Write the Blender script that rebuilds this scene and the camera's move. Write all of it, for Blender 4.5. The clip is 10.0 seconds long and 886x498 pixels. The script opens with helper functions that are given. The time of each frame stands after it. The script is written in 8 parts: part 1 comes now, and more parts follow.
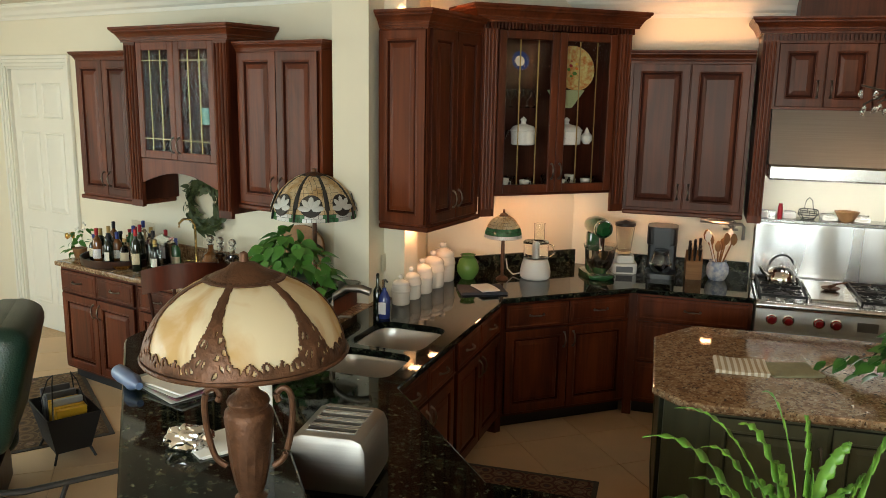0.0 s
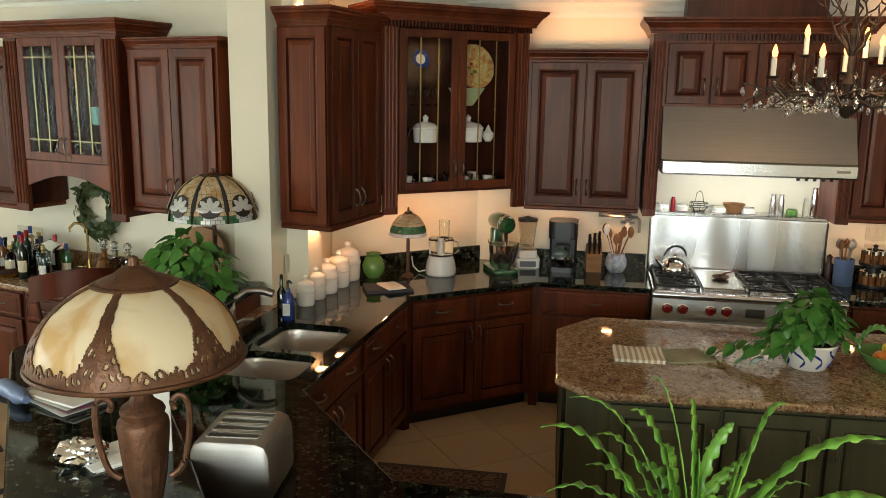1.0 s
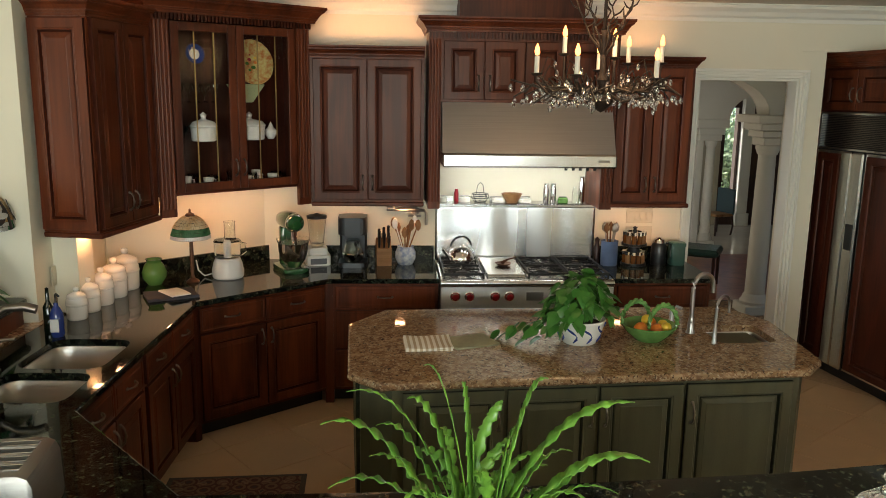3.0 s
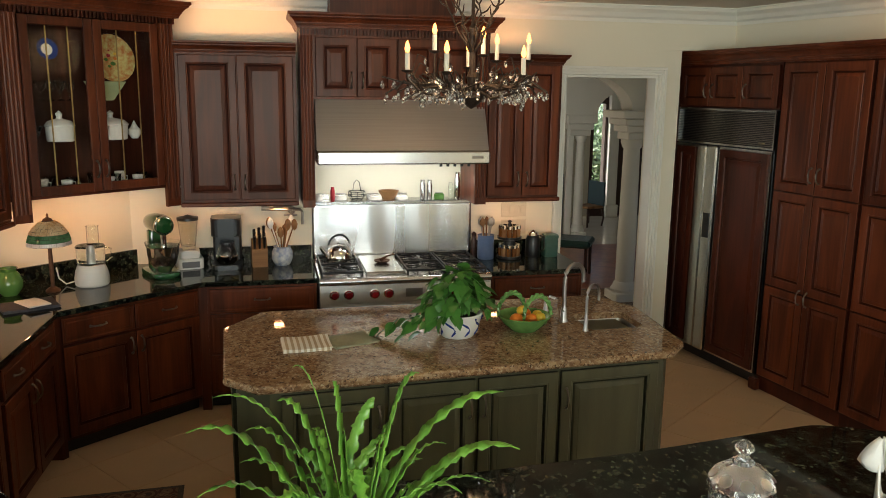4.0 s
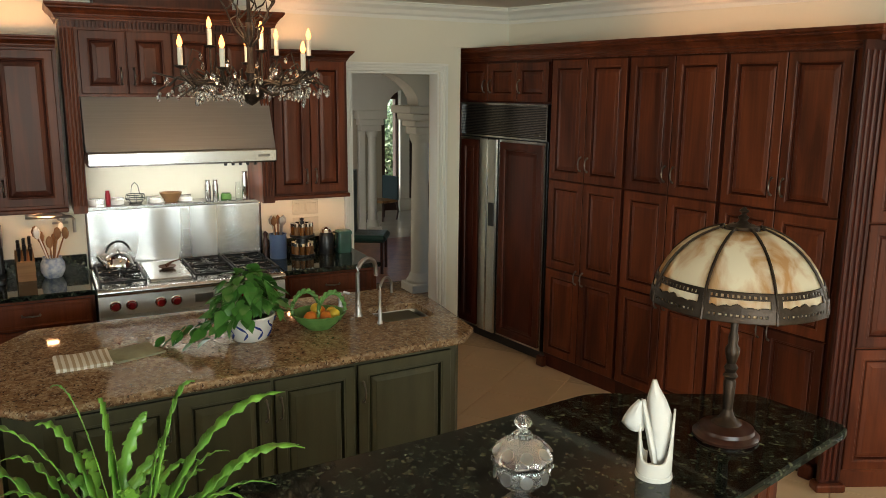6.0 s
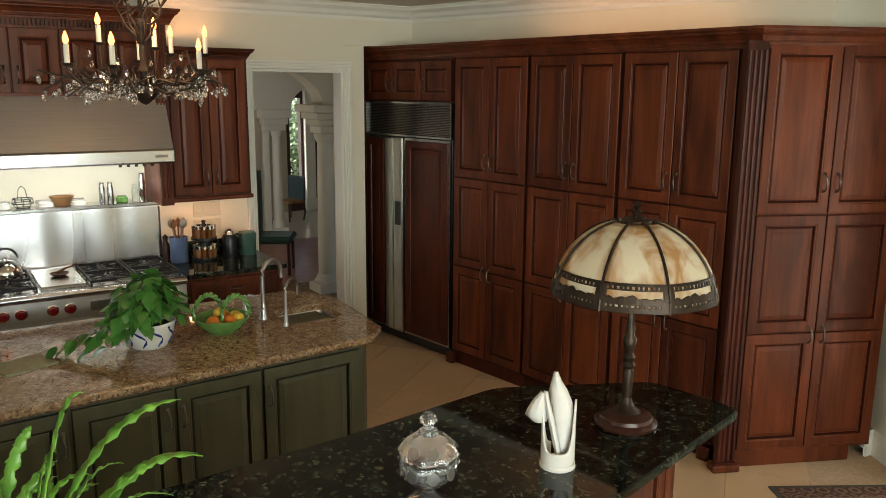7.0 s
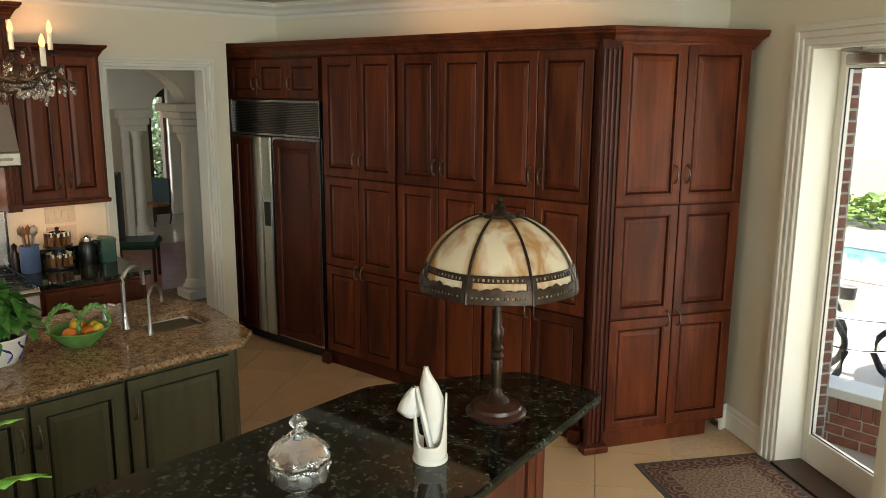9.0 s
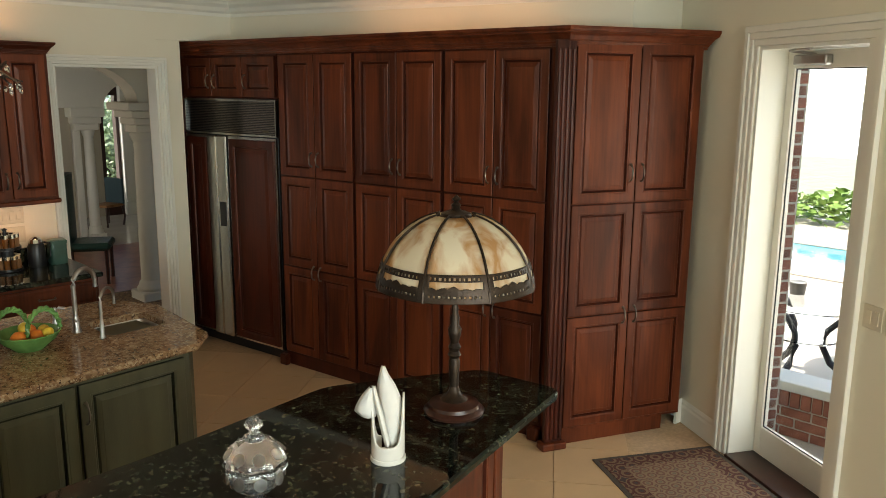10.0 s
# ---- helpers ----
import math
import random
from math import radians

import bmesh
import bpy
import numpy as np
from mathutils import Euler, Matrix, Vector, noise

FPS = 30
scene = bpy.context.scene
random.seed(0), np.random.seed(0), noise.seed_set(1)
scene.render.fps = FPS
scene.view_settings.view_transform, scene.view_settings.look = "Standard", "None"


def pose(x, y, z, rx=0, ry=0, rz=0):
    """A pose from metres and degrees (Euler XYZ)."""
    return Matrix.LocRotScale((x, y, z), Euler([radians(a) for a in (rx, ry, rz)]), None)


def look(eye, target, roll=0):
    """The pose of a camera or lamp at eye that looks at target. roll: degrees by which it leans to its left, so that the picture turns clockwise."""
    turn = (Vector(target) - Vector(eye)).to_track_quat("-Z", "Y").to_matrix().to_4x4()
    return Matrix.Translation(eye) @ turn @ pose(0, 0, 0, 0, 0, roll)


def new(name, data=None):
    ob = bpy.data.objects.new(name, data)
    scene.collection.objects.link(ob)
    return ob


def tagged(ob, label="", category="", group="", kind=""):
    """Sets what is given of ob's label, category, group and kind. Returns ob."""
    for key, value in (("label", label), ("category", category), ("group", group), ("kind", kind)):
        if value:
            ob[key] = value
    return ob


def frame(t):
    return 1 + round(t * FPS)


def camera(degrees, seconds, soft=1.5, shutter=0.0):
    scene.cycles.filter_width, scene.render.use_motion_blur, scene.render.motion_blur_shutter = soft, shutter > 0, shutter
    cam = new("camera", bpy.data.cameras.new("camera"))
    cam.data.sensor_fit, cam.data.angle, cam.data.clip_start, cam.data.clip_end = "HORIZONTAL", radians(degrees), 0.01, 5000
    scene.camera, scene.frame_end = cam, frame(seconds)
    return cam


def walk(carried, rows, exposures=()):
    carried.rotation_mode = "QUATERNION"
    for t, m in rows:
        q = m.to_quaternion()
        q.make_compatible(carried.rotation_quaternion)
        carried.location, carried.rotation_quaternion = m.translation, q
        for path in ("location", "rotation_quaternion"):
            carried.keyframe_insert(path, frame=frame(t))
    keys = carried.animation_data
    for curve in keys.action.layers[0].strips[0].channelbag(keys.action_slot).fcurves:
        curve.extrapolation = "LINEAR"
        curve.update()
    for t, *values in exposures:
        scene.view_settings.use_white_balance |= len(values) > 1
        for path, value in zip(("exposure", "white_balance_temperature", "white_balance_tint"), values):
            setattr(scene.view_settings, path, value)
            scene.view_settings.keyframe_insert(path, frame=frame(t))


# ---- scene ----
cam = camera(58.12, 10.0, soft=0.9)
PATH = [
    (0, (-0.060, 0.209, 2.202), (-0.6554, 2.0786, 1.8160), 0.99),
    (0.5, (-0.047, 0.212, 2.202), (-0.5342, 2.1130, 1.8157), 0.99),
    (1, (-0.035, 0.214, 2.202), (-0.4096, 2.1405, 1.8150), 0.92),
    (1.5, (-0.024, 0.216, 2.202), (-0.3004, 2.1585, 1.8150), 0.85),
    (2, (-0.010, 0.217, 2.202), (-0.1653, 2.1729, 1.8144), 0.79),
    (2.5, (0.005, 0.217, 2.202), (-0.0118, 2.1791, 1.8141), 0.81),
    (4, (0.053, 0.211, 2.202), (0.4702, 2.1271, 1.8109), 0.71),
    (4.5, (0.068, 0.206, 2.202), (0.6264, 2.0863, 1.8098), 0.62),
    (5, (0.082, 0.201, 2.202), (0.7665, 2.0388, 1.8089), 0.59),
    (5.5, (0.093, 0.196, 2.202), (0.8778, 1.9931, 1.8075), 0.53),
    (7, (0.125, 0.178, 2.202), (1.2024, 1.8153, 1.8053), 0.46),
    (7.5, (0.134, 0.171, 2.202), (1.2921, 1.7523, 1.8041), 0.44),
    (8, (0.140, 0.166, 2.202), (1.3589, 1.7007, 1.8031), 0.36),
    (8.5, (0.146, 0.161, 2.202), (1.4210, 1.6490, 1.8024), 0.38),
    (9, (0.151, 0.156, 2.202), (1.4702, 1.6052, 1.8021), 0.32),
    (9.5, (0.155, 0.152, 2.202), (1.5145, 1.5632, 1.8013), 0.40),
    (10, (0.159, 0.148, 2.202), (1.5503, 1.5275, 1.8006), 0.47),
]
walk(cam, [(t, look(eye, target, roll)) for t, eye, target, roll in PATH])

# ---------- light ----------
world = bpy.data.worlds.new("sky")
scene.world = world
world.use_nodes = True
wn = world.node_tree.nodes
sky = wn.new("ShaderNodeTexSky")
sky.sky_type, sky.sun_disc = "NISHITA", False
sky.sun_elevation, sky.sun_rotation = radians(48), radians(-50)
wn["Background"].inputs[1].default_value = 0.15
world.node_tree.links.new(sky.outputs[0], wn["Background"].inputs[0])


def lamp(name, kind, m, energy, color, **more):
    data = bpy.data.lights.new(name, kind)
    data.energy, data.color = energy, color
    for key, value in more.items():
        if key == "size":
            data.size = value
        elif key == "size_y":
            data.shape, data.size_y = "RECTANGLE", value
        elif key == "angle":
            data.angle = value
        elif key == "radius":
            data.shadow_soft_size = value
    ob = new(name, data)
    ob.matrix_world = m
    return ob


lamp("sun", "SUN", pose(0, 0, 12, 42, 0, -130), 5.0, (1, 0.94, 0.84), angle=radians(0.6))
DAY = (0.90, 1.0, 0.97)
WARM = (1.0, 0.46, 0.20)
# daylight in the tall windows behind the camera and in the left wall
lamp("daylight_fill", "AREA", pose(-0.6, -3.95, 1.80, 90, 0, 0), 172, DAY, size=5.0, size_y=1.6)
lamp("daylight_fill", "AREA", pose(-7.85, 1.4, 1.80, 90, 0, -90), 56, (0.82, 1.0, 0.97), size=4.0, size_y=1.6)
# unseen fill lamps at the closed left wall of the hall, added as daylight
lamp("daylight_fill", "AREA", pose(1.35, 12.6, 1.4, 90, 0, -90), 16, (0.95, 1, 0.98), size=1.5, size_y=1.8)
lamp("daylight_fill", "AREA", pose(1.3, 9.2, 1.4, 90, 0, -90), 14, (1.0, 0.95, 0.85), size=2.0, size_y=1.8)
# daylight in the opening of the garden door
lamp("daylight_fill", "AREA", pose(4.57, 1.50, 1.25, 90, 0, 59), 6, (1.0, 0.97, 0.84), size=0.7, size_y=2.0)
# lamps under the hood
for x in (0.62, 0.97, 1.32):
    lamp("hood_lamp", "AREA", pose(x, 5.92, 1.688, 22, 0, 0), 1.1, (0.98, 0.98, 0.95), size=0.16)
# puck lamps under the cabinets and the glow strips on top of the cabinets
for x, y, z, e in ((-0.32, 6.08, 1.375, 0.42), (0.08, 6.08, 1.375, 0.42), (1.76, 6.08, 1.375, 0.36), (2.04, 6.08, 1.375, 0.36), (-1.70, 4.80, 1.375, 0.42), (-1.66, 5.08, 1.375, 0.42)):
    lamp("cabinet_puck_light", "AREA", pose(x, y, z), e, WARM, size=0.07)
for x, y in ((-1.38, 5.62), (-1.14, 5.81), (-0.90, 6.0)):
    lamp("cabinet_puck_light", "AREA", pose(x, y, 1.515, 0, 0, 39), 0.62, WARM, size=0.07)
for x, y, z, a, w, e in ((-0.1, 6.15, 2.56, 0, 0.8, 1.1), (1.75, 6.15, 2.53, 0, 0.6, 0.7), (4.10, 4.1, 2.49, -76, 1.5, 1.1), (-1.75, 5.0, 2.68, 80, 0.5, 1.8)):
    lamp("cornice_strip_light", "AREA", pose(x, y, z, 180, 0, a), e, WARM, size=w, size_y=0.05)
scene.view_settings.exposure = 0.88

# ---------- materials ----------
def mat(name, color, rough=0.5, metal=0.0, noise_scale=0.0, amount=0.2, color2=None, bump=0.0, stretch=(1, 1, 1), coat=0.0, spec=0.5, detail=6.0, fine=0.0):
    m = bpy.data.materials.new(name)
    m.use_nodes = True
    n, l = m.node_tree.nodes, m.node_tree.links
    b = n["Principled BSDF"]
    b.inputs["Base Color"].default_value = (*color, 1)
    b.inputs["Roughness"].default_value = rough
    b.inputs["Metallic"].default_value = metal
    b.inputs["Coat Weight"].default_value = coat
    b.inputs["Coat Roughness"].default_value = 0.12
    b.inputs["Specular IOR Level"].default_value = spec
    if noise_scale:
        tc, mp, nz = n.new("ShaderNodeTexCoord"), n.new("ShaderNodeMapping"), n.new("ShaderNodeTexNoise")
        mp.inputs["Scale"].default_value = stretch
        nz.inputs["Scale"].default_value, nz.inputs["Detail"].default_value = noise_scale, detail
        l.new(tc.outputs["Object"], mp.inputs[0])
        l.new(mp.outputs[0], nz.inputs["Vector"])
        ramp = n.new("ShaderNodeValToRGB")
        c2 = color2 or tuple(v * (1 - amount) for v in color)
        ramp.color_ramp.elements[0].position, ramp.color_ramp.elements[1].position = 0.32, 0.68
        ramp.color_ramp.elements[0].color, ramp.color_ramp.elements[1].color = (*c2, 1), (*color, 1)
        l.new(nz.outputs["Fac"], ramp.inputs[0])
        l.new(ramp.outputs[0], b.inputs["Base Color"])
        rr = n.new("ShaderNodeMapRange")
        rr.inputs["To Min"].default_value, rr.inputs["To Max"].default_value = rough * 0.8, min(1, rough * 1.25)
        l.new(nz.outputs["Fac"], rr.inputs[0])
        l.new(rr.outputs[0], b.inputs["Roughness"])
        if bump:
            bp, n2 = n.new("ShaderNodeBump"), n.new("ShaderNodeTexNoise")
            n2.inputs["Scale"].default_value = fine or noise_scale * 4
            l.new(mp.outputs[0], n2.inputs["Vector"])
            bp.inputs["Strength"].default_value, bp.inputs["Distance"].default_value = bump, 0.01
            l.new(n2.outputs["Fac"], bp.inputs["Height"])
            l.new(bp.outputs[0], b.inputs["Normal"])
    return m


def wood(name, dark, light, rough=0.40, scale=1.0, coat=0.02):
    """Stained wood: long grain along z, broad flame figure, piece-to-piece tone."""
    m = mat(name, light, rough, coat=coat, spec=0.33)
    m.node_tree.nodes["Principled BSDF"].inputs["Specular Tint"].default_value = (1.0, 0.76, 0.66, 1)
    n, l = m.node_tree.nodes, m.node_tree.links
    b = n["Principled BSDF"]
    tc, mp, nz, mp2, nz2 = (n.new("ShaderNode" + k) for k in ("TexCoord", "Mapping", "TexNoise", "Mapping", "TexNoise"))
    info = n.new("ShaderNodeObjectInfo")
    add = n.new("ShaderNodeVectorMath")
    add.operation = "MULTIPLY_ADD"
    add.inputs[1].default_value = (7, 5, 3)
    l.new(info.outputs["Random"], add.inputs[0])
    l.new(tc.outputs["Object"], add.inputs[2])
    for a in (mp, mp2):
        l.new(add.outputs[0], a.inputs[0])
    mp.inputs["Scale"].default_value = (60 * scale, 60 * scale, 2.2 * scale)
    mp2.inputs["Scale"].default_value = (5 * scale, 5 * scale, 0.9 * scale)
    nz.inputs["Scale"].default_value, nz.inputs["Detail"].default_value = 1, 4
    nz2.inputs["Scale"].default_value, nz2.inputs["Detail"].default_value, nz2.inputs["Distortion"].default_value = 1, 3, 1.2
    l.new(mp.outputs[0], nz.inputs["Vector"])
    l.new(mp2.outputs[0], nz2.inputs["Vector"])
    mix = n.new("ShaderNodeMath")
    mix.operation = "MULTIPLY_ADD"
    mix.inputs[1].default_value = 0.30
    l.new(nz.outputs["Fac"], mix.inputs[0])
    half = n.new("ShaderNodeMath")
    half.operation = "MULTIPLY_ADD"
    half.inputs[1].default_value = 0.75
    l.new(nz2.outputs["Fac"], half.inputs[0])
    tone = n.new("ShaderNodeMath")
    tone.operation = "MULTIPLY_ADD"
    tone.inputs[1].default_value, tone.inputs[2].default_value = 0.16, -0.1
    l.new(info.outputs["Random"], tone.inputs[0])
    l.new(tone.outputs[0], half.inputs[2])
    l.new(half.outputs[0], mix.inputs[2])
    ramp = n.new("ShaderNodeValToRGB")
    ramp.color_ramp.elements[0].position, ramp.color_ramp.elements[1].position = 0.36, 0.70
    ramp.color_ramp.elements[0].color, ramp.color_ramp.elements[1].color = (*dark, 1), (*light, 1)
    l.new(mix.outputs[0], ramp.inputs[0])
    l.new(ramp.outputs[0], b.inputs["Base Color"])
    bp = n.new("ShaderNodeBump")
    bp.inputs["Strength"].default_value, bp.inputs["Distance"].default_value = 0.06, 0.004
    l.new(nz.outputs["Fac"], bp.inputs["Height"])
    l.new(bp.outputs[0], b.inputs["Normal"])
    return m


def granite(name, colors, scale, rough=0.08):
    """Polished granite: three sizes of crystals."""
    m = mat(name, colors[0], rough, spec=0.33)
    n, l = m.node_tree.nodes, m.node_tree.links
    b = n["Principled BSDF"]
    tc = n.new("ShaderNodeTexCoord")
    last = None
    for k, (col, sc, lo, hi) in enumerate(colors[1]):
        v = n.new("ShaderNodeTexVoronoi")
        v.inputs["Scale"].default_value = sc * scale
        nz = n.new("ShaderNodeTexNoise")
        nz.inputs["Scale"].default_value, nz.inputs["Detail"].default_value = sc * scale * 0.35, 4
        l.new(tc.outputs["Object"], v.inputs["Vector"])
        l.new(tc.outputs["Object"], nz.inputs["Vector"])
        sep = n.new("ShaderNodeSeparateColor")
        l.new(v.outputs["Color"], sep.inputs[0])
        av = n.new("ShaderNodeMath")
        av.operation = "MULTIPLY_ADD"
        av.inputs[1].default_value = 0.5
        l.new(sep.outputs[k % 3], av.inputs[0])
        l.new(nz.outputs["Fac"], av.inputs[2])
        mr = n.new("ShaderNodeMapRange")
        mr.inputs["From Min"].default_value, mr.inputs["From Max"].default_value = lo, hi
        l.new(av.outputs[0], mr.inputs[0])
        mx = n.new("ShaderNodeMix")
        mx.data_type = "RGBA"
        if last is None:
            mx.inputs["A"].default_value = (*colors[0], 1)
        else:
            l.new(last, mx.inputs["A"])
        mx.inputs["B"].default_value = (*col, 1)
        l.new(mr.outputs[0], mx.inputs["Factor"])
        last = mx.outputs["Result"]
    l.new(last, b.inputs["Base Color"])
    return m


def glass(name, color=(1, 1, 1), rough=0.0, ior=1.45):
    m = bpy.data.materials.new(name)
    m.use_nodes = True
    b = m.node_tree.nodes["Principled BSDF"]
    b.inputs["Base Color"].default_value = (*color, 1)
    b.inputs["Transmission Weight"].default_value = 1
    b.inputs["Roughness"].default_value, b.inputs["IOR"].default_value = rough, ior
    return m


def pane_glass(name, tint=(1, 1, 1), gloss=0.12):
    """A thin pane: clear, with a weak mirror."""
    m = bpy.data.materials.new(name)
    m.use_nodes = True
    n, l = m.node_tree.nodes, m.node_tree.links
    n.remove(n["Principled BSDF"])
    t, g, mx, lw, mr = (n.new("ShaderNode" + k) for k in ("BsdfTransparent", "BsdfGlossy", "MixShader", "LayerWeight", "MapRange"))
    t.inputs[0].default_value = (*tint, 1)
    g.inputs["Roughness"].default_value = 0.02
    lw.inputs["Blend"].default_value = 0.25
    mr.inputs["To Min"].default_value, mr.inputs["To Max"].default_value = 0.005, gloss * 2
    l.new(lw.outputs["Facing"], mr.inputs[0])
    l.new(mr.outputs[0], mx.inputs[0])
    l.new(t.outputs[0], mx.inputs[1])
    l.new(g.outputs[0], mx.inputs[2])
    l.new(mx.outputs[0], n["Material Output"].inputs[0])
    return m


def glow(name, color, strength):
    m = bpy.data.materials.new(name)
    m.use_nodes = True
    b = m.node_tree.nodes["Principled BSDF"]
    b.inputs["Base Color"].default_value = (*color, 1)
    b.inputs["Emission Color"].default_value = (*color, 1)
    b.inputs["Emission Strength"].default_value = strength
    return m


def brushed(name, color, rough, stretch):
    m = mat(name, color, rough, 1.0, noise_scale=1.0, amount=0.12, stretch=stretch, bump=0.04, fine=1.0)
    return m


CHERRY = wood("cherry", (0.046, 0.0095, 0.0038), (0.150, 0.0345, 0.0110))
# darker copy of cherry; carries the shade of door gaps and cabinet insides
CHERRY_DARK_COPY = wood("cherry_dark_copy", (0.022, 0.004, 0.002), (0.080, 0.015, 0.006))
WOOD_FLOOR = wood("hall_boards", (0.15, 0.042, 0.017), (0.32, 0.11, 0.045), 0.32)
OAK = wood("knife_block_wood", (0.18, 0.08, 0.03), (0.36, 0.19, 0.08), 0.5, coat=0)
PAINT = mat("cream_wall_paint", (0.77, 0.72, 0.57), 0.7, noise_scale=1.2, amount=0.05, bump=0.03, fine=180)
CEIL = mat("ceiling_paint", (0.74, 0.68, 0.58), 0.8, noise_scale=0.8, amount=0.04, bump=0.03, fine=120)
WHITE = mat("white_trim_paint", (0.79, 0.77, 0.68), 0.4, noise_scale=3, amount=0.04)
GREEN = mat("sage_cabinet_paint", (0.092, 0.092, 0.048), 0.45, noise_scale=2.2, amount=0.35, stretch=(4, 4, 0.6), bump=0.05, fine=60)
TILE = mat("travertine_tile", (0.68, 0.465, 0.262), 0.42, noise_scale=2.5, amount=0.14, bump=0.04, fine=30)
GROUT = mat("tile_grout", (0.62, 0.44, 0.27), 0.9, noise_scale=40, amount=0.2)
BLACK_GRANITE = granite("black_green_granite", ((0.008, 0.011, 0.008), (((0.022, 0.030, 0.020), 45, 0.74, 0.90), ((0.075, 0.078, 0.050), 90, 0.90, 1.05), ((0.004, 0.005, 0.004), 30, 0.8, 0.9))), 1.0, 0.045)
BROWN_GRANITE = granite("brown_speckled_granite", ((0.29, 0.175, 0.092), (((0.19, 0.105, 0.055), 45, 0.68, 0.92), ((0.40, 0.275, 0.16), 70, 0.74, 0.96), ((0.085, 0.050, 0.030), 120, 0.92, 1.02), ((0.48, 0.38, 0.25), 150, 0.94, 1.05))), 1.0, 0.05)
STEEL = brushed("brushed_steel", (0.50, 0.51, 0.52), 0.36, (2, 2, 260))
STEEL_V = brushed("satin_steel", (0.60, 0.59, 0.57), 0.22, (160, 160, 2))
CHROME = mat("chrome", (0.75, 0.75, 0.74), 0.08, 1.0)
NICKEL = mat("brushed_nickel", (0.42, 0.40, 0.37), 0.34, 1.0)
BACKGUARD = mat("backguard_steel", (0.90, 0.90, 0.89), 0.26, 1.0, noise_scale=1.0, amount=0.12, stretch=(4, 4, 0.4), detail=1)
RANGE_STEEL = mat("satin_range_front", (0.78, 0.76, 0.72), 0.45, 1.0, noise_scale=1.0, amount=0.06, stretch=(2, 2, 90))
SINK_STEEL = mat("sink_steel", (0.58, 0.565, 0.54), 0.30, 1.0, noise_scale=8, amount=0.08, bump=0.03)
PEWTER = mat("pewter_pull", (0.22, 0.19, 0.16), 0.35, 1.0)
IRON = mat("black_cast_iron", (0.015, 0.015, 0.015), 0.55, 0.2, noise_scale=40, amount=0.3)
BLACK = mat("black_plastic", (0.012, 0.012, 0.013), 0.3)
TOE = mat("toe_kick_black", (0.01, 0.009, 0.008), 0.6)
BRASS = mat("brass", (0.55, 0.36, 0.12), 0.25, 1.0)
BRONZE = mat("bronze_patina", (0.145, 0.066, 0.034), 0.45, 0.55, noise_scale=30, amount=0.45, bump=0.25, fine=90)
RED = mat("red_knob", (0.22, 0.008, 0.012), 0.22, coat=0.6)
CERAMIC = mat("white_ceramic", (0.80, 0.77, 0.70), 0.15, noise_scale=6, amount=0.04)
PANE = pane_glass("cabinet_glass", gloss=0.006)
DOOR_PANE = pane_glass("door_glass", gloss=0.04)
CRYSTAL = glass("cut_crystal", (0.95, 0.95, 0.94), 0.02, 1.42)
CRYSTAL.node_tree.nodes["Principled BSDF"].inputs["Transmission Weight"].default_value = 0.95

# ---------- mesh helpers ----------
MESHES = {}


def part(name, bm, material, parent, label="", smooth=False, m=None):
    if isinstance(bm, bpy.types.Mesh):
        me = bm
    else:
        bmesh.ops.recalc_face_normals(bm, faces=bm.faces)
        me = bpy.data.meshes.new(name)
        bm.to_mesh(me)
        bm.free()
        me.materials.append(material)
        if smooth:
            me.shade_smooth()
            me.set_sharp_from_angle(angle=radians(38))
    ob = new(name, me)
    ob.parent = parent
    if m is not None:
        ob.matrix_basis = m
    if label:
        ob["label"] = label
    return ob


def thing(name, m, label, category, group="", kind=""):
    return_ob = new(name)
    return_ob.empty_display_size = 0.1
    return_ob.matrix_basis = m
    return tagged(return_ob, label, category, group, kind)


def solid(name, bm, material, label, category, group="", kind="", smooth=False, m=None):
    ob = part(name, bm, material, None, "", smooth, m)
    return tagged(ob, label, category, group, kind)


def box(bm, x0, x1, y0, y1, z0, z1, bev=0.0, seg=1):
    vs = [bm.verts.new((x, y, z)) for x in (x0, x1) for y in (y0, y1) for z in (z0, z1)]
    fs = [bm.faces.new([vs[i] for i in q]) for q in ((0, 1, 3, 2), (4, 6, 7, 5), (0, 4, 5, 1), (2, 3, 7, 6), (0, 2, 6, 4), (1, 5, 7, 3))]
    if bev:
        bmesh.ops.bevel(bm, geom=list({e for f in fs for e in f.edges}), offset=bev, segments=seg, affect="EDGES", profile=0.5)
    return bm


def boxes(*rows, bev=0.0):
    bm = bmesh.new()
    for r in rows:
        box(bm, *r, bev=bev)
    return bm


def prism(bm, pts, z0, z1, bev=0.0, seg=2):
    low = [bm.verts.new((x, y, z0)) for x, y in pts]
    top = [bm.verts.new((x, y, z1)) for x, y in pts]
    n = len(pts)
    fs = [bm.faces.new(low[::-1]), bm.faces.new(top)]
    for i in range(n):
        fs.append(bm.faces.new((low[i], low[(i + 1) % n], top[(i + 1) % n], top[i])))
    if bev:
        bmesh.ops.bevel(bm, geom=list({e for f in fs[:2] for e in f.edges}), offset=bev, segments=seg, affect="EDGES", profile=0.5)
    return bm


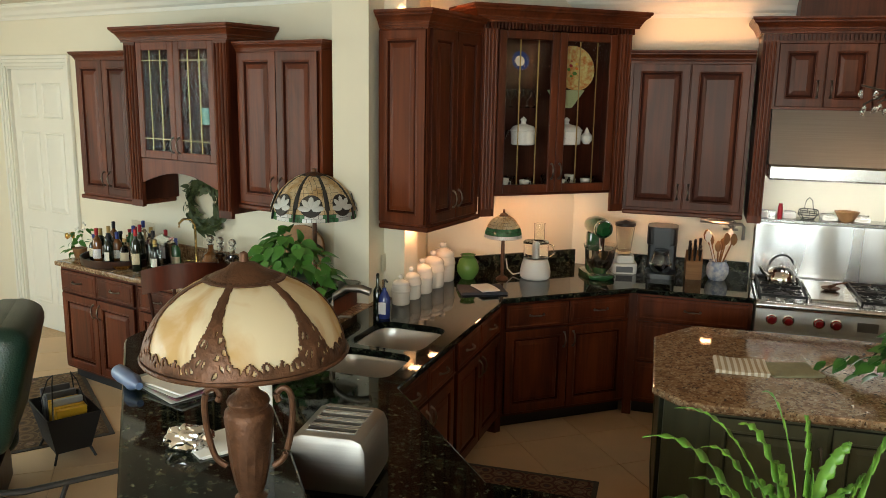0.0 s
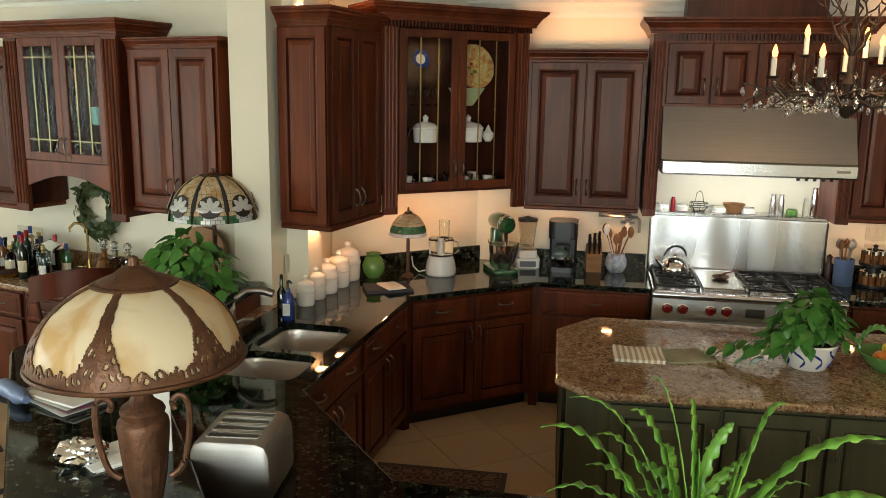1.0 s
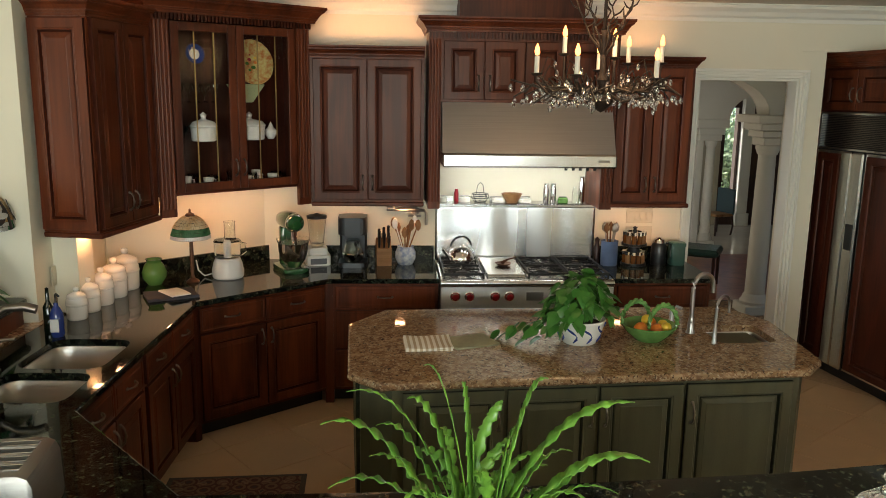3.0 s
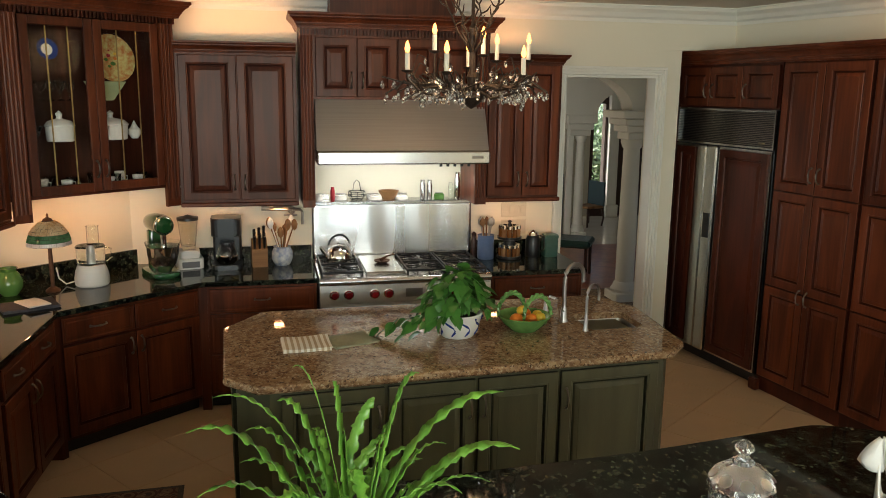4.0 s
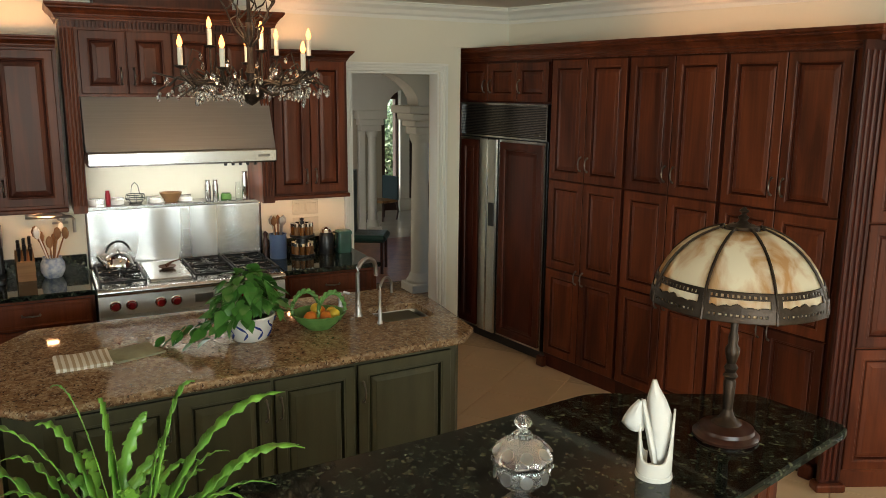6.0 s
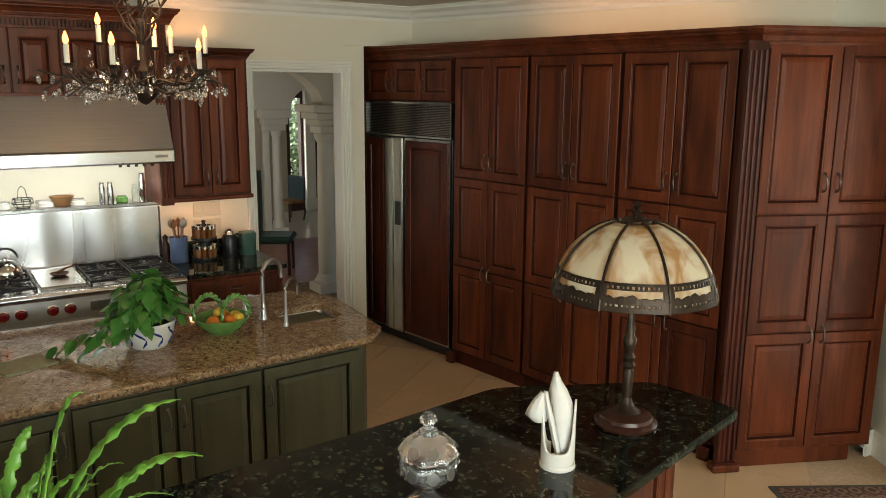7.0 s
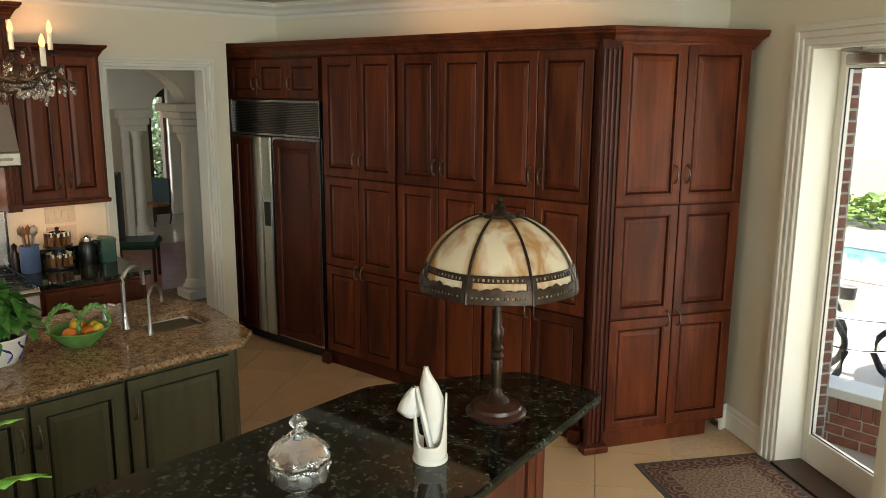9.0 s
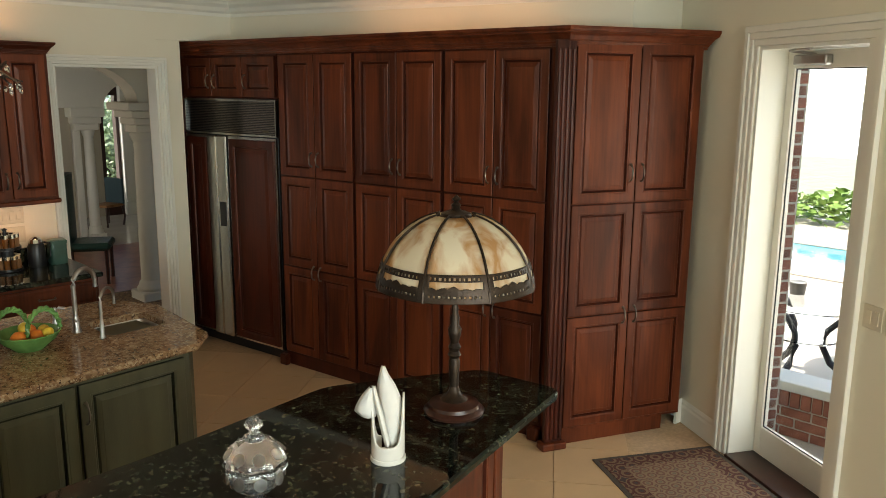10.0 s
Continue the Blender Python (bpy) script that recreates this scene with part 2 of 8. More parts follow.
def rounded(pts, r, n=4):
    """The polygon with its corners rounded by r (a number, or one for each corner)."""
    out = []
    for i, p in enumerate(pts):
        a, b, c = Vector(pts[i - 1]), Vector(p), Vector(pts[(i + 1) % len(pts)])
        rr = r[i] if isinstance(r, (list, tuple)) else r
        rr = min(rr, (a - b).length * 0.45, (c - b).length * 0.45)
        p0, p1 = b + (a - b).normalized() * rr, b + (c - b).normalized() * rr
        for k in range(n + 1):
            t = k / n
            q = p0 * (1 - t) ** 2 + b * 2 * t * (1 - t) + p1 * t * t
            out.append((q.x, q.y))
    return out


def lathe(bm, prof, seg=24, cx=0.0, cy=0.0, z=0.0, wob=None):
    rings = []
    for r, h in prof:
        ring = []
        for k in range(seg):
            a = 2 * math.pi * k / seg
            rr = r * (wob(a, h) if wob else 1)
            ring.append(bm.verts.new((cx + rr * math.cos(a), cy + rr * math.sin(a), z + h)))
        rings.append(ring)
    for p, q in zip(rings, rings[1:]):
        for k in range(seg):
            bm.faces.new((p[k], p[(k + 1) % seg], q[(k + 1) % seg], q[k]))
    if prof[0][0] > 1e-4:
        bm.faces.new(rings[0][::-1])
    if prof[-1][0] > 1e-4:
        bm.faces.new(rings[-1])
    bmesh.ops.remove_doubles(bm, verts=[v for r in (rings[0], rings[-1]) for v in r], dist=1e-5)
    return bm


def tube(bm, pts, r, seg=8, flat=1.0):
    """A round bar along points; r a number or one a point."""
    pts = [Vector(p) for p in pts]
    rings = []
    up = Vector((0, 0, 1))
    for i, p in enumerate(pts):
        d = (pts[min(i + 1, len(pts) - 1)] - pts[max(i - 1, 0)]).normalized()
        ref = up if abs(d.z) < 0.95 else Vector((1, 0, 0))
        s = d.cross(ref).normalized()
        t = s.cross(d)
        rr = r[i] if isinstance(r, (list, tuple)) else r
        rings.append([bm.verts.new(p + s * rr * math.cos(2 * math.pi * k / seg) + t * rr * flat * math.sin(2 * math.pi * k / seg)) for k in range(seg)])
    for a, b in zip(rings, rings[1:]):
        for k in range(seg):
            bm.faces.new((a[k], a[(k + 1) % seg], b[(k + 1) % seg], b[k]))
    bm.faces.new(rings[0][::-1])
    bm.faces.new(rings[-1])
    return bm


def arc(c, r, a0, a1, n, plane="xz"):
    out = []
    for k in range(n + 1):
        a = radians(a0 + (a1 - a0) * k / n)
        u, v = r * math.cos(a), r * math.sin(a)
        out.append((c[0] + u, c[1], c[2] + v) if plane == "xz" else (c[0], c[1] + u, c[2] + v) if plane == "yz" else (c[0] + u, c[1] + v, c[2]))
    return out


def sweep(bm, path, prof, closed=False):
    """A moulding: the profile (out to the right of the way, z) along a flat path of (x, y), mitred."""
    pts = [Vector((*p, 0)) for p in path]
    n = len(pts)
    rings = []
    for i, p in enumerate(pts):
        d0 = (p - pts[i - 1]).normalized() if i or closed else (pts[1] - p).normalized()
        d1 = (pts[(i + 1) % n] - p).normalized() if i < n - 1 or closed else d0
        n0, n1 = Vector((d0.y, -d0.x, 0)), Vector((d1.y, -d1.x, 0))
        m = (n0 + n1).normalized()
        m /= max(0.3, m.dot(n0))
        rings.append([bm.verts.new(p + m * o + Vector((0, 0, z))) for o, z in prof])
    for i in range(n if closed else n - 1):
        a, b = rings[i], rings[(i + 1) % n]
        for k in range(len(prof)):
            bm.faces.new((a[k], a[(k + 1) % len(prof)], b[(k + 1) % len(prof)], b[k]))
    if not closed:
        bm.faces.new(rings[0])
        bm.faces.new(rings[-1][::-1])
    return bm


def rings_panel(bm, x0, x1, z0, z1, prof):
    """A panelled front: nested rectangles of (inset, depth); depth goes out to -y. The last is filled."""
    last = None
    for inset, dep in prof:
        ring = [bm.verts.new((x, -dep, z)) for x, z in ((x0 + inset, z0 + inset), (x1 - inset, z0 + inset), (x1 - inset, z1 - inset), (x0 + inset, z1 - inset))]
        if last:
            for k in range(4):
                bm.faces.new((last[k], last[(k + 1) % 4], ring[(k + 1) % 4], ring[k]))
        else:
            bm.faces.new(ring[::-1])
        last = ring
    bm.faces.new(last)
    return bm


def thick(ob, t):
    mod = ob.modifiers.new("solidify", "SOLIDIFY")
    mod.thickness = t
    return ob


RAISED = ((0, 0), (0, 0.018), (0.004, 0.021), (0.050, 0.021), (0.053, 0.0185), (0.057, 0.0195), (0.061, 0.0185), (0.066, 0.0085), (0.073, 0.0085), (0.077, 0.0125), (0.098, 0.0165), (0.101, 0.0180))
GROOVE_TONE = mat("dark_groove", (0.048, 0.011, 0.005), 0.5, noise_scale=30, amount=0.3, spec=0.06)
GROOVE_GREEN_DARK = mat("dark_green_groove", (0.030, 0.033, 0.020), 0.6, noise_scale=30, amount=0.3, spec=0.1)
SLAB = ((0, 0), (0, 0.016), (0.005, 0.020), (0.014, 0.0205), (0.018, 0.018), (0.028, 0.018), (0.032, 0.0205))


def door_mesh(w, h, material, prof=RAISED):
    key = ("door", round(w, 3), round(h, 3), material.name, len(prof))
    if key not in MESHES:
        bm = rings_panel(bmesh.new(), 0, w, 0, h, prof)
        bmesh.ops.recalc_face_normals(bm, faces=bm.faces)
        me = bpy.data.meshes.new("door")
        bm.to_mesh(me)
        bm.free()
        me.materials.append(material)
        # the grooves of the moulding take a darker colour
        me.materials.append(GROOVE_GREEN_DARK if material is GREEN else GROOVE_TONE)
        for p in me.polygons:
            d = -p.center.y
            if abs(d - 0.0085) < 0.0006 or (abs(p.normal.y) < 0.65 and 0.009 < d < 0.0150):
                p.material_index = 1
        MESHES[key] = me
    return MESHES[key]


def pull_mesh(material, length=0.10):
    key = ("pull", material.name, length)
    if key not in MESHES:
        h = length / 2
        bm = tube(bmesh.new(), [(0, 0, -h), (0, -0.012, -h * 0.96), (0, -0.026, -h * 0.6), (0, -0.031, 0), (0, -0.026, h * 0.6), (0, -0.012, h * 0.96), (0, 0, h)], [0.006, 0.006, 0.0045, 0.0065, 0.0045, 0.006, 0.006], 8)
        for s in (-1, 1):
            lathe(bm, [(0.0001, -0.009), (0.009, -0.004), (0.009, 0.004), (0.0001, 0.009)], 8, 0, -0.003, s * h)
        me = bpy.data.meshes.new("pull")
        bmesh.ops.recalc_face_normals(bm, faces=bm.faces)
        bm.to_mesh(me)
        bm.free()
        me.materials.append(material)
        me.shade_smooth()
        MESHES[key] = me
    return MESHES[key]


def add_door(parent, x0, x1, z0, z1, material, pull=None, name="cabinet_door", prof=RAISED, y=0.0, metal=None):
    """pull: (x, z, 'v' or 'h'), in the cabinet's own measures."""
    gap = 0.003
    d = part(name, door_mesh(x1 - x0 - 2 * gap, z1 - z0 - 2 * gap, material, prof), material, parent, "", m=pose(x0 + gap, y, z0 + gap))
    if pull:
        part("handle", pull_mesh(metal or PEWTER), PEWTER, d, "curved pewter pull", m=pose(pull[0] - x0 - gap, -0.019, pull[1] - z0 - gap, 0, 90 if pull[2] == "h" else 0, 0))
    return d

# ---------- structure ----------
CEIL_Z = 2.87
YB = 6.28           # the range wall


def wall(name, path, z0, z1, thick, material=PAINT, label="cream painted plaster wall"):
    """A wall along (x, y) points; its room side is the right of the way."""
    bm = sweep(bmesh.new(), path, [(0, z0), (0, z1), (-thick, z1), (-thick, z0)])
    return solid(name, bm, material, label, "wall", kind="structure")


TALL_A = Vector((3.47, 6.40, 0))
TALL_ANG = -81.85
TALL_D = Vector((math.cos(radians(TALL_ANG)), math.sin(radians(TALL_ANG)), 0))
PANTRY_ANG = -24.7
BAR_ANG = -15.2
BAR_C = Vector((-4.58, 4.86, 0))
BAR_D = Vector((math.cos(radians(BAR_ANG)), math.sin(radians(BAR_ANG)), 0))
BAR_N = Vector((-BAR_D.y, BAR_D.x, 0))


def bar_xy(u, v):
    p = BAR_C + BAR_D * u + BAR_N * v
    return (p.x, p.y)


def tall_xy(u, v):
    p = TALL_A + TALL_D * u + Vector((-TALL_D.y, TALL_D.x, 0)) * v
    return (p.x, p.y)


# range wall, with the opening to the hall
OX0, OX1, OZ = 2.34, 3.135, 2.335
wall("wall_north_1", [(-2.0, YB), (OX0, YB)], 0, CEIL_Z, 0.14)
wall("wall_north_2", [(OX0, YB), (OX1, YB)], OZ, CEIL_Z, 0.14)
wall("wall_north_3", [(OX1, YB), (3.33, YB), (3.33, 6.70), (4.1, 6.70)], 0, 2.537, 0.06)
wall("wall_north_4", [(OX1, YB), (3.80, YB)], 2.538, CEIL_Z, 0.14)
wall("wall_east", [(3.80, YB), (4.62, 2.93), (5.15, 2.80)], 0, CEIL_Z, 0.14)
wall("wall_southeast_1", [(5.10, 2.93), (4.611, 2.106)], 0, CEIL_Z, 0.25)
wall("wall_southeast_2", [(4.611, 2.106), (4.191, 1.402)], 2.43, CEIL_Z, 0.25)
wall("wall_southeast_3", [(4.191, 1.402), (3.7, 0.58), (3.7, -4.0)], 0, CEIL_Z, 0.25)
# wall between bar and kitchen, with its square end
bm = prism(bmesh.new(), [(-2.145, 4.56), (-1.925, 4.585), (-1.83, 6.40), (-2.05, 6.40)], 0, CEIL_Z, 0.006)
solid("wall_pillar", bm, PAINT, "cream painted square wall end beside cabinets", "wall", kind="structure")
# bar wall with the white door
b0, b1, b2, b3 = bar_xy(-3.6, 0.64), bar_xy(-1.60, 0.64), bar_xy(-0.72, 0.64), bar_xy(2.75, 0.64)
wall("wall_bar_1", [b0, b1], 0, CEIL_Z, 0.14)
wall("wall_bar_2", [b1, b2], 2.36, CEIL_Z, 0.14)
wall("wall_bar_3", [b2, b3], 0, CEIL_Z, 0.14)
wall("wall_west_1", [(-7.9, -4.0), (-7.9, -0.7)], 0, CEIL_Z, 0.2)
wall("wall_west_2", [(-7.9, -0.7), (-7.9, 3.5)], 0, 0.45, 0.2)
wall("wall_west_3", [(-7.9, -0.7), (-7.9, 3.5)], 2.65, CEIL_Z, 0.2)
wall("wall_west_4", [(-7.9, 3.5), (-7.9, 6.8)], 0, CEIL_Z, 0.2)
wall("wall_south_1", [(3.7, -4.0), (1.95, -4.0)], 0, CEIL_Z, 0.2)
wall("wall_south_2", [(1.95, -4.0), (-3.15, -4.0)], 0, 0.45, 0.2)
wall("wall_south_3", [(1.95, -4.0), (-3.15, -4.0)], 2.65, CEIL_Z, 0.2)
wall("wall_south_4", [(-3.15, -4.0), (-7.9, -4.0)], 0, CEIL_Z, 0.2)
ROOM = [(-7.9, -4.0), (3.7, -4.0), (3.7, 0.58), (5.10, 2.93), (4.62, 2.95), (3.85, 6.42), (-2.0, 6.42), (-2.0, 4.9), (-8.3, 6.9)]
solid("ceiling", prism(bmesh.new(), ROOM, CEIL_Z, CEIL_Z + 0.1), CEIL, "smooth cream painted ceiling", "ceiling", kind="structure")
solid("floor", prism(bmesh.new(), ROOM, -0.12, -0.006), GROUT, "cream travertine tile floor with pale joints", "floor", kind="structure")
FLOOR = bpy.data.objects["floor"]
CROWN = [(0, -0.125), (0.012, -0.125), (0.016, -0.10), (0.035, -0.085), (0.05, -0.055), (0.082, -0.03), (0.088, -0.012), (0.10, -0.008), (0.10, 0), (0, 0)]
CROWN = [(o, CEIL_Z + z) for o, z in CROWN]
bm = sweep(bmesh.new(), [(-1.83, YB), (3.80, YB), (4.62, 2.93), (5.0, 2.80)], CROWN)
solid("trim_crown_1", bm, WHITE, "white painted crown moulding under the ceiling", "moulding", kind="structure")
bm = sweep(bmesh.new(), [(4.92, 2.62), (3.7, 0.58), (3.7, -4.0), (-7.9, -4.0), (-7.9, 6.7), b0, b3], CROWN)
solid("trim_crown_2", bm, WHITE, "white painted crown moulding under the ceiling", "moulding", kind="structure")
BASEB = [(0, 0), (0.018, 0), (0.018, 0.11), (0.013, 0.125), (0.013, 0.14), (0.004, 0.16), (0, 0.16)]


def baseboard(path):
    solid("baseboard", sweep(bmesh.new(), path, BASEB), WHITE, "white painted moulded baseboard", "baseboard", kind="structure")


baseboard([(4.80, 2.565), (4.885, 2.56), (4.63, 2.135)])
baseboard([bar_xy(-3.6, 0.64), bar_xy(-1.70, 0.64)])

# casings
CAS = [(0, 0), (0.022, 0), (0.028, 0.012), (0.022, 0.03), (0.018, 0.06), (0.012, 0.075), (0.010, 0.09), (0, 0.09)]


def casing(name, m, w, h, wide=0.10, deep=0.14):
    """Moulded casing and jamb round an opening of w x h; local x along the wall, -y into the room."""
    t = thing(name, m, "white painted moulded door casing", "door casing", kind="structure")
    for nm, x0, x1, z0, z1 in (("jamb", -wide, 0, 0, h), ("jamb", w, w + wide, 0, h), ("head", -wide, w + wide, h, h + wide)):
        bm = bmesh.new()
        k = wide / 3
        if nm == "jamb":
            s = -1 if x0 < 0 else 1
            e = 0 if x0 < 0 else w
            for i, dep in enumerate((0.014, 0.022, 0.030)):
                box(bm, *sorted((e + s * i * k, e + s * (i + 1) * k)), -dep, 0.001, z0, z1 + (i + 0) * k, 0.004)
            box(bm, *sorted((e - s * 0.001, e - s * 0.02)), 0.0, deep, 0, h - 0.001, 0.002)
        else:
            for i, dep in enumerate((0.014, 0.022, 0.030)):
                box(bm, -i * k - k, w + i * k + k, -dep - 0.001, 0.001, h + i * k, h + (i + 1) * k, 0.004)
            box(bm, 0.02, w - 0.02, 0, deep, h - 0.021, h - 0.001, 0.002)
        part(nm, bm, WHITE, t)
    return t


casing("door_casing_1", pose(OX0, YB, 0), OX1 - OX0, OZ, 0.066)
casing("door_casing_2", pose(*b1, 0, 0, 0, BAR_ANG), 0.88, 2.36, 0.09)
DANG = math.degrees(math.atan2(1.233 - 2.02, 4.09 - 4.56))
casing("door_casing_3", pose(4.611, 2.106, 0, 0, 0, DANG), 0.82, 2.43, 0.11, 0.25)

# white six-panel door to the left of the bar
d1 = thing("door_1", pose(*bar_xy(-1.60, 0.67), 0, 0, 0, BAR_ANG), "white painted six-panel interior door, closed", "door", kind="structure")
part("door_leaf", boxes((0.022, 0.858, 0.0, 0.04, 0.005, 2.335)), WHITE, d1)
for x0, x1 in ((0.12, 0.40), (0.48, 0.76)):
    for z0, z1 in ((0.25, 0.95), (1.10, 1.80), (1.92, 2.22)):
        part("panel", rings_panel(bmesh.new(), x0, x1, z0, z1, ((0, -0.001), (0, 0.004), (0.008, 0.009), (0.02, 0.003), (0.05, 0.010))), WHITE, d1)
knob = lathe(bmesh.new(), [(0.03, 0), (0.03, 0.006), (0.011, 0.012), (0.011, 0.035), (0.026, 0.045), (0.028, 0.06), (0.015, 0.07), (0.0001, 0.071)], 16)
part("door_knob", knob, BRASS, d1, "polished brass door knob", True, pose(0.79, 0, 0.93, 90, 0, 0))

# ---------- counters ----------
CT = 0.92
LOWER = [(-1.90, 4.58), (-1.83, YB), (0.352, YB), (0.352, 5.61), (-0.415, 5.61), (-1.168, 5.01), (-1.25, 3.33), (-0.66, 2.62), (0.1, 2.62), (0.1, 2.30), (-1.0, 2.05), (-1.277, 2.39), (-1.93, 3.27)]


def offset(pts, o):
    """The polygon (counter-clockwise) drawn in by o."""
    out = []
    n = len(pts)
    for i in range(n):
        a, b, c = Vector(pts[i - 1]), Vector(pts[i]), Vector(pts[(i + 1) % n])
        d0, d1 = (b - a).normalized(), (c - b).normalized()
        n0, n1 = Vector((-d0.y, d0.x)), Vector((-d1.y, d1.x))
        m = (n0 + n1).normalized()
        m /= max(0.4, m.dot(n0))
        out.append(tuple(b + m * o))
    return out


def ccw(pts):
    area = sum(pts[i - 1][0] * p[1] - p[0] * pts[i - 1][1] for i, p in enumerate(pts))
    return pts if area > 0 else pts[::-1]


def plate(outer, holes, z0, z1, c=0.007):
    """A slab with rounded-over rim and holes through it."""
    bm = bmesh.new()
    outer = ccw(outer)
    rims = [[bm.verts.new((*p, z)) for p in offset(outer, o)] for o, z in ((c, z0), (0, z0 + c), (0, z1 - c), (c * 0.3, z1 - c * 0.3), (c, z1))]
    n = len(outer)
    for a, b in zip(rims, rims[1:]):
        for k in range(n):
            bm.faces.new((a[k], a[(k + 1) % n], b[(k + 1) % n], b[k]))
    tops, lows = [rims[-1]], [rims[0]]
    for h in holes:
        t, l = [bm.verts.new((*p, z1)) for p in h], [bm.verts.new((*p, z0)) for p in h]
        for k in range(len(h)):
            bm.faces.new((t[k], t[k - 1], l[k - 1], l[k]))
        tops.append(t)
        lows.append(l)
    for loops in (tops, lows):
        es = []
        for lp in loops:
            for k in range(len(lp)):
                e = bm.edges.get((lp[k], lp[k - 1])) or bm.edges.new((lp[k], lp[k - 1]))
                es.append(e)
        bmesh.ops.triangle_fill(bm, use_beauty=True, use_dissolve=False, edges=es)
    return bm
SINK_A = [(-1.735, 3.42), (-1.335, 3.40), (-1.325, 3.76), (-1.725, 3.78)]
SINK_B = [(-1.735, 3.83), (-1.325, 3.81), (-1.305, 4.26), (-1.715, 4.28)]
HOLE_A, HOLE_B = rounded(ccw(SINK_A), 0.09), rounded(ccw(SINK_B), 0.10)
low = solid("countertop", plate(LOWER, [HOLE_A, HOLE_B], CT - 0.035, CT, 0.007), BLACK_GRANITE, "polished black-green granite worktop with sink cut-outs", "countertop")
solid("countertop", plate([(1.585, YB), (2.32, YB), (2.32, 5.61), (1.585, 5.61)], [], CT - 0.035, CT), BLACK_GRANITE, "polished black-green granite worktop beside the range", "countertop")
RAISED_Z = 1.07
BAR_TOP = [(-2.50, 4.56), (-2.515, 3.113), (-1.55, 1.90), (-0.86, 1.03), (0.6, 1.36), (1.59, 1.612), (2.53, 1.85), (2.47, 2.22), (1.896, 2.503), (1.2, 2.415), (0.15, 2.345), (-0.35, 2.30), (-1.0, 2.02), (-1.277, 2.39), (-1.95, 3.25), (-1.95, 4.56)]
solid("bar_counter", plate(rounded(ccw(BAR_TOP), 0.06, 3), [], RAISED_Z - 0.035, RAISED_Z, 0.009), BLACK_GRANITE, "polished dark granite raised bar top round the sink side", "countertop")
# knee wall under the bar, cherry-panelled
bm = prism(bmesh.new(), offset(ccw([(-2.25, 4.55), (-2.27, 3.2), (-1.36, 2.06), (-0.75, 1.30), (0.5, 1.62), (1.5, 1.86), (2.28, 2.03), (2.20, 2.14), (1.86, 2.34), (0.1, 2.22), (-0.35, 2.16), (-1.02, 1.96), (-1.33, 2.37), (-1.99, 3.22), (-1.99, 4.55)]), 0.0), 0.0, RAISED_Z - 0.036)
solid("bar_knee_wall", bm, CHERRY, "dark cherry panelled knee wall under the bar", "knee wall")


def sink(name, hole, parent_label):
    bm = bmesh.new()
    rims = []
    for o, z in ((-0.012, CT - 0.036), (0.004, CT - 0.037), (0.012, CT - 0.06), (0.022, CT - 0.19), (0.05, CT - 0.22)):
        rims.append([bm.verts.new((*p, z)) for p in offset(hole, o)])
    n = len(hole)
    for a, b in zip(rims, rims[1:]):
        for k in range(n):
            bm.faces.new((a[k], a[(k + 1) % n], b[(k + 1) % n], b[k]))
    bm.faces.new(rims[-1])
    return solid(name, bm, SINK_STEEL, parent_label, "sink", smooth=True)


sink("sink_bowl", HOLE_A, "brushed stainless undermount sink bowl")
sink("sink_bowl", HOLE_B, "brushed stainless undermount sink bowl, the larger")


# ---------- cabinets ----------
def base_cabinet(m, w, d, fronts, label, material=CHERRY, z1=CT - 0.036, group="base cabinets", toe=True):
    """fronts: (kind, x0, x1, z0, z1, pull) in the cabinet's measures."""
    t = thing("base_cabinet", m, label, "cabinet", group)
    rows = [(0, w, 0.0, d, 0.10, z1)]
    if z1 < 0.8:
        rows.append((0, w, 0.0, 0.02, z1 + 0.0005, CT - 0.036))
    part("body", boxes(*rows), material, t)
    part("toe_kick", boxes((0.0, w, 0.07, d, 0.0, 0.10)), TOE, t, "black recessed toe kick")
    for kind, x0, x1, z0, z1_, pull in fronts:
        add_door(t, x0, x1, z0, z1_, material, pull, "drawer_front" if kind == "drawer" else "cabinet_door", SLAB if kind == "drawer" else RAISED)
    return t


def two_door(w, d=0.60, top=0.865):
    h = w / 2
    return [("drawer", 0.02, h, 0.70, top, (h / 2, 0.785, "h")), ("drawer", h, w - 0.02, 0.70, top, (h * 1.5, 0.785, "h")),
            ("door", 0.02, h, 0.12, 0.69, (h - 0.035, 0.60, "v")), ("door", h, w - 0.02, 0.12, 0.69, (h + 0.035, 0.60, "v"))]


DRAWERS = lambda w: [("drawer", 0.02, w - 0.02, 0.70, 0.865, (w / 2, 0.785, "h")), ("drawer", 0.02, w - 0.02, 0.41, 0.69, (w / 2, 0.60, "h")), ("drawer", 0.02, w - 0.02, 0.12, 0.40, (w / 2, 0.31, "h"))]
base_cabinet(pose(-0.40, 5.655, 0), 0.745, 0.60, DRAWERS(0.745), "dark cherry base cabinet with three wide drawers")
base_cabinet(pose(1.60, 5.655, 0), 0.70, 0.60, DRAWERS(0.70), "dark cherry drawer base beside the range")
base_cabinet(pose(-1.195, 5.055, 0, 0, 0, 38.6), 0.965, 0.34, two_door(0.965), "dark cherry corner base cabinet with two doors")
base_cabinet(pose(-1.29, 3.36, 0, 0, 0, 87.3), 0.80, 0.45, two_door(0.80), "dark cherry sink base with two doors and false drawers", z1=0.69)
base_cabinet(pose(-1.25, 4.165, 0, 0, 0, 87.3), 0.86, 0.45, two_door(0.86), "dark cherry sink-side base with two doors and drawers", z1=0.69)
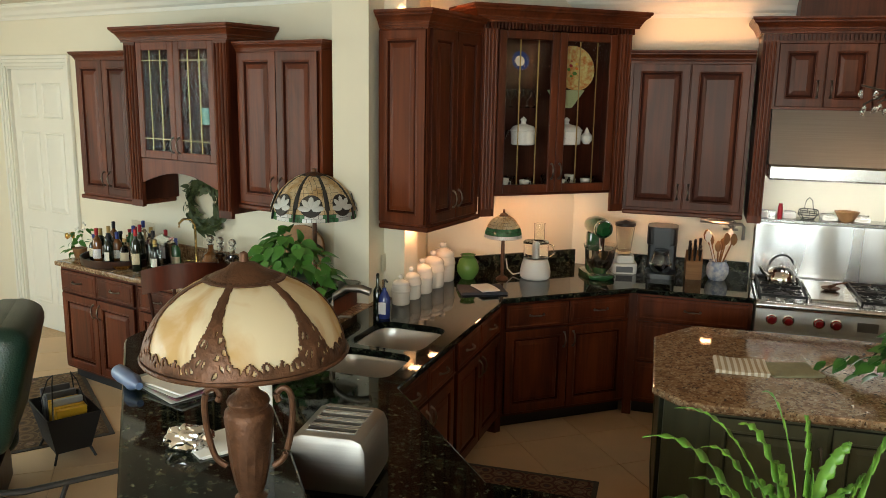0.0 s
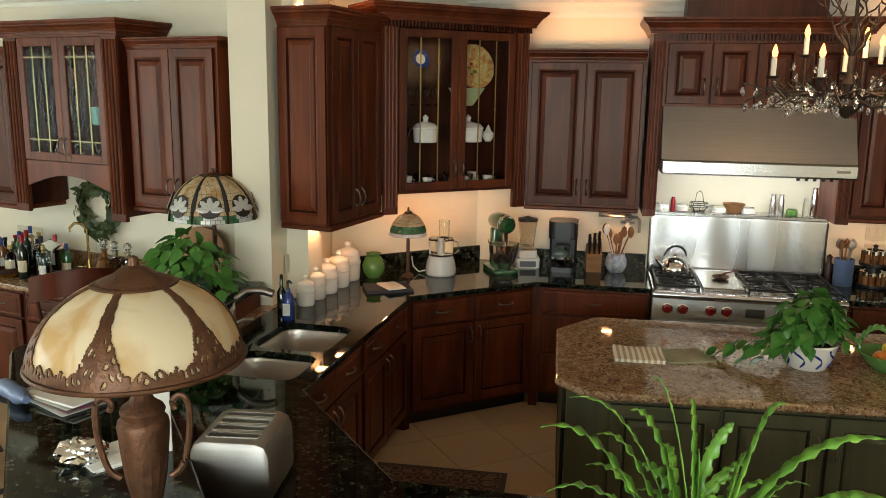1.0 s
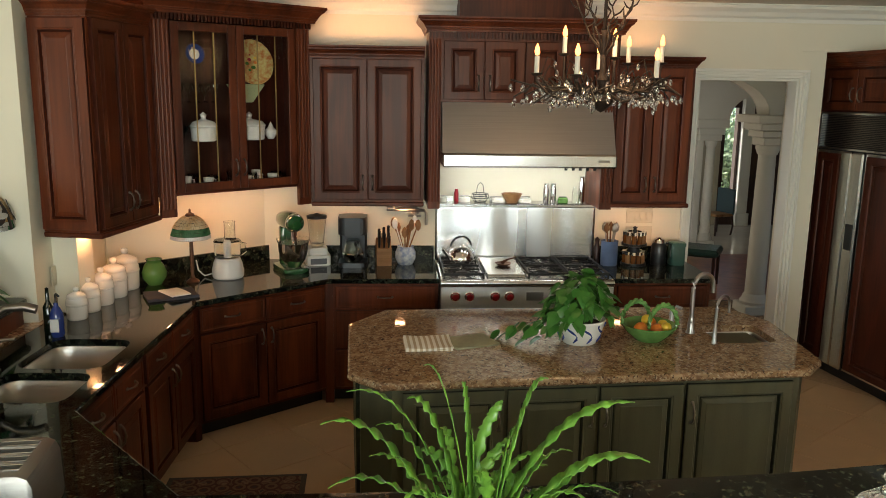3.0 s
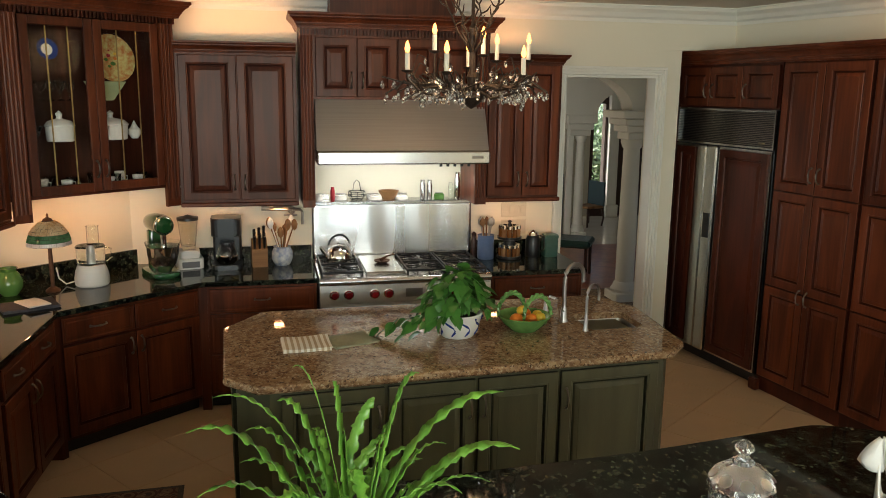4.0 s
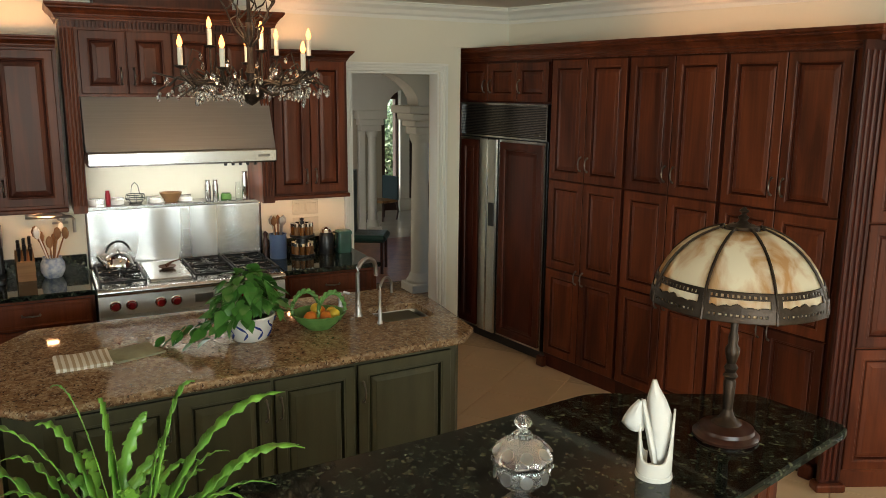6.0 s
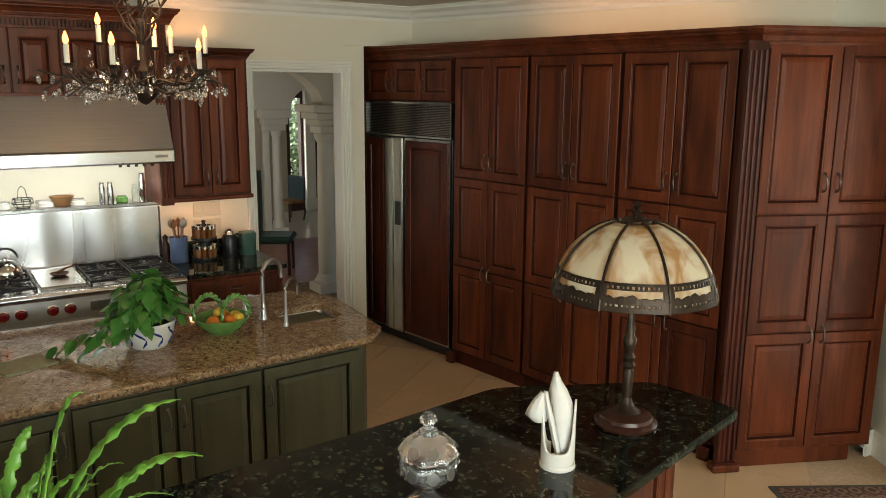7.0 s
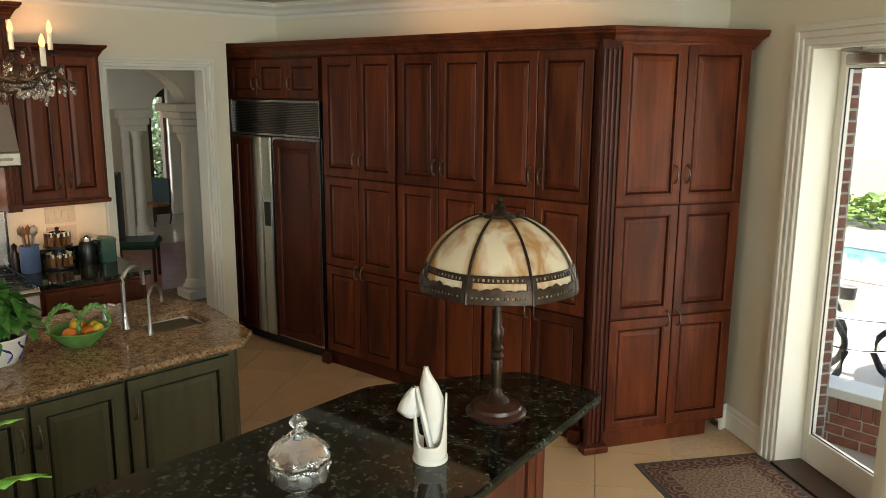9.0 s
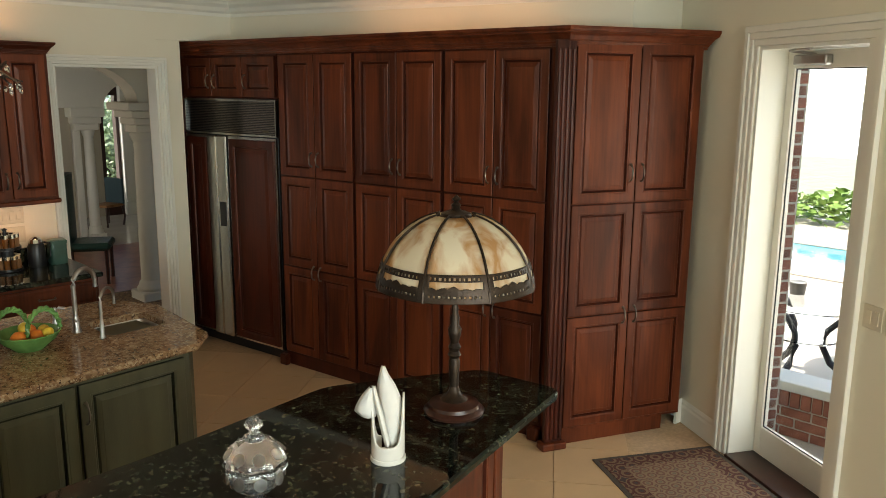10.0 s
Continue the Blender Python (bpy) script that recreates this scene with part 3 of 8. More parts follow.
base_cabinet(pose(-0.72, 2.63, 0, 0, 0, 129.5), 0.90, 0.30, two_door(0.90), "dark cherry angled base cabinet under the worktop")

for pts in ([(-0.452, 5.652), (-0.392, 5.652), (-0.392, 5.75), (-0.452, 5.75)], [(-1.212, 5.018), (-1.185, 5.052), (-1.25, 5.12), (-1.29, 5.03)]):
    solid("cabinet_filler", prism(bmesh.new(), pts, 0.0, CT - 0.037), CHERRY, "dark cherry filler strip between base cabinets", "filler strip", "base cabinet fillers")
# crown for the cabinets
def cab_crown(z, size=1.0):
    k = size
    rows = ((0, 0), (0.009, 0), (0.009, 0.012), (0.014, 0.014), (0.017, 0.026), (0.023, 0.028), (0.023, 0.035), (0.028, 0.042), (0.037, 0.055), (0.050, 0.066), (0.055, 0.068), (0.055, 0.076), (0.061, 0.079), (0.066, 0.087), (0.066, 0.10), (0, 0.10))
    return [(o * k, z + h * k) for o, h in rows]


def upper(m, w, d, z0, z1, label, n=2, crown=0.10, left=True, right=True, rail=True, group="wall cabinets", doors_z0=None):
    t = thing("wall_cabinet", m, label, "cabinet", group)
    part("body", boxes((0, w, 0, d, z0 + 0.03, z1)), CHERRY, t)
    if rail:
        part("light_rail", boxes((-0.012 if left else 0, w + (0.012 if right else 0), -0.022, d, z0, z0 + 0.03), bev=0.006), CHERRY, t)
    dw = (w - 0.04) / n
    for k in range(n):
        x0 = 0.02 + k * dw
        px = x0 + dw - 0.035 if (k % 2 == 0 and n > 1) else x0 + 0.035
        add_door(t, x0, x0 + dw, (doors_z0 or z0 + 0.045), z1 - 0.012, CHERRY, (px, z0 + 0.17, "v"))
    path = ([(0, d)] if left else []) + [(0, 0), (w, 0)] + ([(w, d)] if right else [])
    part("crown_moulding", sweep(bmesh.new(), path, cab_crown(z1 - 0.01, crown / 0.10)), CHERRY, t)
    return t


upper(pose(-0.555, 5.93, 0), 0.80, 0.34, 1.385, 2.43, "dark cherry wall cabinet with two raised-panel doors", crown=0.085, left=False, right=False)
upper(pose(1.60, 5.93, 0), 0.585, 0.34, 1.385, 2.40, "dark cherry wall cabinet with two raised-panel doors beside the hood", crown=0.075, left=False)
# side cabinet on the sink wall: panelled end towards the camera
uc1 = upper(pose(-1.571, 4.605, 0, 0, 0, 78.7), 0.66, 0.325, 1.385, 2.57, "tall dark cherry wall cabinet with panelled end", crown=0.10)
part("end_panel", door_mesh(0.315, 1.12, CHERRY), CHERRY, uc1, m=pose(0.0, 0.32, 1.43, 0, 0, -90))


def fluted(parent, x0, x1, y, z0, z1, material=CHERRY):
    """A fluted pilaster facing -y."""
    post = part("fluted_pilaster", box(bmesh.new(), x0, x1, y, y + 0.03, z0, z1), material, parent)
    n = 4
    step = (x1 - x0) / n
    for k in range(n):
        part("flute", tube(bmesh.new(), [(x0 + step * (k + 0.5), y, z0 + 0.05), (x0 + step * (k + 0.5), y, z1 - 0.05)], step * 0.36, 8), material, post, smooth=True)
    return post


# corner display cabinet with two leaded glass doors
GW, GZ0, GZ1 = 1.13, 1.53, 2.65
gc = thing("display_cabinet", pose(-1.435, 5.235, 0, 0, 0, 39.0), "dark cherry corner display cabinet with leaded glass doors", "cabinet")
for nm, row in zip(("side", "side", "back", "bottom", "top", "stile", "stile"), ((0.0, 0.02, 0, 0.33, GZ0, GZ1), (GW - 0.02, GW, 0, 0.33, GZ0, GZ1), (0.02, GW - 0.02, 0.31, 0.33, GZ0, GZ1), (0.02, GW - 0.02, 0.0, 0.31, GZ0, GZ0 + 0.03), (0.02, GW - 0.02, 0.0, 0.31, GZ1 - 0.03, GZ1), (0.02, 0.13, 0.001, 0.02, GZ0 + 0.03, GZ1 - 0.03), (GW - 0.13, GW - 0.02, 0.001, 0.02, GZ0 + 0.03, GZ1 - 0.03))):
    part(nm, boxes(row), CHERRY_DARK_COPY, gc)
fluted(gc, 0.015, 0.115, -0.022, GZ0 - 0.13, GZ1)
fluted(gc, GW - 0.115, GW - 0.015, -0.022, GZ0 - 0.13, GZ1)
for k in range(3):
    part("glass_shelf", boxes((0.021, GW - 0.021, 0.03, 0.305, GZ0 + 0.32 + 0.25 * k, GZ0 + 0.328 + 0.25 * k)), PANE, gc, "clear glass shelf")
part("crown_moulding", sweep(bmesh.new(), [(-0.02, 0.33), (-0.02, -0.03), (GW + 0.02, -0.03), (GW + 0.02, 0.33)], cab_crown(GZ1 - 0.005, 1.05)), CHERRY, gc)
DENT = boxes((0, 0.0135, -0.012, 0, 0, 0.036))
dent = part("dentil", DENT, CHERRY_DARK_COPY, gc, m=pose(0.0, -0.03, GZ1 - 0.046))
for k in range(1, 46):
    part("dentil", dent.data, CHERRY_DARK_COPY, gc, m=pose(k * GW / 46, -0.03, GZ1 - 0.046))


CAME = mat("aged_brass_came", (0.42, 0.31, 0.13), 0.38, 0.9, noise_scale=30, amount=0.3)


def glass_door(parent, x0, x1, z0, z1, pull, cames=(0.3, 0.7), bars=(0.12, 0.9)):
    f = 0.055
    bm = boxes((x0, x0 + f, -0.021, 0, z0, z1), (x1 - f, x1, -0.021, 0, z0, z1), (x0 + f, x1 - f, -0.021, 0, z0, z0 + f), (x0 + f, x1 - f, -0.021, 0, z1 - f, z1), bev=0.004)
    d = part("glass_door", bm, CHERRY, parent)
    p = part("pane", boxes((x0 + f, x1 - f, -0.012, -0.009, z0 + f, z1 - f)), PANE, d, "clear leaded glass pane")
    p.visible_shadow = False
    wi = x1 - x0 - 2 * f
    rows = [(x0 + f + wi * c - 0.0038, x0 + f + wi * c + 0.0038, -0.016, -0.0125, z0 + f, z1 - f) for c in cames]
    rows += [(x0 + f, x1 - f, -0.0155, -0.0126, z0 + f + (z1 - z0 - 2 * f) * c - 0.003, z0 + f + (z1 - z0 - 2 * f) * c + 0.003) for c in bars]
    part("came", boxes(*rows), CAME, d, "brass came lines")
    part("handle", pull_mesh(PEWTER), PEWTER, d, "curved pewter pull", m=pose(pull[0], -0.019, pull[1]))
    return d


glass_door(gc, 0.125, GW / 2 - 0.002, GZ0 + 0.02, GZ1 - 0.05, (GW / 2 - 0.03, GZ0 + 0.16), bars=())
glass_door(gc, GW / 2 + 0.002, GW - 0.125, GZ0 + 0.02, GZ1 - 0.05, (GW / 2 + 0.03, GZ0 + 0.16), bars=())

# hood cabinet over the range
hc = thing("hood_cabinet", pose(0.27, 5.80, 0), "dark cherry cabinet over the hood, fluted sides and dentil crown", "cabinet")
HW = 1.33
part("body", boxes((0.0, HW, 0.03, 0.47, 2.13, 2.60)), CHERRY, hc)
for x0 in (0.0, HW - 0.10):
    fluted(hc, x0, x0 + 0.085, 0.0, 1.385, 2.60)
part("side_panel", boxes((0.0, 0.085, 0.03, 0.47, 1.385, 2.13)), CHERRY, hc)
part("side_panel", boxes((HW - 0.10, HW - 0.015, 0.03, 0.47, 1.385, 2.13)), CHERRY, hc)
for k in range(4):
    w0 = (HW - 0.20) / 4
    add_door(hc, 0.10 + k * w0, 0.10 + (k + 1) * w0, 2.145, 2.545, CHERRY, (0.10 + (k + (0.86 if k % 2 == 0 else 0.14)) * w0, 2.26, "v"), y=0.03)
part("crown_moulding", sweep(bmesh.new(), [(-0.01, 0.45), (-0.01, -0.01), (HW + 0.01, -0.01), (HW + 0.01, 0.45)], cab_crown(2.60, 1.0)), CHERRY, hc)
for k in range(56):
    part("dentil", dent.data, CHERRY_DARK_COPY, hc, m=pose(k * HW / 56, -0.002, 2.558))
part("chimney_box", boxes((0.22, HW - 0.22, 0.20, 0.47, 2.60, 2.866)), CHERRY, hc)

# hood
hd = thing("range_hood", pose(0.362, 5.62, 0), "brushed stainless steel canopy range hood", "range hood")
bm = bmesh.new()
vs = [bm.verts.new(p) for p in ((0, 0.04, 1.79), (1.20, 0.04, 1.79), (1.20, 0.20, 2.129), (0, 0.20, 2.129), (0, 0.62, 1.79), (1.20, 0.62, 1.79), (1.20, 0.62, 2.129), (0, 0.62, 2.129))]
for q in ((0, 1, 2, 3), (1, 5, 6, 2), (4, 0, 3, 7), (3, 2, 6, 7), (5, 4, 7, 6), (0, 4, 5, 1)):
    bm.faces.new([vs[i] for i in q])
part("canopy", bm, STEEL, hd)
part("lip", boxes((-0.003, 1.203, 0.0, 0.62, 1.695, 1.79), bev=0.012), STEEL_V, hd)
for k in range(5):
    part("control", lathe(bmesh.new(), [(0.0001, 0), (0.011, 0), (0.011, 0.02), (0.0001, 0.02)], 10), BLACK, hd, m=pose(0.86 + 0.05 * k, 0.06, 1.676))
part("maker_plate", boxes((1.07, 1.15, -0.004, 0.0, 1.735, 1.752)), PEWTER, hd, "small grey metal plate")

# range
rg = thing("range_cooker", pose(0.36, 5.56, 0), "stainless steel professional range with red knobs", "range")
RW = 1.22
part("body", boxes((0.0, RW, 0.05, 0.70, 0.12, 0.905), bev=0.004), RANGE_STEEL, rg)
for x in (0.06, RW - 0.06):
    for y in (0.12, 0.62):
        part("leg", lathe(bmesh.new(), [(0.025, 0), (0.022, 0.12)], 12, x, y), STEEL_V, rg)
bm = tube(bmesh.new(), [(0, 0.035, 0.892), (RW, 0.035, 0.892)], 0.028, 12)
part("bullnose", bm, STEEL_V, rg, smooth=True)
part("control_panel", boxes((0.0, RW, 0.03, 0.05, 0.735, 0.87), bev=0.003), RANGE_STEEL, rg)
for x in (0.10, 0.20, 0.38, 0.48, 0.83, 0.93, 1.03, 1.13):
    k = part("knob", lathe(bmesh.new(), [(0.0001, 0), (0.030, 0), (0.030, 0.008), (0.026, 0.012), (0.024, 0.034), (0.018, 0.04), (0.0001, 0.04)], 18), RED, rg, "glossy red control knob", True, pose(x, 0.03, 0.80, 90, 0, 0))
    part("bezel", lathe(bmesh.new(), [(0.036, -0.001), (0.036, 0.004), (0.03, 0.006), (0.03, -0.001)], 18), CHROME, k)
part("display", boxes((0.60, 0.72, 0.026, 0.031, 0.77, 0.83)), NICKEL, rg)
for x0, x1 in ((0.02, 0.79), (0.81, 1.20)):
    d = part("oven_door", boxes((x0, x1, 0.02, 0.05, 0.20, 0.71), bev=0.005), STEEL, rg)
    part("handle", tube(bmesh.new(), [(x0 + 0.04, -0.02, 0.66), (x1 - 0.04, -0.02, 0.66)], 0.014, 10), CHROME, d)
part("kick_plate", boxes((0.02, RW - 0.02, 0.08, 0.10, 0.02, 0.12)), STEEL, rg)
part("cooktop", boxes((0.0, RW, 0.06, 0.70, 0.905, 0.918)), STEEL_V, rg)
part("griddle", boxes((0.33, 0.60, 0.10, 0.66, 0.918, 0.942), bev=0.004), STEEL_V, rg, "bright steel griddle plate")


def grate(parent, x0, x1, y0, y1):
    bm = bmesh.new()
    for x in (x0, x1 - 0.012):
        box(bm, x, x + 0.012, y0, y1, 0.935, 0.952)
    for y in (y0, (y0 + y1) / 2 - 0.006, y1 - 0.012):
        box(bm, x0 + 0.012, x1 - 0.012, y, y + 0.012, 0.935, 0.952)
    for cy in (y0 + (y1 - y0) * 0.25, y0 + (y1 - y0) * 0.75):
        cx = (x0 + x1) / 2
        for k in range(8):
            a = k * math.pi / 4
            r1 = 0.13 if k % 2 == 0 else 0.15
            tube(bm, [(cx + 0.035 * math.cos(a), cy + 0.035 * math.sin(a), 0.95), (cx + r1 * 0.95 * math.cos(a), cy + r1 * 0.85 * math.sin(a), 0.947)], 0.006, 5)
    for x in (x0, x1 - 0.012):
        for y in (y0, y1 - 0.012):
            box(bm, x, x + 0.012, y, y + 0.012, 0.918, 0.936)
    g = part("grate", bm, IRON, parent, "black cast-iron burner grate")
    for cy in (y0 + (y1 - y0) * 0.25, y0 + (y1 - y0) * 0.75):
        part("burner", lathe(bmesh.new(), [(0.05, 0.918), (0.05, 0.928), (0.03, 0.934), (0.0001, 0.934)], 14, (x0 + x1) / 2, cy), IRON, parent)


grate(rg, 0.02, 0.31, 0.09, 0.67)
grate(rg, 0.62, 0.905, 0.09, 0.67)
grate(rg, 0.915, 1.20, 0.09, 0.67)
bs = thing("range_backguard", pose(0.36, 6.262, 0), "brushed stainless backsplash with high shelf behind range", "backsplash")
bm = bmesh.new()
grid = [[bm.verts.new((-0.01 + 1.24 * i / 62, -0.012 - 0.0022 * math.sin(i * 0.33 + 1.4 * math.sin(j * 0.22)) - 0.0012 * math.sin(i * 0.61 + j * 0.10), 0.92 + 0.44 * j / 11)) for j in range(12)] for i in range(63)]
for i in range(62):
    for j in range(11):
        bm.faces.new((grid[i][j], grid[i + 1][j], grid[i + 1][j + 1], grid[i][j + 1]))
thick(part("sheet", bm, BACKGUARD, bs, "slightly buckled brushed steel sheet", True), 0.004)
part("high_shelf", boxes((-0.01, 1.20, -0.20, 0.0, 1.36, 1.385), bev=0.004), STEEL_V, bs)
part("shelf_back", boxes((-0.01, 1.23, -0.008, 0.004, 1.386, 1.70)), PAINT, bs, "cream painted panel above the shelf")
for x0, x1 in ((0.05, 0.12), (0.17, 0.25), (0.40, 0.49), (0.59, 0.71)):
    part("shelf_plate", boxes((x0, x1, -0.05, -0.044, 1.386, 1.425), bev=0.002), STEEL_V, bs, "small upright steel plate")

# granite splash strips
solid("backsplash", boxes((-0.62, 0.34, 6.258, 6.279, CT + 0.001, CT + 0.11)), BLACK_GRANITE, "low polished black granite upstand", "backsplash")
solid("backsplash", boxes((1.60, 2.30, 6.258, 6.279, CT + 0.001, CT + 0.11)), BLACK_GRANITE, "low polished black granite upstand", "backsplash")
# diagonal wall behind the corner cabinet
wall("wall_corner", [(-1.86, 5.50), (-0.75, 6.45)], 0, CEIL_Z, 0.08)
bm = box(bmesh.new(), 0.05, 1.22, -0.022, -0.001, CT + 0.001, CT + 0.11)
solid("backsplash", bm, BLACK_GRANITE, "low polished black granite upstand", "backsplash", m=pose(-1.86, 5.50, 0, 0, 0, 40.56))

# ---------- island ----------
IA = math.degrees(math.atan2(0.13, 2.06))
ISL = [(-0.036, 3.59), (2.02, 3.725), (2.155, 3.87), (2.215, 4.56), (2.06, 4.88), (-0.02, 4.83), (-0.225, 4.53), (-0.185, 3.74)]
HOLE_I = rounded(ccw([(1.745, 4.14), (2.075, 4.16), (2.075, 4.47), (1.745, 4.46)]), 0.05)
solid("island_countertop", plate(ISL, [HOLE_I], CT - 0.04, CT, 0.012), BROWN_GRANITE, "polished brown speckled granite island top with cut corners", "countertop")
sink("bar_sink", HOLE_I, "small stainless prep sink in the island")
isl = thing("kitchen_island", pose(0.0, 3.635, 0, 0, 0, IA), "sage green painted kitchen island base with panelled doors", "island")
part("body", prism(bmesh.new(), [(-0.12, 0.13), (0.02, 0.0), (1.99, 0.0), (2.08, 0.12), (2.08, 0.95), (-0.12, 1.08)], 0.10, CT - 0.041), GREEN, isl)
part("toe_kick", prism(bmesh.new(), [(-0.06, 0.19), (0.05, 0.07), (1.96, 0.07), (2.02, 0.16), (2.02, 0.90), (-0.06, 1.0)], 0.0, 0.10), TOE, isl)
xs = (0.06, 0.545, 0.985, 1.41, 1.96)
pl = (0.51, 0.95, 1.02, 1.445)
for k in range(4):
    add_door(isl, xs[k] + 0.006, xs[k + 1] - 0.006, 0.13, 0.862, GREEN, (pl[k], 0.72, "v"))
add_door(part("end_frame", boxes((0, 0.01, 0, 0.01, 0.2, 0.21)), GREEN, isl, m=pose(-0.12, 1.06, 0, 0, 0, -90)), 0.05, 0.85, 0.13, 0.862, GREEN, None, "end_panel")

# ---------- tall cabinet wall ----------
def tall_pose(u, v=0.0):
    x, y = tall_xy(u, v)
    return pose(x, y, 0, 0, 0, TALL_ANG)


FRW = 1.13
fr = thing("refrigerator", tall_pose(-0.10), "built-in refrigerator with cherry panels and steel trim", "refrigerator")
part("body", boxes((0.0, FRW, 0.02, 0.62, 0.09, 2.085)), BLACK, fr)
part("toe_grille", boxes((0.0, FRW, 0.06, 0.60, 0.0, 0.09)), BLACK, fr)
g = part("vent_grille", boxes((0.0, FRW, 0.0, 0.02, 1.80, 1.815), (0.0, FRW, 0.0, 0.02, 2.07, 2.085), (0, 0.012, 0, 0.02, 1.815, 2.07), (FRW - 0.012, FRW, 0, 0.02, 1.815, 2.07)), STEEL_V, fr, "brushed steel louvred vent grille")
LOUV = boxes((0.013, FRW - 0.013, 0.0, 0.012, 0, 0.006))
lv = part("louvre", LOUV, PEWTER, g, m=pose(0, 0.002, 1.822))
for k in range(1, 19):
    part("louvre", lv.data, PEWTER, g, m=pose(0, 0.002, 1.822 + 0.0132 * k))
part("badge", boxes((0.98, 1.05, -0.004, -0.001, 1.835, 1.85)), CHROME, fr)
for x0, x1, steel in ((0.0, 0.31, 0), (0.545, FRW, 0)):
    d = part("door", boxes((x0 + 0.004, x1 - 0.004, 0.0, 0.02, 0.10, 1.79)), STEEL_V, fr)
    part("wood_panel", rings_panel(bmesh.new(), x0 + 0.03, x1 - 0.03, 0.12, 1.77, RAISED), CHERRY_DARK_COPY, d, m=pose(0, 0.004, 0))
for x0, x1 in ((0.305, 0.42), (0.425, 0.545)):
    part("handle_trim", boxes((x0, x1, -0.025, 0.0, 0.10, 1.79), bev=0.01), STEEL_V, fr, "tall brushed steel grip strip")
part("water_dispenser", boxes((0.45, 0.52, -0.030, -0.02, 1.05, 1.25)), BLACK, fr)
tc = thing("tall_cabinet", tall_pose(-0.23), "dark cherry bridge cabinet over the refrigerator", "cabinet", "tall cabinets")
part("body", boxes((0.0, 0.128, 0.0, 0.62, 0.0, 2.43), (0.129, 1.27, 0.02, 0.62, 2.09, 2.43)), CHERRY_DARK_COPY, tc)
for k in range(3):
    add_door(tc, 0.13 + k * 0.375, 0.13 + (k + 1) * 0.375, 2.10, 2.41, CHERRY, (0.13 + k * 0.375 + (0.335 if k == 0 else 0.04), 2.22, "v"), y=0.02)
edges = (1.075, 1.85, 2.63, 3.41)
for k in range(3):
    u0, u1 = edges[k], edges[k + 1]
    w = u1 - u0
    t = thing("tall_cabinet", tall_pose(u0), "dark cherry full-height pantry cabinet with raised panels", "cabinet", "tall cabinets")
    zt = 2.43
    # body in the darker copy, so the gaps between doors look shaded
    part("body", boxes((0.0, w - 0.001, 0.0, 0.62, 0.10, zt)), CHERRY_DARK_COPY, t)
    part("plinth", boxes((0.0, w - 0.001, 0.012, 0.60, 0.0, 0.10)), CHERRY_DARK_COPY, t)
    if k != 1:
        part("foot", box(bmesh.new(), 0, 0.08, 0, 0.05, 0, 0.09, 0.01), CHERRY, t, "block foot", m=pose(-0.035 if k == 0 else 0.70, -0.052, 0))
    for j in range(2):
        a, b = (0.012, w / 2) if j == 0 else (w / 2, w - 0.012)
        px = w / 2 + (-0.035 if j == 0 else 0.035)
        add_door(t, a, b, 1.525, zt - 0.012, CHERRY, (px, 1.66, "v"))
        add_door(t, a, b, 0.825, 1.52, CHERRY, None)
        add_door(t, a, b, 0.12, 0.82, CHERRY, (px, 0.80, "v"))
# angled pantry
PB = Vector((3.94, 2.91, 0))
pn = thing("pantry_cabinet", pose(PB.x, PB.y, 0, 0, 0, PANTRY_ANG), "dark cherry angled pantry with fluted corner post", "cabinet")
part("body", prism(bmesh.new(), [(0.0, 0.0), (0.92, 0.0), (0.92, 0.10), (0.60, 0.42), (0.10, 0.42), (-0.05, 0.15)], 0.10, 2.47), CHERRY, pn)
part("plinth", boxes((0.03, 0.80, 0.015, 0.3, 0.0, 0.10)), CHERRY, pn)
part("foot", box(bmesh.new(), -0.11, 0.06, -0.06, 0.03, 0.0, 0.05, 0.012, 2), CHERRY, pn, "flared block foot")
fluted(pn, -0.085, 0.035, -0.03, 0.02, 2.46, CHERRY_DARK_COPY)
for j in range(2):
    a, b = (0.045, 0.475) if j == 0 else (0.475, 0.905)
    px = 0.475 + (-0.04 if j == 0 else 0.04)
    add_door(pn, a, b, 1.525, 2.455, CHERRY, (px, 1.70, "v"))
    add_door(pn, a, b, 0.835, 1.52, CHERRY, None)
    add_door(pn, a, b, 0.12, 0.83, CHERRY, (px, 0.82, "v"))
p0, p1, p2 = tall_xy(-0.23, 0.0), tall_xy(3.42, 0.0), (PB + Vector((math.cos(radians(PANTRY_ANG)), math.sin(radians(PANTRY_ANG)), 0)) * 0.93)
p3 = p2 + Vector((math.sin(radians(-PANTRY_ANG)), math.cos(radians(PANTRY_ANG)), 0)) * 0.15
bm = sweep(bmesh.new(), [p0, (3.935, 2.90), (p2.x, p2.y), (p3.x, p3.y)], [(o, z) for o, z in cab_crown(2.425, 1.1)])
solid("cornice", bm, CHERRY, "dark cherry crown moulding over the tall cabinets", "moulding")

# ---------- wet bar ----------
def bar_pose(u, v=0.0):
    x, y = bar_xy(u, v)
    return pose(x, y, 0, 0, 0, BAR_ANG)


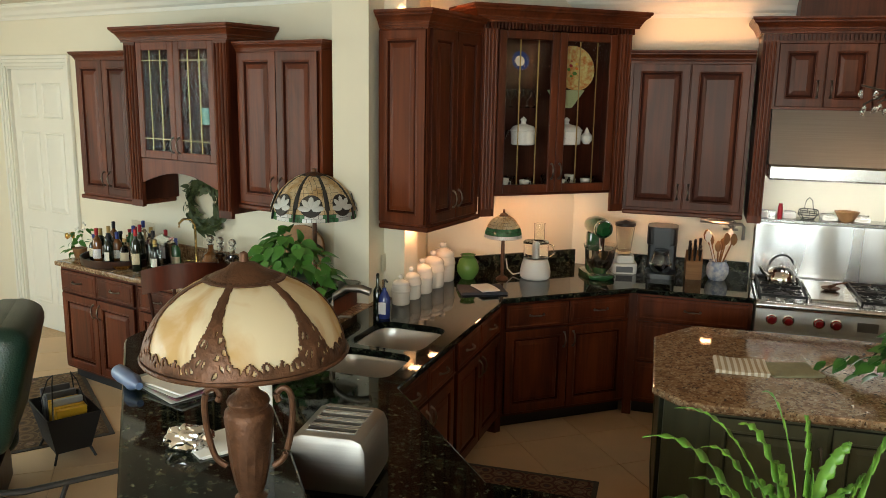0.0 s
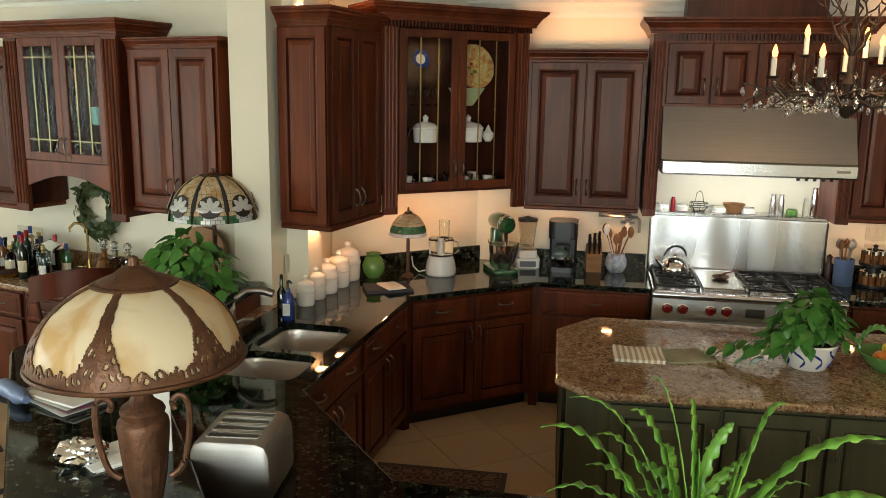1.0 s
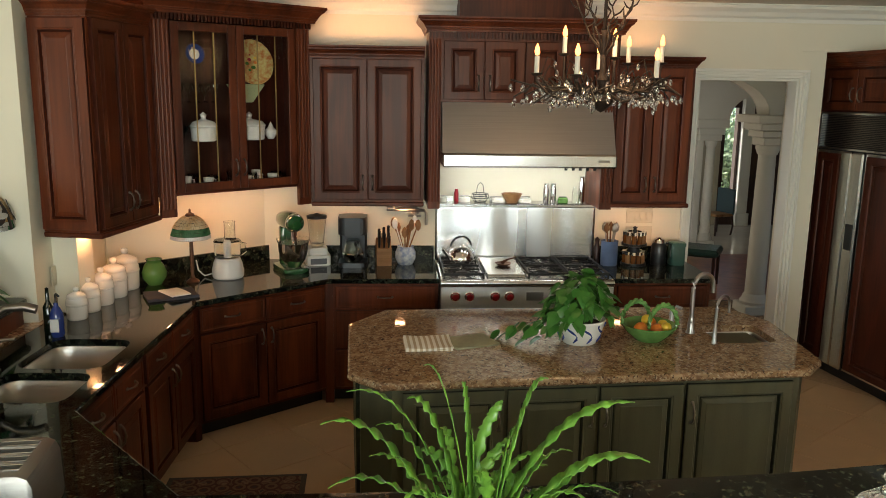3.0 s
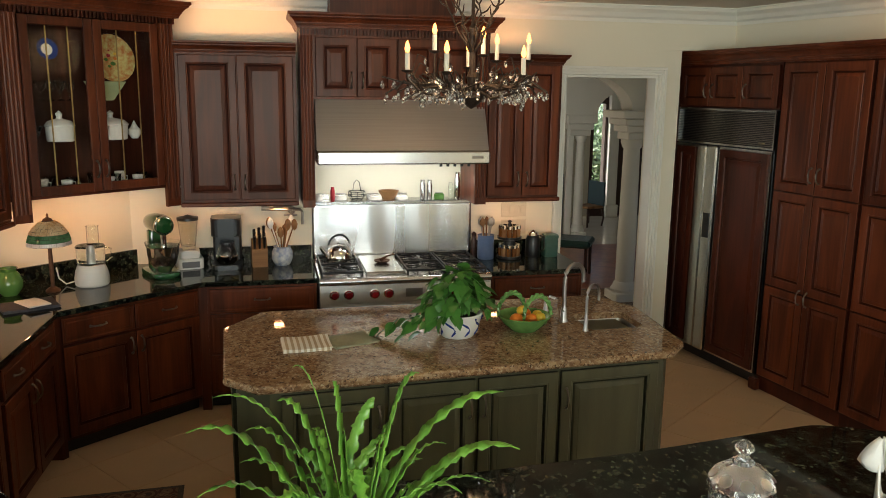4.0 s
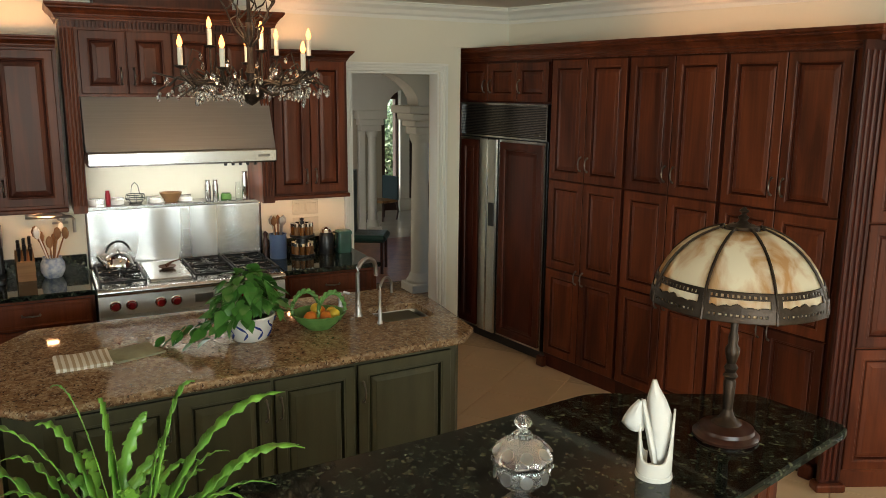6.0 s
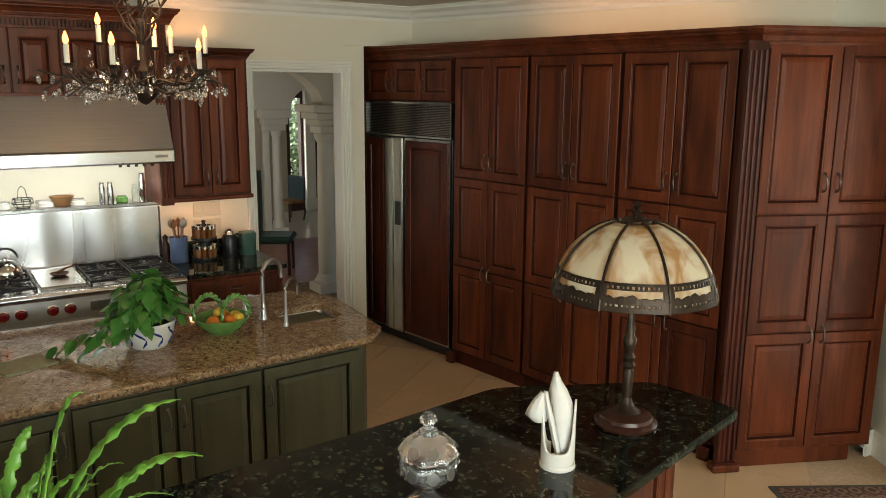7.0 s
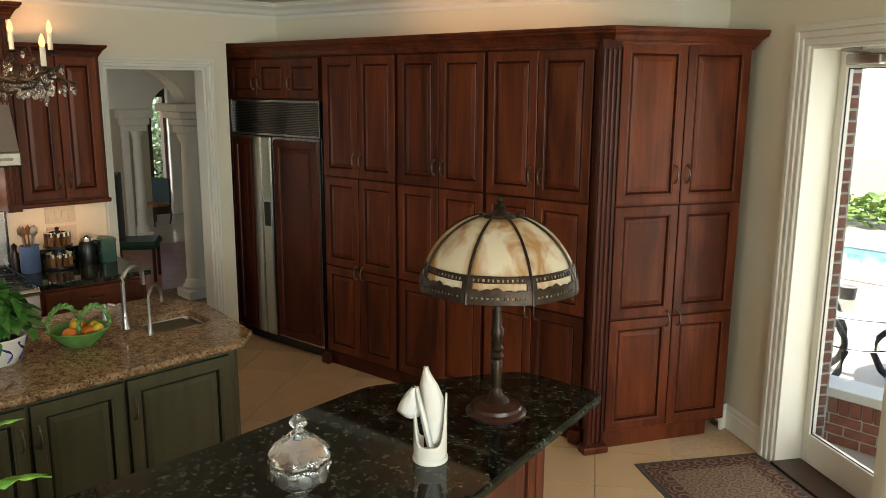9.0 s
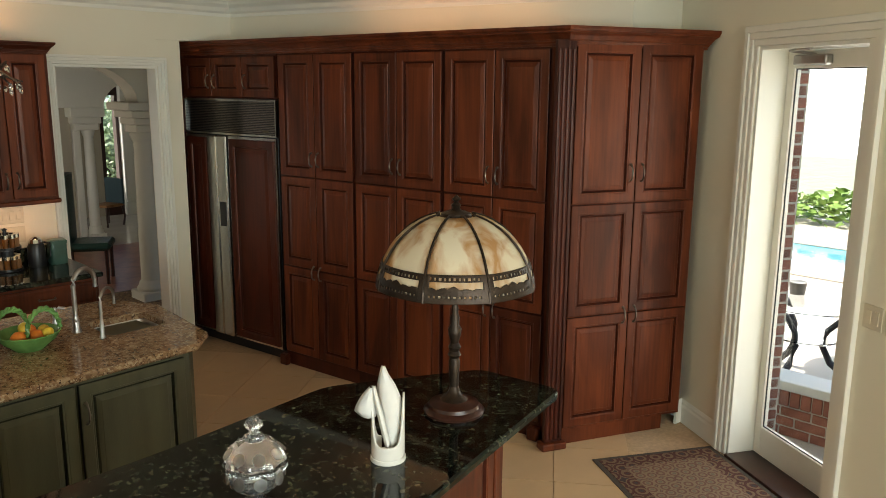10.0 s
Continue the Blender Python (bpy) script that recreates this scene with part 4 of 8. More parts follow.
solid("bar_counter", plate([bar_xy(0, 0), bar_xy(2.7, 0), bar_xy(2.7, 0.635), bar_xy(0, 0.635)], [], CT - 0.035, CT), BROWN_GRANITE, "polished brown granite wet bar counter", "countertop")
for k in range(3):
    base_cabinet(bar_pose(0.03 + k * 0.9, 0.03), 0.895, 0.60, two_door(0.895), "dark cherry wet bar base cabinet", group="bar cabinets")
upper(bar_pose(-0.04, 0.31), 0.67, 0.325, 1.36, 2.40, "dark cherry bar wall cabinet", crown=0.06, right=False, group="bar cabinets")
upper(bar_pose(1.67, 0.31), 0.71, 0.325, 1.44, 2.44, "dark cherry bar wall cabinet with two doors", crown=0.06, left=False, group="bar cabinets")
bg = thing("display_cabinet", bar_pose(0.64, 0.26), "dark cherry bar cabinet with leaded glass and arched valance", "cabinet", "bar cabinets")
BW = 1.02
for nm, row in zip(("side", "side", "back", "bottom", "top", "stile", "stile"), ((0, 0.02, 0, 0.37, 1.40, 2.53), (BW - 0.02, BW, 0, 0.37, 1.40, 2.53), (0.02, BW - 0.02, 0.35, 0.37, 1.72, 2.53), (0.02, BW - 0.02, 0.0, 0.35, 1.70, 1.73), (0.02, BW - 0.02, 0, 0.35, 2.50, 2.53), (0.02, 0.14, 0.001, 0.02, 1.73, 2.5), (BW - 0.14, BW - 0.02, 0.001, 0.02, 1.73, 2.5))):
    part(nm, boxes(row), CHERRY_DARK_COPY, bg)
fluted(bg, 0.0, 0.12, -0.022, 1.37, 2.53)
fluted(bg, BW - 0.12, BW, -0.022, 1.37, 2.53)
for k in range(3):
    part("glass_shelf", boxes((0.021, BW - 0.021, 0.03, 0.345, 1.95 + 0.18 * k, 1.957 + 0.18 * k)), PANE, bg, "clear glass shelf")
# arched valance
bm = bmesh.new()
prev = None
for k in range(17):
    x = 0.12 + (BW - 0.24) * k / 16
    z = 1.545 + 0.085 * math.sin(math.pi * k / 16)
    cur = [bm.verts.new((x, y, zz)) for y, zz in ((-0.015, z), (-0.015, 1.715), (0.005, 1.715), (0.005, z))]
    if prev:
        for j in range(4):
            bm.faces.new((prev[j], prev[(j + 1) % 4], cur[(j + 1) % 4], cur[j]))
    prev = cur
part("arched_valance", bm, CHERRY, bg)
part("crown_moulding", sweep(bmesh.new(), [(-0.01, 0.37), (-0.01, -0.02), (BW + 0.01, -0.02), (BW + 0.01, 0.37)], cab_crown(2.50, 1.0)), CHERRY, bg)
glass_door(bg, 0.125, BW / 2 - 0.002, 1.72, 2.50, (BW / 2 - 0.03, 1.82))
glass_door(bg, BW / 2 + 0.002, BW - 0.125, 1.72, 2.50, (BW / 2 + 0.03, 1.82))

# ---------- more materials ----------
def slag(name, c1, c2, scale):
    """Streaked art glass that lets light through."""
    m = bpy.data.materials.new(name)
    m.use_nodes = True
    n, l = m.node_tree.nodes, m.node_tree.links
    n.remove(n["Principled BSDF"])
    d, t, g, mx, mx2 = (n.new("ShaderNode" + k) for k in ("BsdfDiffuse", "BsdfTranslucent", "BsdfGlossy", "MixShader", "MixShader"))
    tc, mp, nz, ramp = (n.new("ShaderNode" + k) for k in ("TexCoord", "Mapping", "TexNoise", "ValToRGB"))
    mp.inputs["Scale"].default_value = scale
    nz.inputs["Scale"].default_value, nz.inputs["Detail"].default_value, nz.inputs["Distortion"].default_value = 1, 5, 0.8
    l.new(tc.outputs["Object"], mp.inputs[0])
    l.new(mp.outputs[0], nz.inputs["Vector"])
    l.new(nz.outputs["Fac"], ramp.inputs[0])
    ramp.color_ramp.elements[0].position, ramp.color_ramp.elements[1].position = 0.36, 0.58
    ramp.color_ramp.elements[0].color, ramp.color_ramp.elements[1].color = (*c2, 1), (*c1, 1)
    for s in (d, t):
        l.new(ramp.outputs[0], s.inputs[0])
    g.inputs["Roughness"].default_value = 0.12
    mx.inputs[0].default_value, mx2.inputs[0].default_value = 0.4, 0.05
    l.new(d.outputs[0], mx.inputs[1])
    l.new(t.outputs[0], mx.inputs[2])
    l.new(mx.outputs[0], mx2.inputs[1])
    l.new(g.outputs[0], mx2.inputs[2])
    l.new(mx2.outputs[0], n["Material Output"].inputs[0])
    return m


SLAG = slag("cream_slag_glass", (0.86, 0.77, 0.56), (0.70, 0.50, 0.24), (9, 9, 3))
SLAG2 = slag("amber_slag_glass", (0.86, 0.78, 0.60), (0.58, 0.33, 0.14), (11, 11, 5))
ART_TAN = slag("tan_art_glass", (0.82, 0.68, 0.44), (0.62, 0.40, 0.18), (14, 14, 14))
ART_WHITE = slag("white_art_glass", (0.80, 0.80, 0.76), (0.7, 0.7, 0.66), (14, 14, 14))
ART_GREEN = slag("green_art_glass", (0.10, 0.28, 0.13), (0.05, 0.16, 0.07), (20, 20, 20))
LEAD = mat("lead_came", (0.05, 0.045, 0.04), 0.5, 0.6)
LEAF = mat("pothos_leaf", (0.095, 0.25, 0.040), 0.32, noise_scale=9, color2=(0.045, 0.15, 0.024))
FERN = mat("fern_frond", (0.165, 0.37, 0.045), 0.34, noise_scale=14, color2=(0.07, 0.19, 0.024))
SOIL = mat("potting_soil", (0.03, 0.02, 0.013), 0.9, noise_scale=60, amount=0.5, bump=0.5)
COBALT = mat("cobalt_glaze", (0.025, 0.045, 0.20), 0.15)
GLAZE_GREEN = mat("green_glaze", (0.12, 0.26, 0.06), 0.14, noise_scale=8, amount=0.25)
MIXER_GREEN = mat("mixer_enamel_green", (0.012, 0.075, 0.022), 0.12, coat=0.8)
BASKET_GREEN = mat("green_ceramic_basket", (0.16, 0.34, 0.09), 0.2, noise_scale=20, amount=0.3)
ORANGE = mat("orange_peel", (0.72, 0.20, 0.02), 0.4, noise_scale=60, amount=0.15, bump=0.15)
LEMON = mat("lemon_peel", (0.75, 0.50, 0.04), 0.4, noise_scale=60, amount=0.15, bump=0.15)
CLOTH = mat("white_napkin", (0.78, 0.77, 0.73), 0.85, noise_scale=30, amount=0.06, bump=0.15, fine=300)
GREY_CLOTH = mat("slate_towel", (0.06, 0.06, 0.075), 0.9, noise_scale=80, amount=0.3, bump=0.3)
SAGE_CLOTH = mat("sage_cloth", (0.36, 0.35, 0.22), 0.9, noise_scale=40, amount=0.2, bump=0.2)
BLUE_CROCK = mat("blue_stoneware", (0.13, 0.19, 0.33), 0.35, noise_scale=12, amount=0.2)
TEAL = mat("green_stoneware", (0.045, 0.12, 0.09), 0.3, noise_scale=10, amount=0.3)
LEATHER = mat("green_leather", (0.008, 0.040, 0.028), 0.33, noise_scale=5, amount=0.35, bump=0.25, fine=120)
PAPER = mat("newsprint", (0.46, 0.46, 0.43), 0.8, noise_scale=14, amount=0.25)
MAGENTA = mat("magazine_cover", (0.22, 0.05, 0.11), 0.4, noise_scale=18, color2=(0.08, 0.16, 0.07))
YELLOW = mat("yellow_spine", (0.62, 0.36, 0.02), 0.5)
GREYBOOK = mat("grey_cover", (0.12, 0.12, 0.13), 0.5)
def rug_pile(name, ground, motif, accent, scale):
    """Knotted pile: small medallions on a mottled ground."""
    m = mat(name, ground, 0.95, noise_scale=40, amount=0.4, bump=0.4, fine=240)
    n, l = m.node_tree.nodes, m.node_tree.links
    tc, v, ramp, mx = (n.new("ShaderNode" + k) for k in ("TexCoord", "TexVoronoi", "ValToRGB", "Mix"))
    v.inputs["Scale"].default_value, v.inputs["Randomness"].default_value = scale, 0.35
    l.new(tc.outputs["Object"], v.inputs["Vector"])
    e = ramp.color_ramp.elements
    ramp.color_ramp.interpolation = "CONSTANT"
    e[0].position, e[0].color = 0.0, (*accent, 1)
    e[1].position, e[1].color = 0.16, (*ground, 1)
    for p, c in ((0.26, motif), (0.42, ground), (0.58, motif), (0.66, accent)):
        e.new(p).color = (*c, 1)
    l.new(v.outputs["Distance"], ramp.inputs[0])
    mx.data_type = "RGBA"
    mx.inputs["Factor"].default_value = 0.72
    b = n["Principled BSDF"]
    l.new(b.inputs["Base Color"].links[0].from_socket, mx.inputs["A"])
    l.new(ramp.outputs[0], mx.inputs["B"])
    l.new(mx.outputs["Result"], b.inputs["Base Color"])
    return m


RUG_RED = rug_pile("rug_pile_red", (0.10, 0.032, 0.024), (0.24, 0.16, 0.09), (0.05, 0.045, 0.05), 11)
RUG_BROWN = rug_pile("rug_pile_brown", (0.115, 0.066, 0.032), (0.21, 0.135, 0.062), (0.045, 0.028, 0.018), 8)
RUG_EDGE = mat("rug_border", (0.10, 0.085, 0.065), 0.95, noise_scale=80, amount=0.4, bump=0.3)
RUG_TAN = rug_pile("rug_field", (0.27, 0.185, 0.11), (0.15, 0.06, 0.045), (0.16, 0.13, 0.10), 14)
BOTTLE = mat("dark_bottle_glass", (0.006, 0.012, 0.006), 0.06, coat=0.5)
BOTTLE_G = mat("green_bottle_glass", (0.02, 0.10, 0.03), 0.06, coat=0.5)
AMBER = mat("amber_spirit", (0.16, 0.055, 0.012), 0.06, coat=0.5)
CLEAR = glass("bottle_clear", (0.93, 0.96, 0.94), ior=1.3)
LABELS = [mat("label_paper", c, 0.6) for c in ((0.72, 0.70, 0.62), (0.60, 0.52, 0.36), (0.70, 0.70, 0.70))]
FOILS = [mat("capsule_foil", c, 0.35, 0.3) for c in ((0.32, 0.012, 0.02), (0.015, 0.015, 0.02), (0.45, 0.30, 0.10), (0.03, 0.05, 0.22))]
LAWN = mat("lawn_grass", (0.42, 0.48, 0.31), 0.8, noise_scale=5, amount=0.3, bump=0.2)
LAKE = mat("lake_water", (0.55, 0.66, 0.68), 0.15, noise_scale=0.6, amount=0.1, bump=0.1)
# emission for a sheet that stands in for the overexposed sky
SKY_GLOW = glow("sky_sheet_glow", (0.98, 1.0, 0.93), 0.85)
# green leaf with the glare of strong sun put into its colour
PALE_LEAF = mat("sunlit_pale_leaf", (0.36, 0.47, 0.26), 0.6, noise_scale=6, amount=0.3)
BRICK = mat("red_brick", (0.40, 0.15, 0.095), 0.85, noise_scale=14, amount=0.4, bump=0.3)
MORTAR = mat("mortar", (0.60, 0.55, 0.47), 0.95, noise_scale=40, amount=0.15, bump=0.2)
PATIO = mat("patio_stone", (0.62, 0.56, 0.46), 0.85, noise_scale=3, amount=0.12, bump=0.1)
POOL = mat("pool_water", (0.10, 0.42, 0.52), 0.06, noise_scale=3, amount=0.1, bump=0.2)
HEDGE = mat("hedge_leaf", (0.30, 0.46, 0.10), 0.5, noise_scale=6, amount=0.5)
STUCCO = mat("hall_stucco", (0.46, 0.41, 0.315), 0.8, noise_scale=2, amount=0.06, bump=0.05, fine=60)
MARBLE = mat("hall_marble", (0.66, 0.62, 0.54), 0.12, noise_scale=3, amount=0.1)
MAHOG = mat("dark_mahogany", (0.045, 0.014, 0.008), 0.3, noise_scale=5, amount=0.4, stretch=(8, 8, 1))
WICKER = mat("blue_upholstery", (0.035, 0.07, 0.085), 0.7, noise_scale=30, amount=0.3)
WAX = mat("candle_sleeve", (0.80, 0.74, 0.60), 0.5)
FLAME = glow("candle_bulb", (1.0, 0.31, 0.07), 3.6)
DARK_BRONZE = mat("dark_bronze", (0.050, 0.033, 0.022), 0.4, 0.7, noise_scale=35, amount=0.4, bump=0.15)
TWIG = mat("dark_twig_metal", (0.062, 0.042, 0.030), 0.5, 0.6, noise_scale=40, amount=0.4, bump=0.4)
WREATH = mat("wreath_leaf", (0.060, 0.085, 0.020), 0.6, noise_scale=9, color2=(0.030, 0.045, 0.012))
WHITE_PLASTIC = mat("white_appliance", (0.74, 0.73, 0.69), 0.3)
IVORY = mat("ivory_plate", (0.62, 0.56, 0.42), 0.4)


def flat_ring(bm, pts, z):
    return bm.faces.new([bm.verts.new((*p, z)) for p in pts])


def lathe_thing(name, prof, material, x, y, z, label, category, seg=28, group="", smooth=True):
    return solid(name, lathe(bmesh.new(), prof, seg), material, label, category, group, smooth=smooth, m=pose(x, y, z))


# ---------- lamps ----------
def dome(R, H, bulge):
    """Profile of a shade: s from 0 at the cap to 1 at the rim."""
    def at(s):
        a = radians(12 + 74 * s)
        r = R * (math.sin(a) / math.sin(radians(86)))
        z = H * (math.cos(a) - math.cos(radians(86))) / (math.cos(radians(12)) - math.cos(radians(86)))
        return r, z
    return at


def shell(bm, at, s0, s1, n, seg, off=0.0, cut=None, faceted=0, a_off=0.0, flat=0.2):
    rows = []
    for i in range(n + 1):
        s = s0 + (s1 - s0) * i / n
        r, z = at(s)
        row = []
        for k in range(seg):
            a = 2 * math.pi * k / seg + a_off
            rr = r + off
            if faceted:
                st = 2 * math.pi / faceted
                b = ((a - a_off) % st) - st / 2
                rr *= (1 - flat) + flat * math.cos(st / 2) / math.cos(b)
            row.append(bm.verts.new((rr * math.cos(a), rr * math.sin(a), z + off * 0.3)))
        rows.append(row)
    for i in range(n):
        for k in range(seg):
            if cut is None or not cut((i + 0.5) / n, (k + 0.5) / seg):
                bm.faces.new((rows[i][k], rows[i][(k + 1) % seg], rows[i + 1][(k + 1) % seg], rows[i + 1][k]))
    return bm


# big lamp with urn base on the bar
LA = thing("table_lamp", pose(-1.112, 1.894, RAISED_Z), "table lamp with cream slag glass and pierced bronze overlay", "table lamp")
urn = [(0.085, 0), (0.088, 0.012), (0.07, 0.022), (0.045, 0.03), (0.03, 0.05), (0.028, 0.075), (0.042, 0.085), (0.03, 0.095), (0.038, 0.12), (0.050, 0.18), (0.057, 0.25), (0.063, 0.31), (0.060, 0.325), (0.050, 0.335), (0.055, 0.35), (0.05, 0.36), (0.03, 0.375), (0.02, 0.40), (0.012, 0.42), (0.012, 0.66)]
part("urn_base", lathe(bmesh.new(), urn, 32, wob=lambda a, h: 1 + (0.03 * math.cos(16 * a) if h > 0.1 and h < 0.3 else 0)), BRONZE, LA, "rusty bronze urn", True)
def flow(pts, n=5):
    """A soft curve through the points."""
    pts = [Vector(p) for p in pts]
    out = []
    for i in range(len(pts) - 1):
        a, b, c, d = pts[max(i - 1, 0)], pts[i], pts[i + 1], pts[min(i + 2, len(pts) - 1)]
        for k in range(n):
            t = k / n
            out.append(0.5 * (2 * b + (c - a) * t + (2 * a - 5 * b + 4 * c - d) * t * t + (3 * b - a - 3 * c + d) * t ** 3))
    return out + [pts[-1]]


for s in (-1, 1):
    part("urn_handle", tube(bmesh.new(), flow([(s * 0.060, 0, 0.17), (s * 0.088, 0, 0.195), (s * 0.106, 0, 0.26), (s * 0.112, 0, 0.33), (s * 0.106, 0, 0.372), (s * 0.088, 0, 0.384), (s * 0.072, 0, 0.368), (s * 0.078, 0, 0.348)]), 0.0085, 8), BRONZE, LA, smooth=True, m=pose(0, 0, 0, 0, 0, 20))
atA = dome(0.250, 0.20, 0)
for k in range(6):
    thick(part("glass_panel", shell(bmesh.new(), atA, 0.10, 0.98, 10, 72, cut=lambda f, u: int(u * 6) != k, faceted=6, a_off=radians(42)), SLAG, LA, "cream streaked slag glass", True, pose(0, 0, 0.485)), 0.003)


def pierced_a(f, u):
    """Holes of the overlay: f down the band, u round the shade."""
    p = (u * 6) % 1
    edge = abs(p - 0.5) * 2            # 0 in the middle of a panel, 1 at the rib
    if f > 0.965:
        return False
    if f < 0.15:
        return 0.085 < f < 0.12 and math.sin(p * 2 * math.pi * 6) > 0.55
    leafy = 0.5 + 0.5 * abs(math.sin(f * 26))
    rib = 0.90 - 0.05 * leafy - 0.34 * max(0.0, f - 0.52) / 0.45
    swag = 0.905 - 0.055 * abs(math.sin(p * math.pi * 7)) - 0.12 * max(0.0, edge - 0.55)
    if edge < rib and f < swag:
        return True
    # small openings between the leaves of the border
    if f > 0.56 and edge < 0.93:
        return math.sin(p * 2 * math.pi * 9 + 5 * f) * math.sin(f * 46 + 3 * math.sin(p * 20)) > 0.52
    return False


ov = part("bronze_overlay", shell(bmesh.new(), atA, 0.0, 1.0, 84, 540, 0.004, pierced_a, 6, radians(42)), BRONZE, LA, "pierced rust-brown bronze overlay", True, pose(0, 0, 0.485))
thick(ov, 0.003)
part("rim", tube(bmesh.new(), [(0.252 * math.cos(a * math.pi / 30), 0.252 * math.sin(a * math.pi / 30), 0.486) for a in range(61)], 0.006, 6), BRONZE, LA)
part("cap", lathe(bmesh.new(), [(0.10, 0), (0.085, 0.02), (0.05, 0.035), (0.03, 0.05), (0.012, 0.055), (0.01, 0.075), (0.0001, 0.08)], 24, z=0.66), BRONZE, LA, smooth=True)

# slimmer lamp at the bar's end
LC = thing("table_lamp", pose(2.077, 1.989, RAISED_Z), "table lamp with amber slag glass dome and bronze band", "table lamp")
part("foot", lathe(bmesh.new(), [(0.105, 0), (0.108, 0.010), (0.10, 0.018), (0.092, 0.022), (0.088, 0.034), (0.07, 0.042), (0.05, 0.048)], 36), MAHOG, LC, "turned red-brown wooden foot", True)
part("collar", lathe(bmesh.new(), [(0.05, 0.047), (0.044, 0.055), (0.030, 0.062), (0.020, 0.08), (0.016, 0.095)], 24), DARK_BRONZE, LC, smooth=True)
part("stem", lathe(bmesh.new(), [(0.015, 0.09), (0.018, 0.15), (0.02, 0.19), (0.016, 0.20), (0.024, 0.212), (0.016, 0.225), (0.023, 0.24), (0.014, 0.255), (0.022, 0.285), (0.024, 0.305), (0.015, 0.32), (0.017, 0.345), (0.012, 0.36), (0.01, 0.70)], 20), DARK_BRONZE, LC, smooth=True)
atC = dome(0.273, 0.245, 0)
for k in range(8):
    thick(part("glass_panel", shell(bmesh.new(), atC, 0.05, 0.99, 10, 64, cut=lambda f, u: int(u * 8) != k, faceted=8, a_off=radians(22)), SLAG2, LC, "cream and amber streaked slag glass", True, pose(0, 0, 0.465)), 0.003)


def pierced_c(f, u):
    p = (u * 8) % 1
    edge = abs(p - 0.5) * 2
    if edge > 0.90:
        return False
    if f < 0.10 or f > 0.80:
        return False
    if f < 0.2 or f > 0.72:
        return math.sin(p * 82) > 0.25 and edge < 0.86
    if f < 0.26:
        return False
    hill = 0.58 - 0.10 * math.sin(p * math.pi) + 0.07 * noise.noise(Vector((p * 9, 0.5, 0.2))) - 0.06 * abs(math.sin(p * 17))
    return f < hill and edge < 0.84


bnd = part("bronze_band", shell(bmesh.new(), atC, 0.735, 1.0, 40, 560, 0.004, pierced_c, 8, radians(22)), DARK_BRONZE, LC, "pierced dark bronze landscape band", True, pose(0, 0, 0.465))
thick(bnd, 0.003)
for k in range(8):
    a = 2 * math.pi * k / 8 + radians(22)
    pts = [((atC(s)[0] + 0.003) * math.cos(a), (atC(s)[0] + 0.003) * math.sin(a), 0.465 + atC(s)[1]) for s in [i / 10 for i in range(11)]]
    part("rib", tube(bmesh.new(), pts, 0.005, 6), DARK_BRONZE, LC)
part("finial", lathe(bmesh.new(), [(0.055, 0), (0.05, 0.012), (0.02, 0.02), (0.012, 0.03), (0.018, 0.04), (0.006, 0.05), (0.016, 0.06), (0.0001, 0.075)], 16, z=0.70), DARK_BRONZE, LC, smooth=True)


# mosaic glass lamps
def mosaic_lamp(m, R, H, base_h, label, rows, colors, flower=False, stem_r=0.012):
    t = thing("table_lamp", m, label, "table lamp")
    at = dome(R, H, 0)
    part("foot", lathe(bmesh.new(), [(R * 0.34, 0), (R * 0.34, 0.008), (R * 0.24, 0.02), (R * 0.10, 0.03), (stem_r, 0.05), (stem_r * 1.3, base_h * 0.5), (stem_r, base_h), (stem_r * 0.8, base_h + H * 0.95)], 20), BRONZE, t, smooth=True)
    seg = 80
    mats = {}
    for i in range(rows):
        s0, s1 = 0.08 + 0.92 * i / rows, 0.08 + 0.92 * (i + 1) / rows
        n = max(10, int(seg * at((s0 + s1) / 2)[0] / R * 0.75))
        for k in range(n):
            c = colors(i / (rows - 1), (k + 0.5 * (i % 2)) / n)
            bm = mats.setdefault(c.name, (bmesh.new(), c))[0]
            a0, a1 = 2 * math.pi * (k + 0.04 + 0.5 * (i % 2)) / n, 2 * math.pi * (k + 0.96 + 0.5 * (i % 2)) / n
            e = 0.04 * (s1 - s0)
            vs = []
            for s, a in ((s0 + e, a0), (s0 + e, a1), (s1 - e, a1), (s1 - e, a0)):
                r, z = at(s)
                vs.append(bm.verts.new((r * math.cos(a), r * math.sin(a), base_h + z)))
            bm.faces.new(vs)
    for bm, c in mats.values():
        ob = part("glass_mosaic", bm, c, t)
        thick(ob, 0.002)
        ob["kind"] = "stuff"
    inner = part("came_web", shell(bmesh.new(), at, 0.04, 1.0, 8, 48, -0.0035), LEAD, t, smooth=True, m=pose(0, 0, base_h))
    part("cap", lathe(bmesh.new(), [(R * 0.26, 0), (R * 0.2, 0.02), (R * 0.06, 0.03), (R * 0.05, 0.05), (0.0001, 0.055)], 18, z=base_h + H * 0.93), BRONZE, t, smooth=True)
    return t


def big_colors(f, u):
    p = (u * 8) % 1
    if f > 0.90:
        return ART_GREEN if abs(p - 0.5) > 0.30 else ART_WHITE
    return ART_TAN


def small_colors(f, u):
    if 0.62 < f < 0.9:
        return ART_GREEN
    return ART_TAN if f <= 0.62 else ART_WHITE


